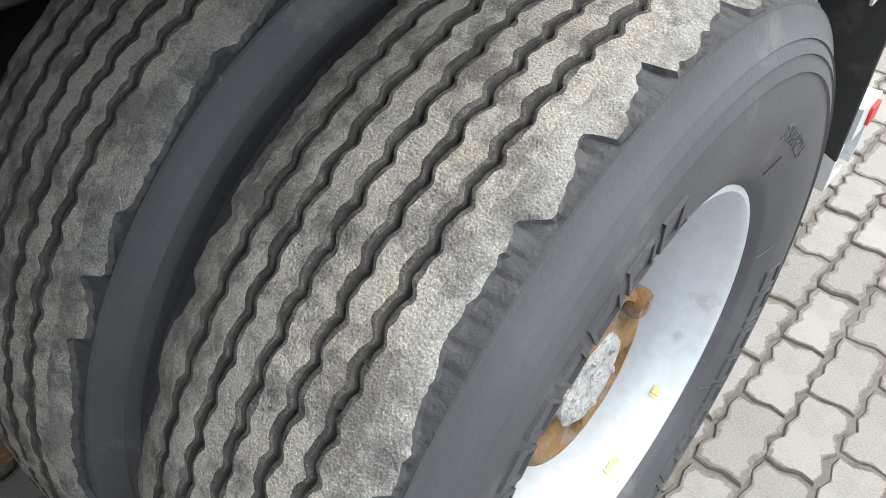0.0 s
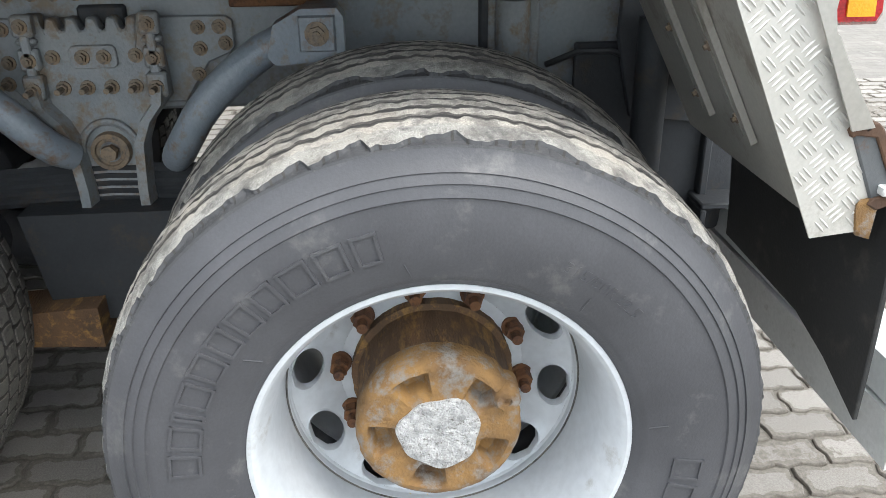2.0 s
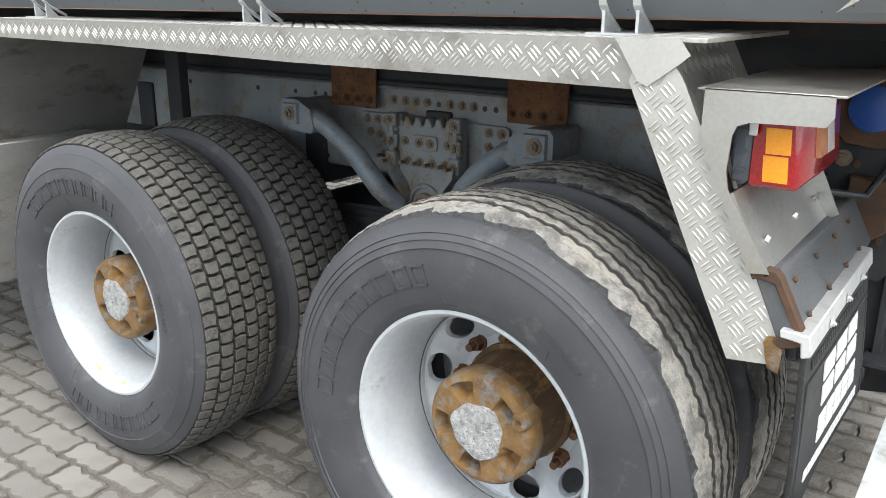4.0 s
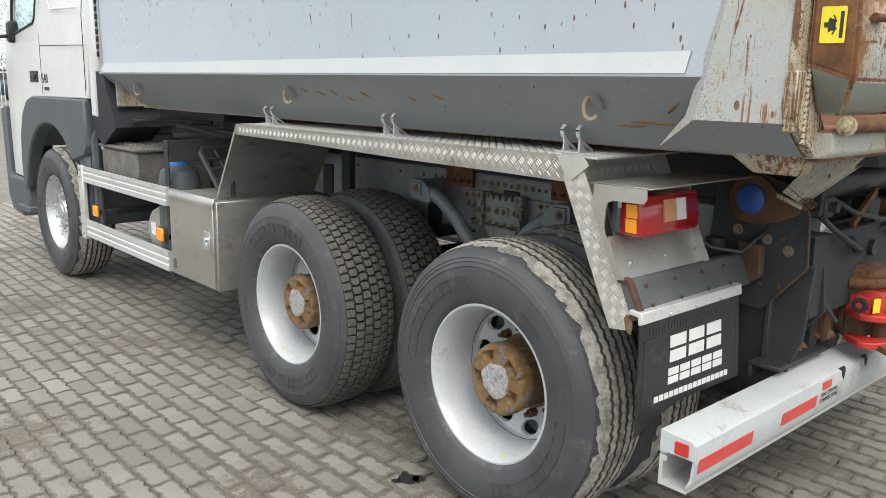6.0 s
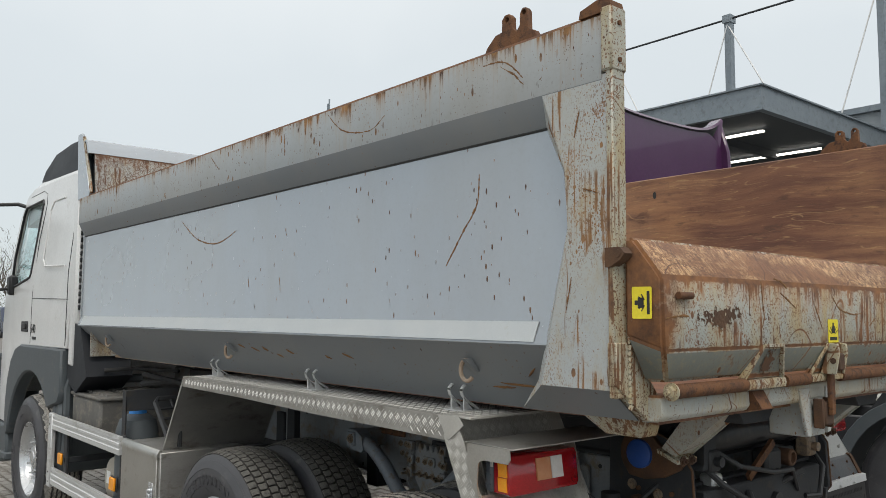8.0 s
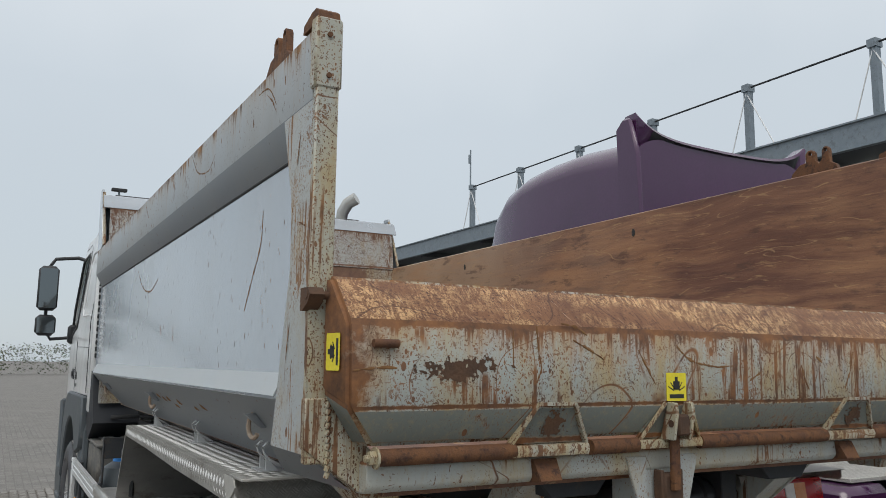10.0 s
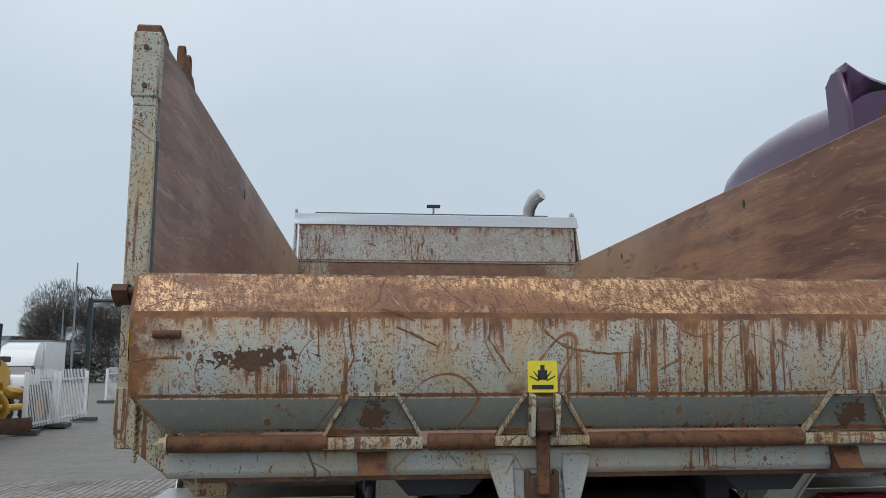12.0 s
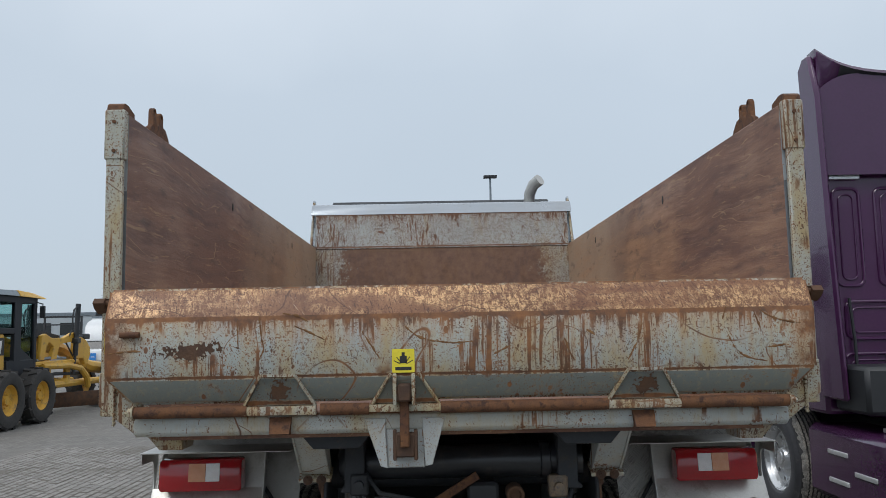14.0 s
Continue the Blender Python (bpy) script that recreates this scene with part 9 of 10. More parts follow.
for ya, za, yb, zb in ((5.88, 2.50, 6.13, 1.90),):
    hull(bm, [(x, ya, za) for x in (-1.08, 1.08)] + [(x, yb, zb) for x in (-1.13, 1.13)] + [(x, ya - 0.01, za) for x in (-1.08, 1.08)] + [(x, yb - 0.01, zb) for x in (-1.13, 1.13)])
ws = part("windscreen", bm, M["glass"], truck)
ws.visible_shadow = False
bm = B()
hull(bm, [(x, y, z) for x in (-1.19, 1.19) for y, z in ((6.13, 1.90), (6.22, 1.6), (6.24, 0.95), (6.1, 0.95), (6.05, 1.9))])
part("cab_front", bm, WHITE, truck)
bm = B()
box(bm, -1.1, 1.1, 4.1, 6.1, 1.40, 1.46, 0.01)
for x in (-0.6, 0.6):
    box(bm, x - 0.25, x + 0.25, 4.5, 5.0, 1.46, 1.70, 0.05)
    hull(bm, [(x + dx, y, z) for dx in (-0.24, 0.24) for y, z in ((4.5, 1.7), (4.62, 1.7), (4.30, 2.35), (4.38, 2.37))])
box(bm, -1.05, 1.05, 5.6, 6.0, 1.5, 1.95, 0.06)
part("cab_interior", bm, M["dark_plastic"], truck)
bm = B()
hull(bm, [(s * x, y, z) for s in (-1, 1) for x, y, z in ((1.10, 4.10, 2.76), (1.10, 5.46, 2.84), (1.10, 4.10, 3.00), (1.09, 4.22, 3.07), (1.08, 4.40, 3.10), (1.05, 4.77, 3.13), (1.07, 5.16, 3.09), (1.08, 5.44, 2.98), (1.09, 5.51, 2.90))])
part("roof_deflector", bm, M["roof_dark"], truck, "dark blue-black roof deflector")
for s in (-1, 1):
    bm = B()
    box(bm, min(s * 1.10, s * 1.23), max(s * 1.10, s * 1.23), 3.86, 3.985, 1.30, 2.60, 0.02)
    part("side_deflector", bm, WHITE, truck)
bm = B()
for k in range(14):
    box(bm, -1.21, -1.17, 3.842, 3.858, 1.72 + 0.05 * k, 1.755 + 0.05 * k, 0.004)
part("air_intake", bm, M["dark_plastic"], truck)
bm = B()
hull(bm, [(x, y, z) for x in (-1.22, -0.9) for y, z in ((3.55, 1.25), (3.75, 1.62), (4.0, 1.62), (4.02, 1.2), (3.8, 1.12))])
part("cab_mudguard", bm, M["roof_dark"], truck)
bm = B()
join(bm, letter_mesh("540", 0.105, 0.001), 0, face_pose((-1.2372, 5.06, 1.53), (0, -1, 0), (0, 0, 1)))
box(bm, -1.2385, -1.236, 4.88, 5.0, 1.475, 1.50, 0.0)
part("power_badge", bm, M["dark_plastic"], truck, "small dark door badge")
bm = B()
tube(bm, [(0.90, 4.18, 2.3), (0.90, 4.18, 3.05), (0.905, 4.16, 3.12), (0.94, 4.12, 3.20), (1.00, 4.06, 3.245)], 0.055, 18, radii=[0.055, 0.055, 0.056, 0.058, 0.06])
part("exhaust_stack", bm, M["stainless"], truck, "bent stainless exhaust pipe")

# ---- surroundings ----
# purple tractor parked alongside, heading the same way
PX0, PX1, PYR, PYF = 3.05, 5.50, 2.62, 4.95
tractor = thing("tractor_unit", (4.28, 3.0, 0), "glossy purple tractor unit with a high roof fairing", "truck")
PUR = M["purple"]
bm = B()
prism(bm, [(PYR, 1.02), (PYR, 3.05), (PYR + 0.1, 3.06), (4.9, 3.0), (5.02, 2.6), (5.06, 1.9), (5.08, 0.5), (4.4, 0.5), (4.3, 0.95), (4.05, 1.08), (3.4, 1.08), (3.2, 1.02)], "x", PX0, PX1, 0.03)
part("cab", bm, PUR, tractor)
# high roof: lofted along the truck, with rounded shoulders
bm = B()
rings = []
for y, h in ((2.53, 3.80), (2.9, 3.84), (3.4, 3.88), (3.9, 3.87), (4.3, 3.83), (4.65, 3.74), (4.9, 3.58), (5.02, 3.34), (5.06, 3.10), (5.08, 2.95)):
    r = min(0.30, max(0.05, h - 2.98))
    inset = 0.0 if y < 4.3 else 0.10 * ((y - 4.3) / 0.78) ** 2
    x0, x1 = PX0 + inset, PX1 - inset
    pts = [(x0, 2.95)]
    for i in range(9):
        t = math.pi / 2 * i / 8
        pts.append((x0 + 0.10 + r - r * math.cos(t) - 0.10 * math.cos(t), h - r + r * math.sin(t)))
    pts += [(PX0 + PX1 - x, z) for x, z in reversed(pts)]
    rings.append([bm.verts.new((x, y, z)) for x, z in pts])
for a, b_ in zip(rings, rings[1:]):
    for i in range(len(a) - 1):
        bm.faces.new((a[i], a[i + 1], b_[i + 1], b_[i]))
bm.faces.new(rings[0])
bm.faces.new(rings[-1])
part("roof_fairing", bm, PUR, tractor, smooth=50)
# raised collar round the rear of the roof, high at the corners and sagging between them
bm = B()
rows = []
for i in range(25):
    f = i / 24
    x = PX0 + 0.045 + (PX1 - PX0 - 0.09) * f
    e = abs(2 * f - 1)
    top = 3.80 + 0.19 * e ** 5 + 0.02 * e
    low = 3.20 if e > 0.97 else 3.74
    rows.append([bm.verts.new(p) for p in ((x, 2.86 - 0.02 * e, low if e > 0.97 else 3.79), (x, 2.66, top - 0.01), (x, 2.52, top), (x, 2.50, top - 0.03), (x, 2.60, low))])
for a, b_ in zip(rows, rows[1:]):
    for i in range(5):
        bm.faces.new((a[i], a[(i + 1) % 5], b_[(i + 1) % 5], b_[i])).material_index = 1 if i == 3 and 0.06 < (a[0].co.x - PX0) / (PX1 - PX0) < 0.92 else 0
bm.faces.new(rows[0])
bm.faces.new(rows[-1])
part("fairing_lip", bm, [PUR, M["dark_plastic"]], tractor, smooth=50)
for x0, x1 in ((PX0 - 0.014, PX0 + 0.04), (PX1 - 0.04, PX1 + 0.014)):
    bm = B()
    prism(bm, [(PYR + 0.08, 1.15), (PYR + 0.10, 3.5), (2.74, 3.88), (2.64, 3.97), (2.54, 3.96), (2.44, 3.6), (2.40, 2.6), (2.30, 1.15)], "x", x0, x1, 0.02)
    part("side_extender", bm, PUR, tractor)
for x0, x1, z0, z1 in ((3.2, 3.42, 2.05, 2.85), (3.55, 3.95, 2.05, 2.85), (4.1, 4.5, 2.05, 2.85), (3.25, 4.3, 1.62, 1.92), (3.22, 4.4, 1.30, 1.5)):
    bm = B()
    ring = [(p, PYR - 0.004, q) for p, q in rounded(x0, x1, z0, z1, 0.06, 5)]
    tube(bm, ring, 0.014, 8, closed=True)
    part("panel_bead", bm, PUR, tractor)
    bm = B()
    ring = [(p, PYR - 0.004, q) for p, q in rounded(x0 + 0.05, x1 - 0.05, z0 + 0.05, z1 - 0.05, 0.05, 5)]
    tube(bm, ring, 0.008, 8, closed=True)
    part("panel_bead", bm, PUR, tractor)
bm = B()
box(bm, 3.16, 3.42, PYR - 0.05, PYR - 0.01, 2.92, 2.96, 0.005)
tube(bm, [(3.16, PYR - 0.03, 2.98), (3.12, PYR - 0.05, 3.05)], 0.01, 6)
part("work_lamp", bm, M["rim_alloy"], tractor)
bm = B()
box(bm, 3.55, 3.63, PYR - 0.006, PYR - 0.003, 1.36, 1.48, 0.0)
part("white_plate", bm, M["white_mark"], tractor)
bm = B()
tube(bm, [(3.27, PYR - 0.03, 1.95), (3.29, PYR - 0.04, 1.6), (3.30, PYR - 0.03, 1.15)], 0.012, 6)
part("cable", bm, M["dark_plastic"], tractor)
bm = B()
box(bm, PX0 + 0.05, 5.45, 2.1, 2.60, 1.06, 1.42, 0.03)
part("chassis_cover", bm, M["dark_plastic"], tractor)
bm = B()
box(bm, 3.25, 5.3, 0.7, 2.2, 0.93, 0.96, 0.004)
part("catwalk", bm, M["tread_plate"], tractor, "aluminium chequer catwalk", uv=True)
bm = B()
box(bm, PX0, PX0 + 0.5, 0.6, 3.02, 0.35, 0.92, 0.05)
part("side_skirt", bm, PUR, tractor)
bm = B()
for y, z in ((0.9, 0.66), (1.3, 0.66), (2.35, 0.72), (2.35, 0.50), (1.95, 0.60)):
    box(bm, PX0 - 0.012, PX0 + 0.01, y, y + 0.30, z, z + 0.035, 0.004)
part("skirt_step", bm, M["aluminium"], tractor)
bm = B()
for x in (3.85, 4.7):
    box(bm, x - 0.04, x + 0.04, -1.6, 4.6, 0.62, 0.90, 0.01)
part("frame_rail", bm, M["black_steel"], tractor)
bm = B()
hull(bm, [(x, y, z) for x in (3.75, 4.8) for y, z in ((-0.9, 0.98), (-0.7, 1.10), (-0.1, 1.14), (0.2, 1.12), (0.3, 0.98))])
part("fifth_wheel", bm, M["black_steel"], tractor)
for x, xx in ((3.08, 3.62), (4.92, 5.46)):
    bm = B()
    ring = [(-0.35 + 0.66 * math.cos(radians(a)), 0.50 + 0.66 * math.sin(radians(a))) for a in range(-5, 186, 10)]
    ring2 = [(-0.35 + 0.63 * math.cos(radians(a)), 0.50 + 0.63 * math.sin(radians(a))) for a in range(185, -6, -10)]
    prism(bm, ring + ring2, "x", x - 0.02, xx + 0.02, 0.0)
    prism(bm, ring + [(-0.35 + 0.57 * math.cos(radians(a)), 0.50 + 0.57 * math.sin(radians(a))) for a in range(185, -6, -10)], "x", x - 0.03, x - 0.018, 0.004)
    part("rear_mudguard", bm, M["grey_plastic"], tractor, "dark plastic rear mudguard")
for x, y, flip in ((3.25, 3.80, 0), (5.30, 3.80, 1), (3.30, -0.35, 0), (5.25, -0.35, 1)):
    w = child("wheel", front_rim, tractor)
    w.location = (x - 4.28, y - 3.0, HUB_Z)
    w.rotation_euler = (0.4, 0, math.pi if flip else 0)
    child("tyre", rib_tyre, w)
    child("hub", front_hub, w)

# white tractor further off, facing the other way
lorry = thing("white_lorry", (7.2, 0.0, 0), "white lorry cab with dark windows", "truck")
bm = B()
wprof = [(2.0, 0.9), (2.02, 2.9), (1.7, 3.10), (-0.2, 3.02), (-0.52, 2.75), (-0.72, 1.9), (-0.74, 0.55), (-0.45, 0.55), (-0.30, 0.95), (0.0, 1.22), (0.6, 1.22), (0.95, 0.9)]
wwin = [(1.02, 2.12), (1.00, 2.78), (0.95, 2.83), (0.0, 2.80), (-0.25, 2.6), (-0.42, 2.0), (-0.3, 1.96)]
prism(bm, wprof, "x", 6.0, 6.05, 0.0, holes=[wwin])
prism(bm, wprof, "x", 8.35, 8.4, 0.0, holes=[wwin])
box(bm, 6.05, 8.35, 1.97, 2.02, 0.9, 2.9, 0.0)
box(bm, 6.05, 8.35, -0.25, 1.72, 3.02, 3.09, 0.02)
box(bm, 6.05, 8.35, -0.74, -0.66, 0.55, 1.9, 0.0)
part("cab", bm, WHITE, lorry)
for x in (6.02, 8.36):
    bm = B()
    prism(bm, wwin, "x", x, x + 0.01)
    gl = part("side_window", bm, M["glass"], lorry)
    gl.visible_shadow = False
bm = B()
box(bm, 6.05, 8.35, 1.2, 1.9, 1.2, 2.75, 0.02)
box(bm, 6.05, 8.35, -0.6, 1.9, 1.1, 1.5, 0.02)
part("cab_interior", bm, M["dark_plastic"], lorry)
bm = B()
box(bm, 5.75, 5.98, -0.55, -0.42, 2.1, 2.9, 0.04)
tube(bm, [(6.02, -0.2, 3.0), (5.88, -0.45, 3.0), (5.86, -0.48, 2.88)], 0.02, 8)
part("mirror", bm, M["dark_plastic"], lorry)
bm = B()
box(bm, 6.6, 7.8, 1.5, 7.0, 0.6, 0.95, 0.02)
part("frame_rail", bm, M["black_steel"], lorry)
for x, y, flip in ((6.22, 0.3, 0), (8.18, 0.3, 1), (6.3, 4.6, 0), (8.1, 4.6, 1)):
    w = child("wheel", front_rim, lorry)
    w.location = (x - 7.2, y, HUB_Z)
    w.rotation_euler = (0.9, 0, math.pi if flip else 0)
    child("tyre", rib_tyre, w)
    child("hub", front_hub, w)

# office building with a hung steel canopy
CX, CYN, CZ, WX = 13.0, 5.95, 6.68, 20.0
building = thing("building", (WX, 10, 0), "grey clad building with mast-hung steel canopy", "building")
bm = B()
box(bm, WX + 0.06, WX + 14, -30, 46, 0, 7.4, 0.02)
part("wall", bm, M["cladding"], building)
for k in range(24):
    bm = B()
    box(bm, WX - 0.02, WX + 0.06, -30, CYN - 0.1, 0.25 + 0.30 * k, 0.525 + 0.30 * k, 0.012)
    part("cladding_board", bm, M["cladding"], building)
bm = B()
box(bm, WX - 0.06, WX + 0.3, -30, 46, 7.38, 7.56, 0.01)
part("parapet", bm, M["galvanised"], building)
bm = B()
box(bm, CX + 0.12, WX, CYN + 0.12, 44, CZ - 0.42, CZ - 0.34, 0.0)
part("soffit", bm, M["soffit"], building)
for along_y in (True, False):
    bm = B()
    if along_y:
        box(bm, CX, CX + 0.12, CYN, 44, CZ - 0.55, CZ, 0.0)
        for z in (CZ - 0.56, CZ - 0.02):
            box(bm, CX - 0.06, CX - 0.001, CYN - 0.06, 44, z, z + 0.035, 0.0)
    else:
        box(bm, CX + 0.122, WX - 0.03, CYN, CYN + 0.12, CZ - 0.55, CZ, 0.0)
        for z in (CZ - 0.56, CZ - 0.02):
            box(bm, CX + 0.002, WX - 0.03, CYN - 0.06, CYN - 0.001, z, z + 0.035, 0.0)
    part("fascia_beam", bm, M["galvanised"], building)
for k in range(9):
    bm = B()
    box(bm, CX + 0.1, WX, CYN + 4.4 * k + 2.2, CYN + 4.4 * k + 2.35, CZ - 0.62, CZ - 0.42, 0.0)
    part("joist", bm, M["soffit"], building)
for x in (15.0, 18.0):
    for k in range(8):
        bm = B()
        box(bm, x - 0.045, x + 0.045, CYN + 1.0 + 4.4 * k, CYN + 3.6 + 4.4 * k, CZ - 0.55, CZ - 0.50, 0.0)
        part("strip_light", bm, M["lamp_strip"], building, "lit fluorescent strip")
MY = [CYN + 0.1 + 4.55 * k for k in range(-2, 7)]
for y in MY:
    bm = B()
    box(bm, WX - 0.12, WX + 0.12, y - 0.10, y + 0.10, 0.0 if y < CYN else 6.0, 11.25, 0.0)
    box(bm, WX - 0.17, WX + 0.17, y - 0.14, y + 0.14, 11.05, 11.3, 0.0)
    part("mast", bm, M["galvanised"], building)
    for dy in (-2.2, 1.2):
        if y + dy > CYN - 3:
            bm = B()
            tube(bm, [(WX - 0.1, y, 11.0), (WX - 0.3, y + dy, 6.95)], 0.022, 6)
            part("tie_rod", bm, M["fence_white"], building)
bm = B()
tube(bm, [(WX, MY[0], 11.2), (WX, MY[-1], 11.2)], 0.035, 8)
part("top_rail", bm, M["black_steel"], building)
bm = B()
box(bm, WX - 0.35, WX - 0.12, CYN - 0.35, CYN - 0.1, 7.9, 8.3, 0.02)
part("wall_lamp", bm, M["clear_lens"], building)

# motor grader
grader = thing("motor_grader", (-9.58, 13, 0), "yellow motor grader with a dark glazed cab", "grader")
YEL = M["digger_yellow"]


def grader_wheel(x, y, r=0.58):
    w = B()
    lathe(w, [(-0.12, r * 0.52), (-0.17, r * 0.56), (-0.20, r * 0.75), (-0.18, r * 0.93), (-0.14, r * 0.99), (0.14, r * 0.99), (0.18, r * 0.93), (0.20, r * 0.75), (0.17, r * 0.56), (0.12, r * 0.52)], 40, centre=(x, y, r))
    lugs = []
    for k in range(26):
        a = math.tau * k / 26
        t = bmesh.new()
        bmesh.ops.create_cube(t, size=1.0)
        bmesh.ops.scale(t, vec=(0.17, 0.05, 0.06), verts=t.verts)
        lugs.append(join(B(), t, 0, Matrix.Translation((x + (0.09 if k % 2 else -0.09), y, r)) @ Matrix.Rotation(a, 4, "X") @ Matrix.Translation((0, r, 0)) @ Matrix.Rotation(0.4 if k % 2 else -0.4, 4, "Y")))
    tyre = part("tyre", w, M["groove_rubber"], grader)
    for lug_bm in lugs:
        part("lug", lug_bm, M["groove_rubber"], tyre)
    w = B()
    for s in (-1, 1):
        lathe(w, [(s * 0.13, r * 0.55), (s * 0.15, r * 0.52), (s * 0.06, r * 0.45), (s * 0.03, r * 0.18), (s * 0.10, r * 0.14), (s * 0.10, 0.0)], 28, centre=(x, y, r))
        for k in range(8):
            a = math.tau * k / 8
            bolt(w, (x + s * 0.045, y + 0.15 * math.cos(a), r + 0.15 * math.sin(a)), (s, 0, 0), 0.018, 0.02)
    part("rim", w, YEL, tyre)


for y in (12.27, 13.59):
    for x in (-8.64, -10.52):
        grader_wheel(x, y)
GXC = -9.58
bm = B()
for x in (GXC - 0.68, GXC + 0.68):
    box(bm, x - 0.10, x + 0.10, 12.1, 13.75, 0.42, 0.76, 0.04)
part("tandem_case", bm, M["black_steel"], grader)
bm = B()
prism(bm, [(9.4, 0.95), (9.3, 1.2), (9.35, 1.75), (9.6, 1.86), (12.85, 1.92), (12.9, 1.0), (12.6, 0.92)], "x", GXC - 0.62, GXC + 0.64, 0.05)
part("engine_cover", bm, YEL, grader)
bm = B()
box(bm, GXC + 0.642, GXC + 0.648, 12.1, 12.82, 1.46, 1.82, 0.0)
part("decal", bm, M["black_ink"], grader, "dark and white striped decal")
for k in range(3):
    bm = B()
    prism(bm, [(12.2 + 0.2 * k, 1.5), (12.29 + 0.2 * k, 1.5), (12.33 + 0.2 * k, 1.76), (12.24 + 0.2 * k, 1.76)], "x", GXC + 0.649, GXC + 0.653)
    part("decal_bar", bm, M["white_mark"], grader)
# cab: dark posts round teal panes, a yellow visor over the front
bm = B()
for x in (GXC - 0.60, GXC + 0.60):
    for y0, y1 in ((12.0, 12.1), (13.22, 13.5), (14.05, 14.17)):
        box(bm, x - 0.045, x + 0.045, y0, y1, 1.0, 2.68, 0.012)
    box(bm, x - 0.043, x + 0.043, 12.02, 14.15, 2.56, 2.70, 0.012)
    box(bm, x - 0.043, x + 0.043, 12.95, 14.15, 0.95, 1.34, 0.012)
    box(bm, x - 0.041, x + 0.041, 12.04, 13.4, 1.9, 2.02, 0.012)
    prism(bm, [(13.48, 1.3), (13.48, 1.62), (14.06, 1.32), (14.06, 1.3)], "x", x - 0.03, x + 0.03)
for y in (12.05, 14.11):
    box(bm, GXC - 0.56, GXC + 0.56, y - 0.05, y + 0.05, 2.56, 2.70, 0.012)
    box(bm, GXC - 0.56, GXC + 0.56, y - 0.05, y + 0.05, 1.0, 1.4, 0.012)
part("cab_frame", bm, M["roof_dark"], grader, "dark cab frame")
bm = B()
box(bm, GXC - 0.28, GXC + 0.28, 12.75, 13.25, 1.3, 1.5, 0.06)
box(bm, GXC - 0.26, GXC + 0.26, 12.62, 12.78, 1.45, 2.28, 0.06)
cyl(bm, (GXC, 13.72, 1.1), (GXC, 13.62, 1.72), 0.07, 10)
lathe(bm, [(1.72, 0.2), (1.75, 0.2), (1.75, 0.17), (1.72, 0.17)], 24, ax="z", centre=(GXC, 13.6, 0), close=True)
part("seat", bm, M["dark_plastic"], grader)
for x in (GXC - 0.60, GXC + 0.60):
    for y0, y1, z0 in ((12.1, 13.22, 2.02), (13.5, 14.05, 1.34)):
        bm = B()
        box(bm, x - 0.004, x + 0.004, y0, y1, z0, 2.56, 0.0)
        gl = part("side_pane", bm, M["dark_pane"], grader)
        gl.visible_shadow = False
for y in (12.05, 14.11):
    bm = B()
    box(bm, GXC - 0.55, GXC + 0.55, y - 0.004, y + 0.004, 1.4, 2.56, 0.0)
    gl = part("end_pane", bm, M["dark_pane"], grader)
    gl.visible_shadow = False
bm = B()
hull(bm, [(GXC + k * w, y, z) for k in (-1, 1) for w, y, z in ((0.70, 11.85, 2.70), (0.70, 13.3, 2.70), (0.62, 11.95, 2.80), (0.62, 13.3, 2.82))])
part("cab_roof", bm, M["galvanised"], grader, "grey cab roof")
bm = B()
hull(bm, [(GXC + k * w, y, z) for k in (-1, 1) for w, y, z in ((0.71, 13.31, 2.70), (0.71, 14.45, 2.68), (0.63, 13.31, 2.825), (0.60, 14.0, 2.80), (0.66, 14.43, 2.715))])
part("roof_visor", bm, YEL, grader)
for k in (-1, 1):
    bm = B()
    box(bm, GXC + k * 0.72 - 0.06, GXC + k * 0.72 + 0.06, 14.22, 14.27, 2.25, 2.52, 0.015)
    tube(bm, [(GXC + k * 0.64, 14.12, 2.6), (GXC + k * 0.72, 14.25, 2.56), (GXC + k * 0.72, 14.25, 2.50)], 0.014, 6)
    part("mirror", bm, M["dark_plastic"], grader)
# goose neck falling away in front of the cab
bm = B()
hull(bm, [(GXC + k * w, y, z) for k in (-1, 1) for w, y, z in ((0.36, 14.2, 2.06), (0.36, 14.2, 1.88), (0.26, 16.1, 1.86), (0.26, 16.1, 1.76))])
part("bonnet", bm, M["roof_dark"], grader, "dark sloping cover ahead of the cab")
bm = B()
tube(bm, [(GXC, 14.1, 1.55), (GXC, 15.2, 1.68), (GXC, 16.6, 1.55), (GXC, 18.2, 1.05), (GXC, 19.2, 0.95)], 0.16, 8)
part("main_beam", bm, YEL, grader)
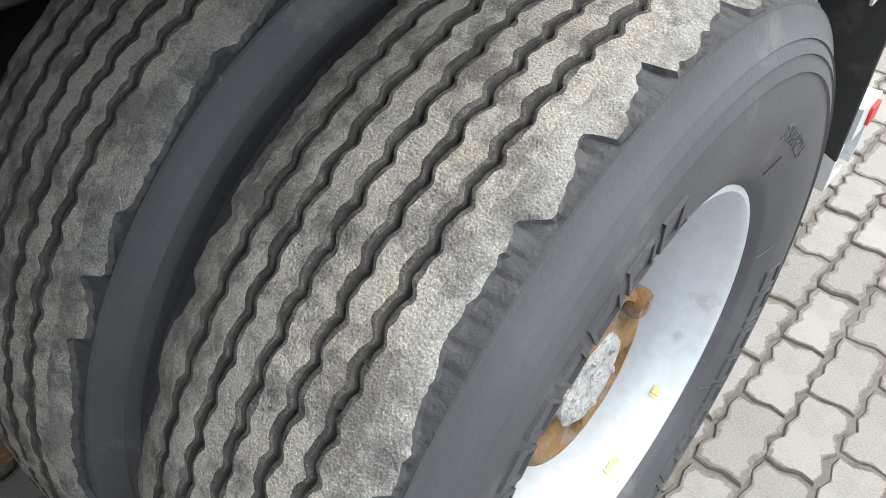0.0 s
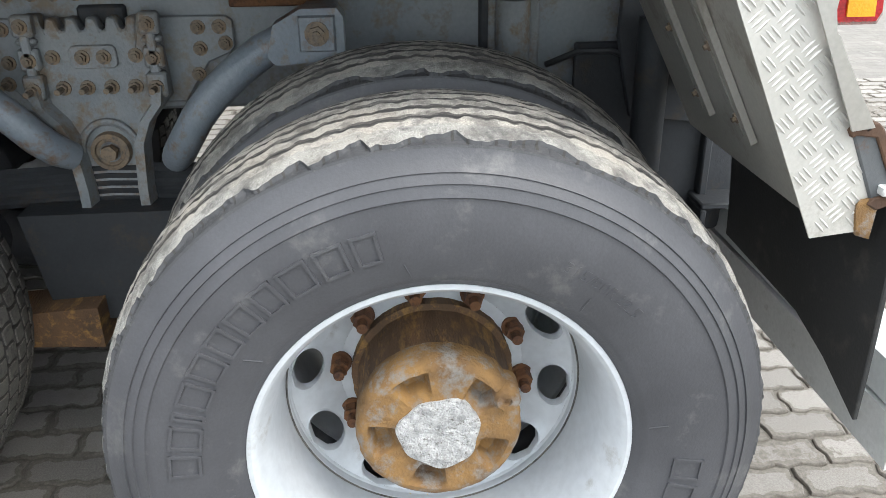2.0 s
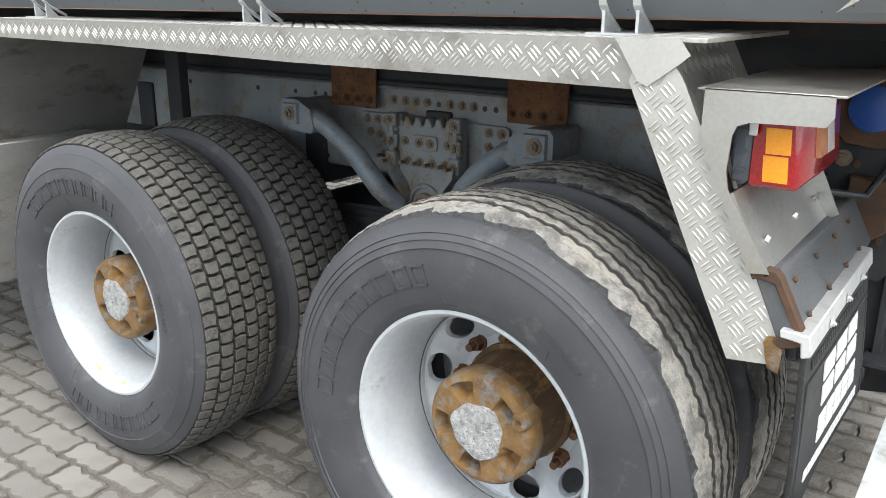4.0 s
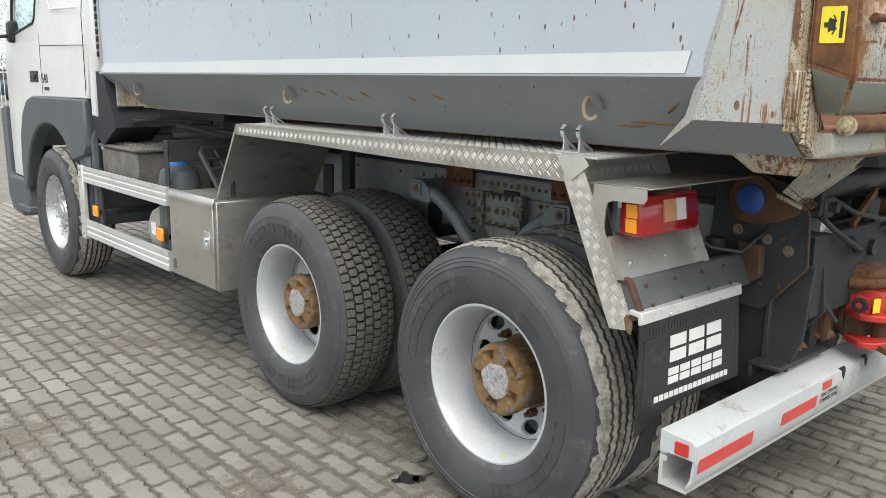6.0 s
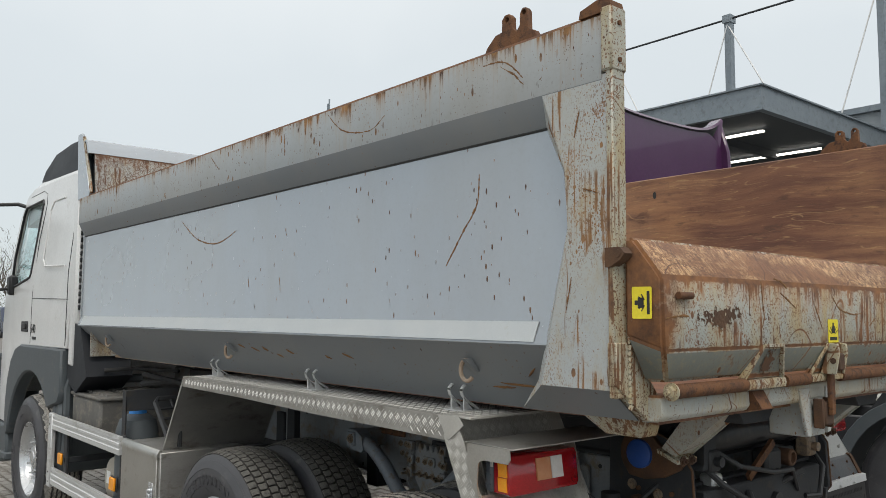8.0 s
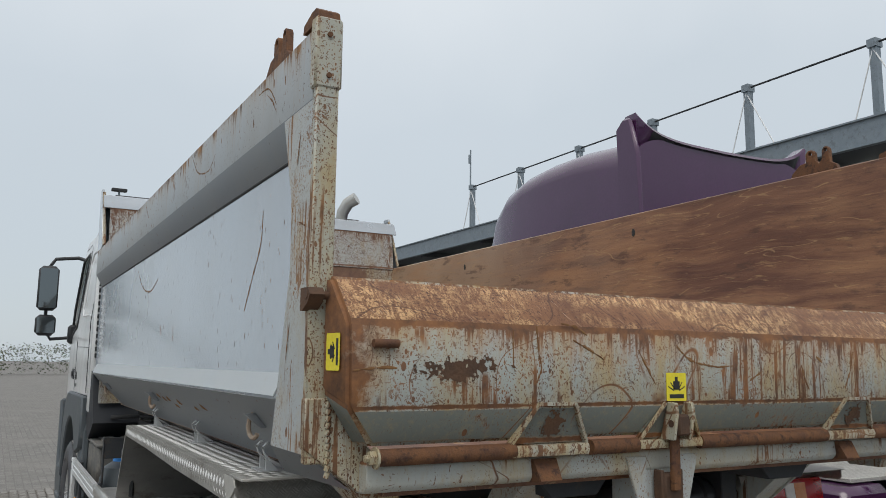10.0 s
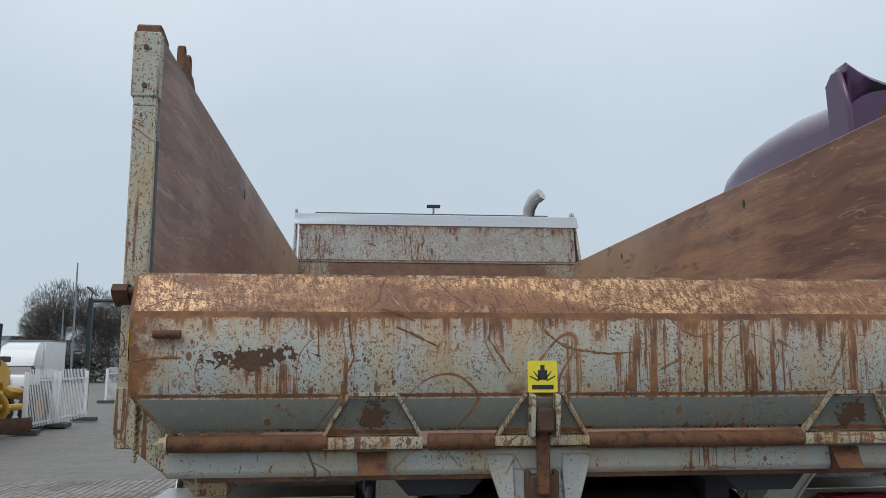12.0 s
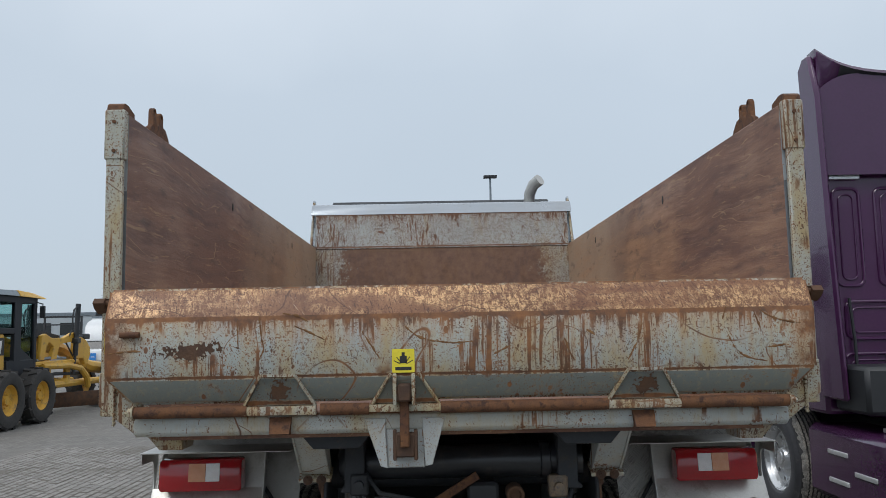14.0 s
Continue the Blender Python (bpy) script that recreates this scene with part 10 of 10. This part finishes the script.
for k in (-1, 1):
    x0 = GXC + k * 0.50
    bm = B()
    prism(bm, [(14.62, 1.86), (14.8, 1.90), (15.1, 1.80), (15.7, 1.80), (16.2, 1.93), (16.42, 1.93), (16.46, 1.80), (16.1, 1.70), (15.55, 1.66), (15.45, 1.55), (15.35, 1.30), (15.1, 1.30), (15.2, 1.6), (14.98, 1.70), (14.85, 1.62), (14.75, 1.30), (14.52, 1.30)], "x", x0 - 0.05, x0 + 0.05, 0.012)
    part("saddle_arm", bm, YEL, grader)
    bm = B()
    prism(bm, [(16.3, 1.28), (16.32, 1.78), (16.6, 1.84), (16.95, 1.74), (17.2, 1.55), (17.22, 1.35), (17.05, 1.12), (16.9, 1.12), (16.8, 1.28)], "x", x0 - 0.07, x0 + 0.05, 0.015)
    part("saddle_plate", bm, YEL, grader)
    bm = B()
    cyl(bm, (x0 + 0.1 * k, 16.22, 1.36), (x0 + 0.1 * k, 16.32, 2.64), 0.062, 14)
    cyl(bm, (x0 + 0.1 * k, 16.12, 0.9), (x0 + 0.1 * k, 16.22, 1.38), 0.035, 10)
    box(bm, x0 + 0.1 * k - 0.08, x0 + 0.1 * k + 0.08, 16.14, 16.36, 1.66, 1.80, 0.02)
    part("lift_cylinder", bm, M["dark_plastic"], grader)
    bm = B()
    tube(bm, [(x0 + 0.1 * k, 16.3, 2.58), (x0 + 0.1 * k, 16.1, 2.5), (x0 + 0.1 * k, 16.02, 2.3), (x0 + 0.08 * k, 16.08, 2.0), (x0, 15.9, 1.7), (x0, 16.25, 1.4), (x0, 16.5, 1.2)], 0.02, 6)
    part("hydraulic_hose", bm, M["dark_plastic"], grader)
    bm = B()
    box(bm, x0 - 0.05, x0 + 0.05, 16.42, 17.15, 1.80, 1.86, 0.012)
    box(bm, x0 - 0.06, x0 + 0.06, 16.78, 17.15, 1.76, 1.90, 0.02)
    part("work_lamp", bm, M["dark_plastic"], grader)
    bm = B()
    box(bm, x0 - 0.07, x0 + 0.12, 14.0, 16.4, 1.18, 1.27, 0.02)
    part("frame_beam", bm, YEL, grader)
    bm = B()
    tube(bm, [(x0 + 0.12, 14.5, 1.16), (x0 + 0.12, 15.8, 1.14), (x0 + 0.12, 16.5, 1.04), (x0 + 0.12, 16.85, 0.82), (x0 + 0.12, 16.95, 0.56)], 0.075, 8)
    part("draft_arm", bm, YEL, grader)
    bm = B()
    tube(bm, [(x0, 14.3, 0.66), (x0, 15.6, 0.70), (x0 - 0.1 * k, 18.3, 0.66)], 0.085, 8)
    box(bm, x0 - 0.05, x0 + 0.05, 14.8, 15.1, 0.66, 1.2, 0.02)
    box(bm, x0 - 0.05, x0 + 0.05, 15.9, 16.1, 0.66, 1.16, 0.02)
    part("drawbar", bm, YEL, grader)
    bm = B()
    tube(bm, [(x0 + 0.05, 14.4, 0.92), (x0 + 0.05, 15.3, 0.96), (x0 + 0.02, 16.7, 0.9)], 0.04, 8)
    part("steering_rod", bm, M["black_steel"], grader)
    bm = B()
    tube(bm, [(x0, 14.45, 1.30), (x0, 15.1, 1.34), (x0, 15.9, 1.31)], 0.035, 6)
    part("hydraulic_pipe", bm, M["galvanised"], grader)
bm = B()
lathe(bm, [(0.70, 0.42), (0.70, 0.58), (0.82, 0.58), (0.82, 0.42)], 36, ax="z", centre=(GXC, 15.9, 0), close=True)
part("circle", bm, YEL, grader)
bm = B()
t = bmesh.new()
prism(t, [(0, 0.10), (-0.07, 0.26), (-0.02, 0.46), (0.02, 0.46), (-0.03, 0.26), (0.03, 0.10)], "x", -1.7, 1.7, 0.0)
join(bm, t, 0, Matrix.Translation((GXC, 15.9, 0)) @ Matrix.Rotation(radians(50), 4, "Z"))
part("blade", bm, M["rust_dark"], grader)
for x in (GXC + 0.45, GXC - 0.45):
    grader_wheel(x, 19.0)

# white temporary fences on rubber feet
def picket_fence(p0, p1, h=1.5, n=18):
    p0, p1 = Vector((*p0, 0)), Vector((*p1, 0))
    f = thing("fence_panel", p0, "white steel picket fence panel on dark rubber feet", "fence", "white fence panels")
    d = (p1 - p0).normalized()
    ln = (p1 - p0).length
    m = Matrix.Translation(p0) @ Matrix.Rotation(math.atan2(d.y, d.x), 4, "Z")

    def add(name, bm, mat):
        bmesh.ops.transform(bm, matrix=m, verts=bm.verts)
        part(name, bm, mat, f)
    for a in (0.05, ln - 0.05):
        bm = B()
        box(bm, a - 0.05, a + 0.05, -0.05, 0.05, 0.1, h, 0.006)
        add("post", bm, M["fence_white"])
        bm = B()
        box(bm, a - 0.16, a + 0.16, -0.35, 0.35, 0, 0.12, 0.02)
        add("foot", bm, M["concrete_foot"])
    for z in (0.22, h - 0.22):
        bm = B()
        box(bm, 0.05, ln - 0.05, -0.02, 0.02, z - 0.025, z + 0.025, 0.004)
        add("rail", bm, M["fence_white"])
    for k in range(n):
        a = 0.1 + (ln - 0.2) * (k + 0.5) / n
        bm = B()
        box(bm, a - 0.017, a + 0.017, -0.032, -0.021, 0.12, h + 0.06, 0.003)
        add("picket", bm, M["fence_white"])


for a, b_ in (((-8.82, 17.6), (-8.90, 19.8)), ((-8.90, 19.95), (-8.95, 22.4)), ((-8.75, 25.3), (-6.6, 26.4)), ((-6.5, 26.5), (-4.3, 27.6)), ((-11.9, 34.0), (-11.6, 36.0))):
    picket_fence(a, b_)
for a, b_ in (((5.95, 38.6), (7.9, 39.2)), ((8.0, 39.2), (10.0, 39.8))):
    picket_fence(a, b_, 2.0, 10)

# height gantry, road sign, lamp post
g = thing("height_gantry", (-9.5, 30, 0), "dark green height limit bar on posts", "gantry")
bm = B()
tube(bm, [(-11.5, 30, 4.2), (-3.5, 30, 4.28)], 0.07, 8)
part("bar", bm, M["green_steel"], g)
for x in (-11.45, -3.6):
    bm = B()
    box(bm, x - 0.08, x + 0.08, 29.92, 30.08, 0, 4.3, 0.0)
    part("post", bm, M["green_steel"], g)
bm = B()
hull(bm, [(-11.55 + x, 29.8 + y, z) for x, z in ((-0.05, 4.72), (0.30, 4.40), (-0.02, 4.76), (0.33, 4.44)) for y in (0.0, 0.4)])
tube(bm, [(-11.45, 30, 4.25), (-11.42, 30, 4.56)], 0.03, 6)
part("solar_panel", bm, M["dark_plastic"], g)
for x, y, z1, r0 in ((-22.4, 60.0, 9.4, 0.09), (-23.4, 60.5, 5.9, 0.07)):
    g = thing("pole", (x, y, 0), "slim pale grey steel pole behind the yard", "pole", "yard poles")
    bm = B()
    tube(bm, [(x, y, 0), (x, y, z1)], r0, 10, radii=[r0, r0 * 0.6])
    part("shaft", bm, M["galvanised"], g)
    bm = B()
    cyl(bm, (x, y, 0), (x, y, 0.25), r0 * 1.8, 12, r0 * 1.3)
    part("base", bm, M["galvanised"], g)
g = thing("road_sign", (-7.1, 27, 0), "round red-ringed road sign on a post", "sign")
bm = B()
cyl(bm, (-7.1, 27, 0), (-7.1, 27, 2.3), 0.035, 10)
part("post", bm, M["galvanised"], g)
bm = B()
lathe(bm, [(26.93, 0.0), (26.93, 0.19)], 32, ax="y", centre=(-7.1, 0, 2.0))
part("face", bm, M["white_mark"], g)
bm = B()
lathe(bm, [(26.94, 0.18), (26.925, 0.19), (26.925, 0.25), (26.96, 0.25)], 32, ax="y", centre=(-7.1, 0, 2.0))
part("ring", bm, M["red_paint"], g)
bm = B()
box(bm, -7.2, -7.0, 26.922, 26.928, 1.94, 2.06, 0.0)
part("bar", bm, M["black_ink"], g)
g = thing("lamp_post", (3.5, 44, 0), "tall grey lamp post with a flat head", "street lamp")
bm = B()
tube(bm, [(3.5, 44, 0), (3.5, 44, 11.0)], 0.08, 10, radii=[0.11, 0.06])
part("pole", bm, M["galvanised"], g)
bm = B()
box(bm, 3.1, 3.9, 43.8, 44.2, 11.0, 11.15, 0.02)
part("head", bm, M["dark_plastic"], g)
g = thing("antenna_mast", (28.87, 48.34, 0), "slim grey antenna mast with a panel on its side", "mast")
bm = B()
tube(bm, [(28.87, 48.34, 0), (28.87, 48.34, 17.98)], 0.06, 8)
part("pole", bm, M["galvanised"], g)
bm = B()
box(bm, 28.70, 28.80, 48.29, 48.39, 16.9, 17.6, 0.01)
part("antenna_panel", bm, M["galvanised"], g)

# white box lorry behind the fence
van = thing("box_lorry", (-22.1, 52, 0), "white box lorry with a streamlined roof fairing", "truck")
bm = B()
box(bm, -23.35, -20.92, 52.0, 55.6, 0.85, 3.28, 0.03)
part("box_body", bm, WHITE, van)
bm = B()
for x in (-23.35, -20.92):
    box(bm, x - 0.02, x + 0.02, 51.97, 55.62, 3.22, 3.31, 0.01)
box(bm, -23.35, -20.92, 51.96, 52.0, 3.20, 3.31, 0.01)
part("box_trim", bm, M["galvanised"], van)
bm = B()
hull(bm, [(x, y, z) for x in (-23.25, -21.05) for y, z in ((49.9, 0.35), (49.85, 0.75), (50.0, 1.05), (50.35, 1.10), (51.8, 1.10), (51.8, 0.35))])
hull(bm, [(x, y, z) for x in (-23.2, -21.1) for y, z in ((50.8, 1.10), (51.0, 1.64), (51.8, 1.70), (51.8, 1.10))])
part("cab", bm, WHITE, van)
bm = B()
hull(bm, [(-22.15 + k * w, y, z) for k in (-1, 1) for w, y, z in ((1.06, 50.55, 1.64), (1.12, 51.9, 1.64), (1.10, 50.62, 1.85), (1.12, 50.8, 2.55), (1.10, 51.1, 2.88), (1.00, 51.5, 3.06), (0.98, 51.92, 3.14), (1.14, 51.92, 2.8))])
part("roof_fairing", bm, WHITE, van)
bm = B()
hull(bm, [(-22.15 + k * w, y, z) for k in (-1, 1) for w, y, z in ((1.00, 50.38, 1.10), (0.94, 50.62, 1.62), (0.94, 50.82, 1.62), (1.00, 50.80, 1.10))])
part("windscreen", bm, M["dark_glass"], van)
for x in (-23.32, -21.0):
    bm = B()
    box(bm, x - 0.10, x + 0.10, 50.45, 50.55, 1.12, 1.50, 0.03)
    part("mirror", bm, M["dark_plastic"], van)
for x in (-23.1, -21.2):
    for y in (50.9, 54.4):
        bm = B()
        lathe(bm, [(-0.12, 0.24), (-0.14, 0.44), (-0.08, 0.48), (0.08, 0.48), (0.14, 0.44), (0.12, 0.24)], 24, centre=(x, y, 0.48))
        part("tyre", bm, M["rubber"], van)
bm = B()
box(bm, -22.52, -22.1, 49.8, 49.83, 0.35, 0.82, 0.0)
part("blue_sign", bm, M["cap_blue"], van, "small blue sign on the front")
bm = B()
box(bm, -22.43, -22.19, 49.79, 49.799, 0.55, 0.60, 0.0)
part("sign_mark", bm, M["white_mark"], van)

van.location.x -= 0.4

# low flat-roofed hall and a dark rail frame behind the grader
hall = thing("hall", (-46, 80, 0), "low pale grey hall with a flat roof", "building")
bm = B()
box(bm, -62, -33.6, 76, 92, 0, 4.1, 0.0)
part("wall", bm, M["cladding_pale"], hall)
bm = B()
box(bm, -62.1, -33.5, 75.9, 92.1, 4.1, 4.4, 0.0)
part("roof_edge", bm, M["galvanised"], hall)
for k in range(9):
    bm = B()
    box(bm, -61 + 3 * k, -58.9 + 3 * k, 75.94, 76.0, 2.2, 3.4, 0.0)
    part("window", bm, M["dark_glass"], hall)
rack = thing("load_rack", (-12.9, 24, 0), "dark steel rail frame standing behind the grader", "rack")
for x in (-13.5, -12.24):
    bm = B()
    box(bm, x - 0.03, x + 0.03, 23.97, 24.03, 0, 2.56, 0.004)
    part("upright", bm, M["black_steel"], rack)
for z in (2.26, 2.54):
    bm = B()
    box(bm, -13.47, -12.27, 23.975, 24.025, z - (0.035 if z > 2.4 else 0.015), z + 0.03, 0.004)
    part("rail", bm, M["black_steel"], rack)

# parked car far ahead of the cab
car = thing("parked_car", (12.4, 62, 0), "dark blue parked estate car", "car")
bm = B()
prism(bm, [(60, 0.35), (60, 1.15), (60.5, 1.35), (61.0, 2.15), (63.5, 2.2), (64.3, 1.4), (65.5, 1.25), (65.6, 0.35)], "x", 10.0, 12.4, 0.1)
part("body", bm, M["car_blue"], car)
bm = B()
hull(bm, [(x, y, z) for x in (10.2, 12.2) for y, z in ((60.5, 1.4), (60.88, 2.05), (60.9, 2.05), (60.55, 1.4))])
part("rear_window", bm, M["dark_glass"], car)
bm = B()
box(bm, 10.7, 11.5, 59.97, 60.0, 0.85, 1.0, 0)
part("number_plate", bm, M["yellow_label"], car)
for x in (10.1, 12.3):
    for y in (61, 64.5):
        bm = B()
        cyl(bm, (x - 0.12, y, 0.4), (x + 0.12, y, 0.4), 0.4, 20)
        part("tyre", bm, M["rubber"], car)


for ob in (building, grader, van, car, hall, rack):
    ob.location.z += GROUND


# bare winter trees and a hedge along the boundary
def bare_tree(x, y, h, seed, wide=0.42):
    """A trunk that forks into limbs, under a rounded crown of many thin twigs with gaps."""
    tr = thing("tree", (x, y, 0), "bare winter tree with a fine dense crown", "tree", "bare trees")
    r1 = random.Random(seed)
    trunk, crown_ = B(), B()
    mid = Vector((x, y, h * 0.60))
    rad = Vector((h * wide, h * wide, h * 0.42))

    def limb(p, d, ln, r, depth):
        pts, q = [p], d
        for k in range(3):
            q = (q + Vector((r1.uniform(-0.18, 0.18), r1.uniform(-0.18, 0.18), r1.uniform(-0.05, 0.12)))).normalized()
            pts.append(pts[-1] + q * ln / 3)
        tube(trunk, pts, r, 5, radii=[max(q_, 0.012) for q_ in (r, r * 0.85, r * 0.72, r * 0.55)])
        if depth == 3:
            return
        for k in range(3 if depth else 5):
            a, tilt = r1.uniform(0, math.tau), r1.uniform(0.35, 0.85)
            side = q.orthogonal().normalized()
            side.rotate(Matrix.Rotation(a, 3, q))
            limb(pts[r1.choice((2, 3, 3))], (q * math.cos(tilt) + side * math.sin(tilt) + Vector((0, 0, 0.15))).normalized(), ln * r1.uniform(0.62, 0.8), r * 0.52, depth + 1)
    limb(Vector((x, y, 0)), Vector((0, 0, 1)), h * 0.30, h * 0.020, 0)
    for k in range(11000 if y < 80 and x < -22 else 4200 if y < 80 else 900):
        d = Vector((r1.gauss(0, 1), r1.gauss(0, 1), r1.gauss(0, 1))).normalized()
        f = r1.random() ** 0.55
        p = mid + Vector((d.x * rad.x, d.y * rad.y, d.z * rad.z)) * f
        if noise.noise(p * (5.0 / h)) < -0.16 - 0.1 * (1 - f):
            continue
        way = (d + Vector((r1.uniform(-0.7, 0.7), r1.uniform(-0.7, 0.7), r1.uniform(0.0, 0.9)))).normalized()
        ln = r1.uniform(0.03, 0.075) * h
        side = way.orthogonal().normalized() * r1.uniform(0.0012, 0.0026) * h
        side.rotate(Matrix.Rotation(r1.uniform(0, 3.1), 3, way))
        q = p + way * ln * 0.55 + Vector((0, 0, 0.1 * ln))
        vs = [crown_.verts.new(c) for c in (p - side, p + side, q + side * 0.7, q - side * 0.7, p + way * ln)]
        crown_.faces.new((vs[0], vs[1], vs[2], vs[3]))
        crown_.faces.new((vs[3], vs[2], vs[4]))
    part("trunk", trunk, M["bark"], tr)
    part("crown", crown_, M["twigs"], tr)


for k, (x, y, h, wide) in enumerate(((-29.2, 76, 9.4, 0.36), (-31.3, 77.5, 7.4, 0.28), (-26.6, 77, 8.8, 0.36), (-24.2, 76, 7.8, 0.32), (-20.5, 78, 7.4, 0.38), (-16.5, 77, 7.0, 0.4), (22, 90, 12, 0.42), (16, 85, 10, 0.42), (27, 95, 12, 0.42), (32, 88, 11, 0.42))):
    bare_tree(x, y, h, 40 + k, wide)


def thicket(name, x0, x1, y0, y1, h, n, seed, label, bare=False):
    """A dense bush of thin stems and small leaves."""
    r1 = random.Random(seed)
    bm = B()
    for k in range(n):
        x, y = r1.uniform(x0, x1), r1.uniform(y0, y1)
        f = math.sin(math.pi * (x - x0) / (x1 - x0)) ** 0.5
        z = r1.uniform(0.0, 1.0) ** 0.7 * h * (0.55 + 0.45 * f) * r1.uniform(0.8, 1.05)
        a, s = r1.uniform(0, math.tau), r1.uniform(0.06, 0.2)
        p = Vector((x, y, z))
        u = Vector((math.cos(a), math.sin(a), r1.uniform(-0.6, 0.9))) * s
        w = Vector((-math.sin(a), math.cos(a), r1.uniform(-0.5, 0.5))) * s * 0.6
        if bare:
            u, w = (u + Vector((0, 0, 0.22))) * 1.9, w.normalized() * 0.014
        vs = [bm.verts.new(p + c) for c in (-u, w, u, -w)]
        bm.faces.new(vs)
    return solo(name, bm, M["twigs" if bare else "hedge"], label, "hedge", "stuff")


thicket("hedge", -33, -6, 79, 84, 3.4, 20000, 7, "dark evergreen hedge behind the yard")
thicket("hedge", -12, 60, 98, 106, 4.0, 11500, 12, "far hedge beyond the yard")

# ---- pavers, last ----
tagged(solo("paving_blocks", rest, M["paver"], "worn grey concrete paving blocks with toothed edges", "paving", "stuff"), kind="stuff")
paved_strip = thing("pavement", (0, 0, 0), "strip of worn grey concrete paving blocks beside the truck", "paving", kind="structure")
shapes = []
for s in range(6):
    bm = B()
    paver_bm(bm, 0, 0, (0, 0, 0), ROW, LEN, 9000 + s, 0.0)
    shapes.append(mesh_of("paver", bm, M["paver"]))
for k, (x, y, tilt) in enumerate(singles):
    ob = new("paver", shapes[k % 6])
    ob.parent = paved_strip
    ob.location = (x, y, GROUND + tilt[2])
    ob.rotation_euler = (tilt[1], -tilt[0], 0)
bm = B()
r1 = random.Random(6)
for dx, dy, rr in ((0, 0, 0.045), (0.035, -0.03, 0.03), (-0.05, 0.02, 0.02), (0.02, 0.05, 0.016)):
    ring = [bm.verts.new((-1.27 + dx + rr * (0.7 + 0.5 * r1.random()) * math.cos(math.tau * k / 14), 0.39 + dy + rr * (0.7 + 0.5 * r1.random()) * math.sin(math.tau * k / 14), GROUND + 0.0045)) for k in range(14)]
    bm.faces.new(ring)
solo("oil_stain", bm, M["flap_rubber"], "black oily stain on the paving", "stain", "stuff")
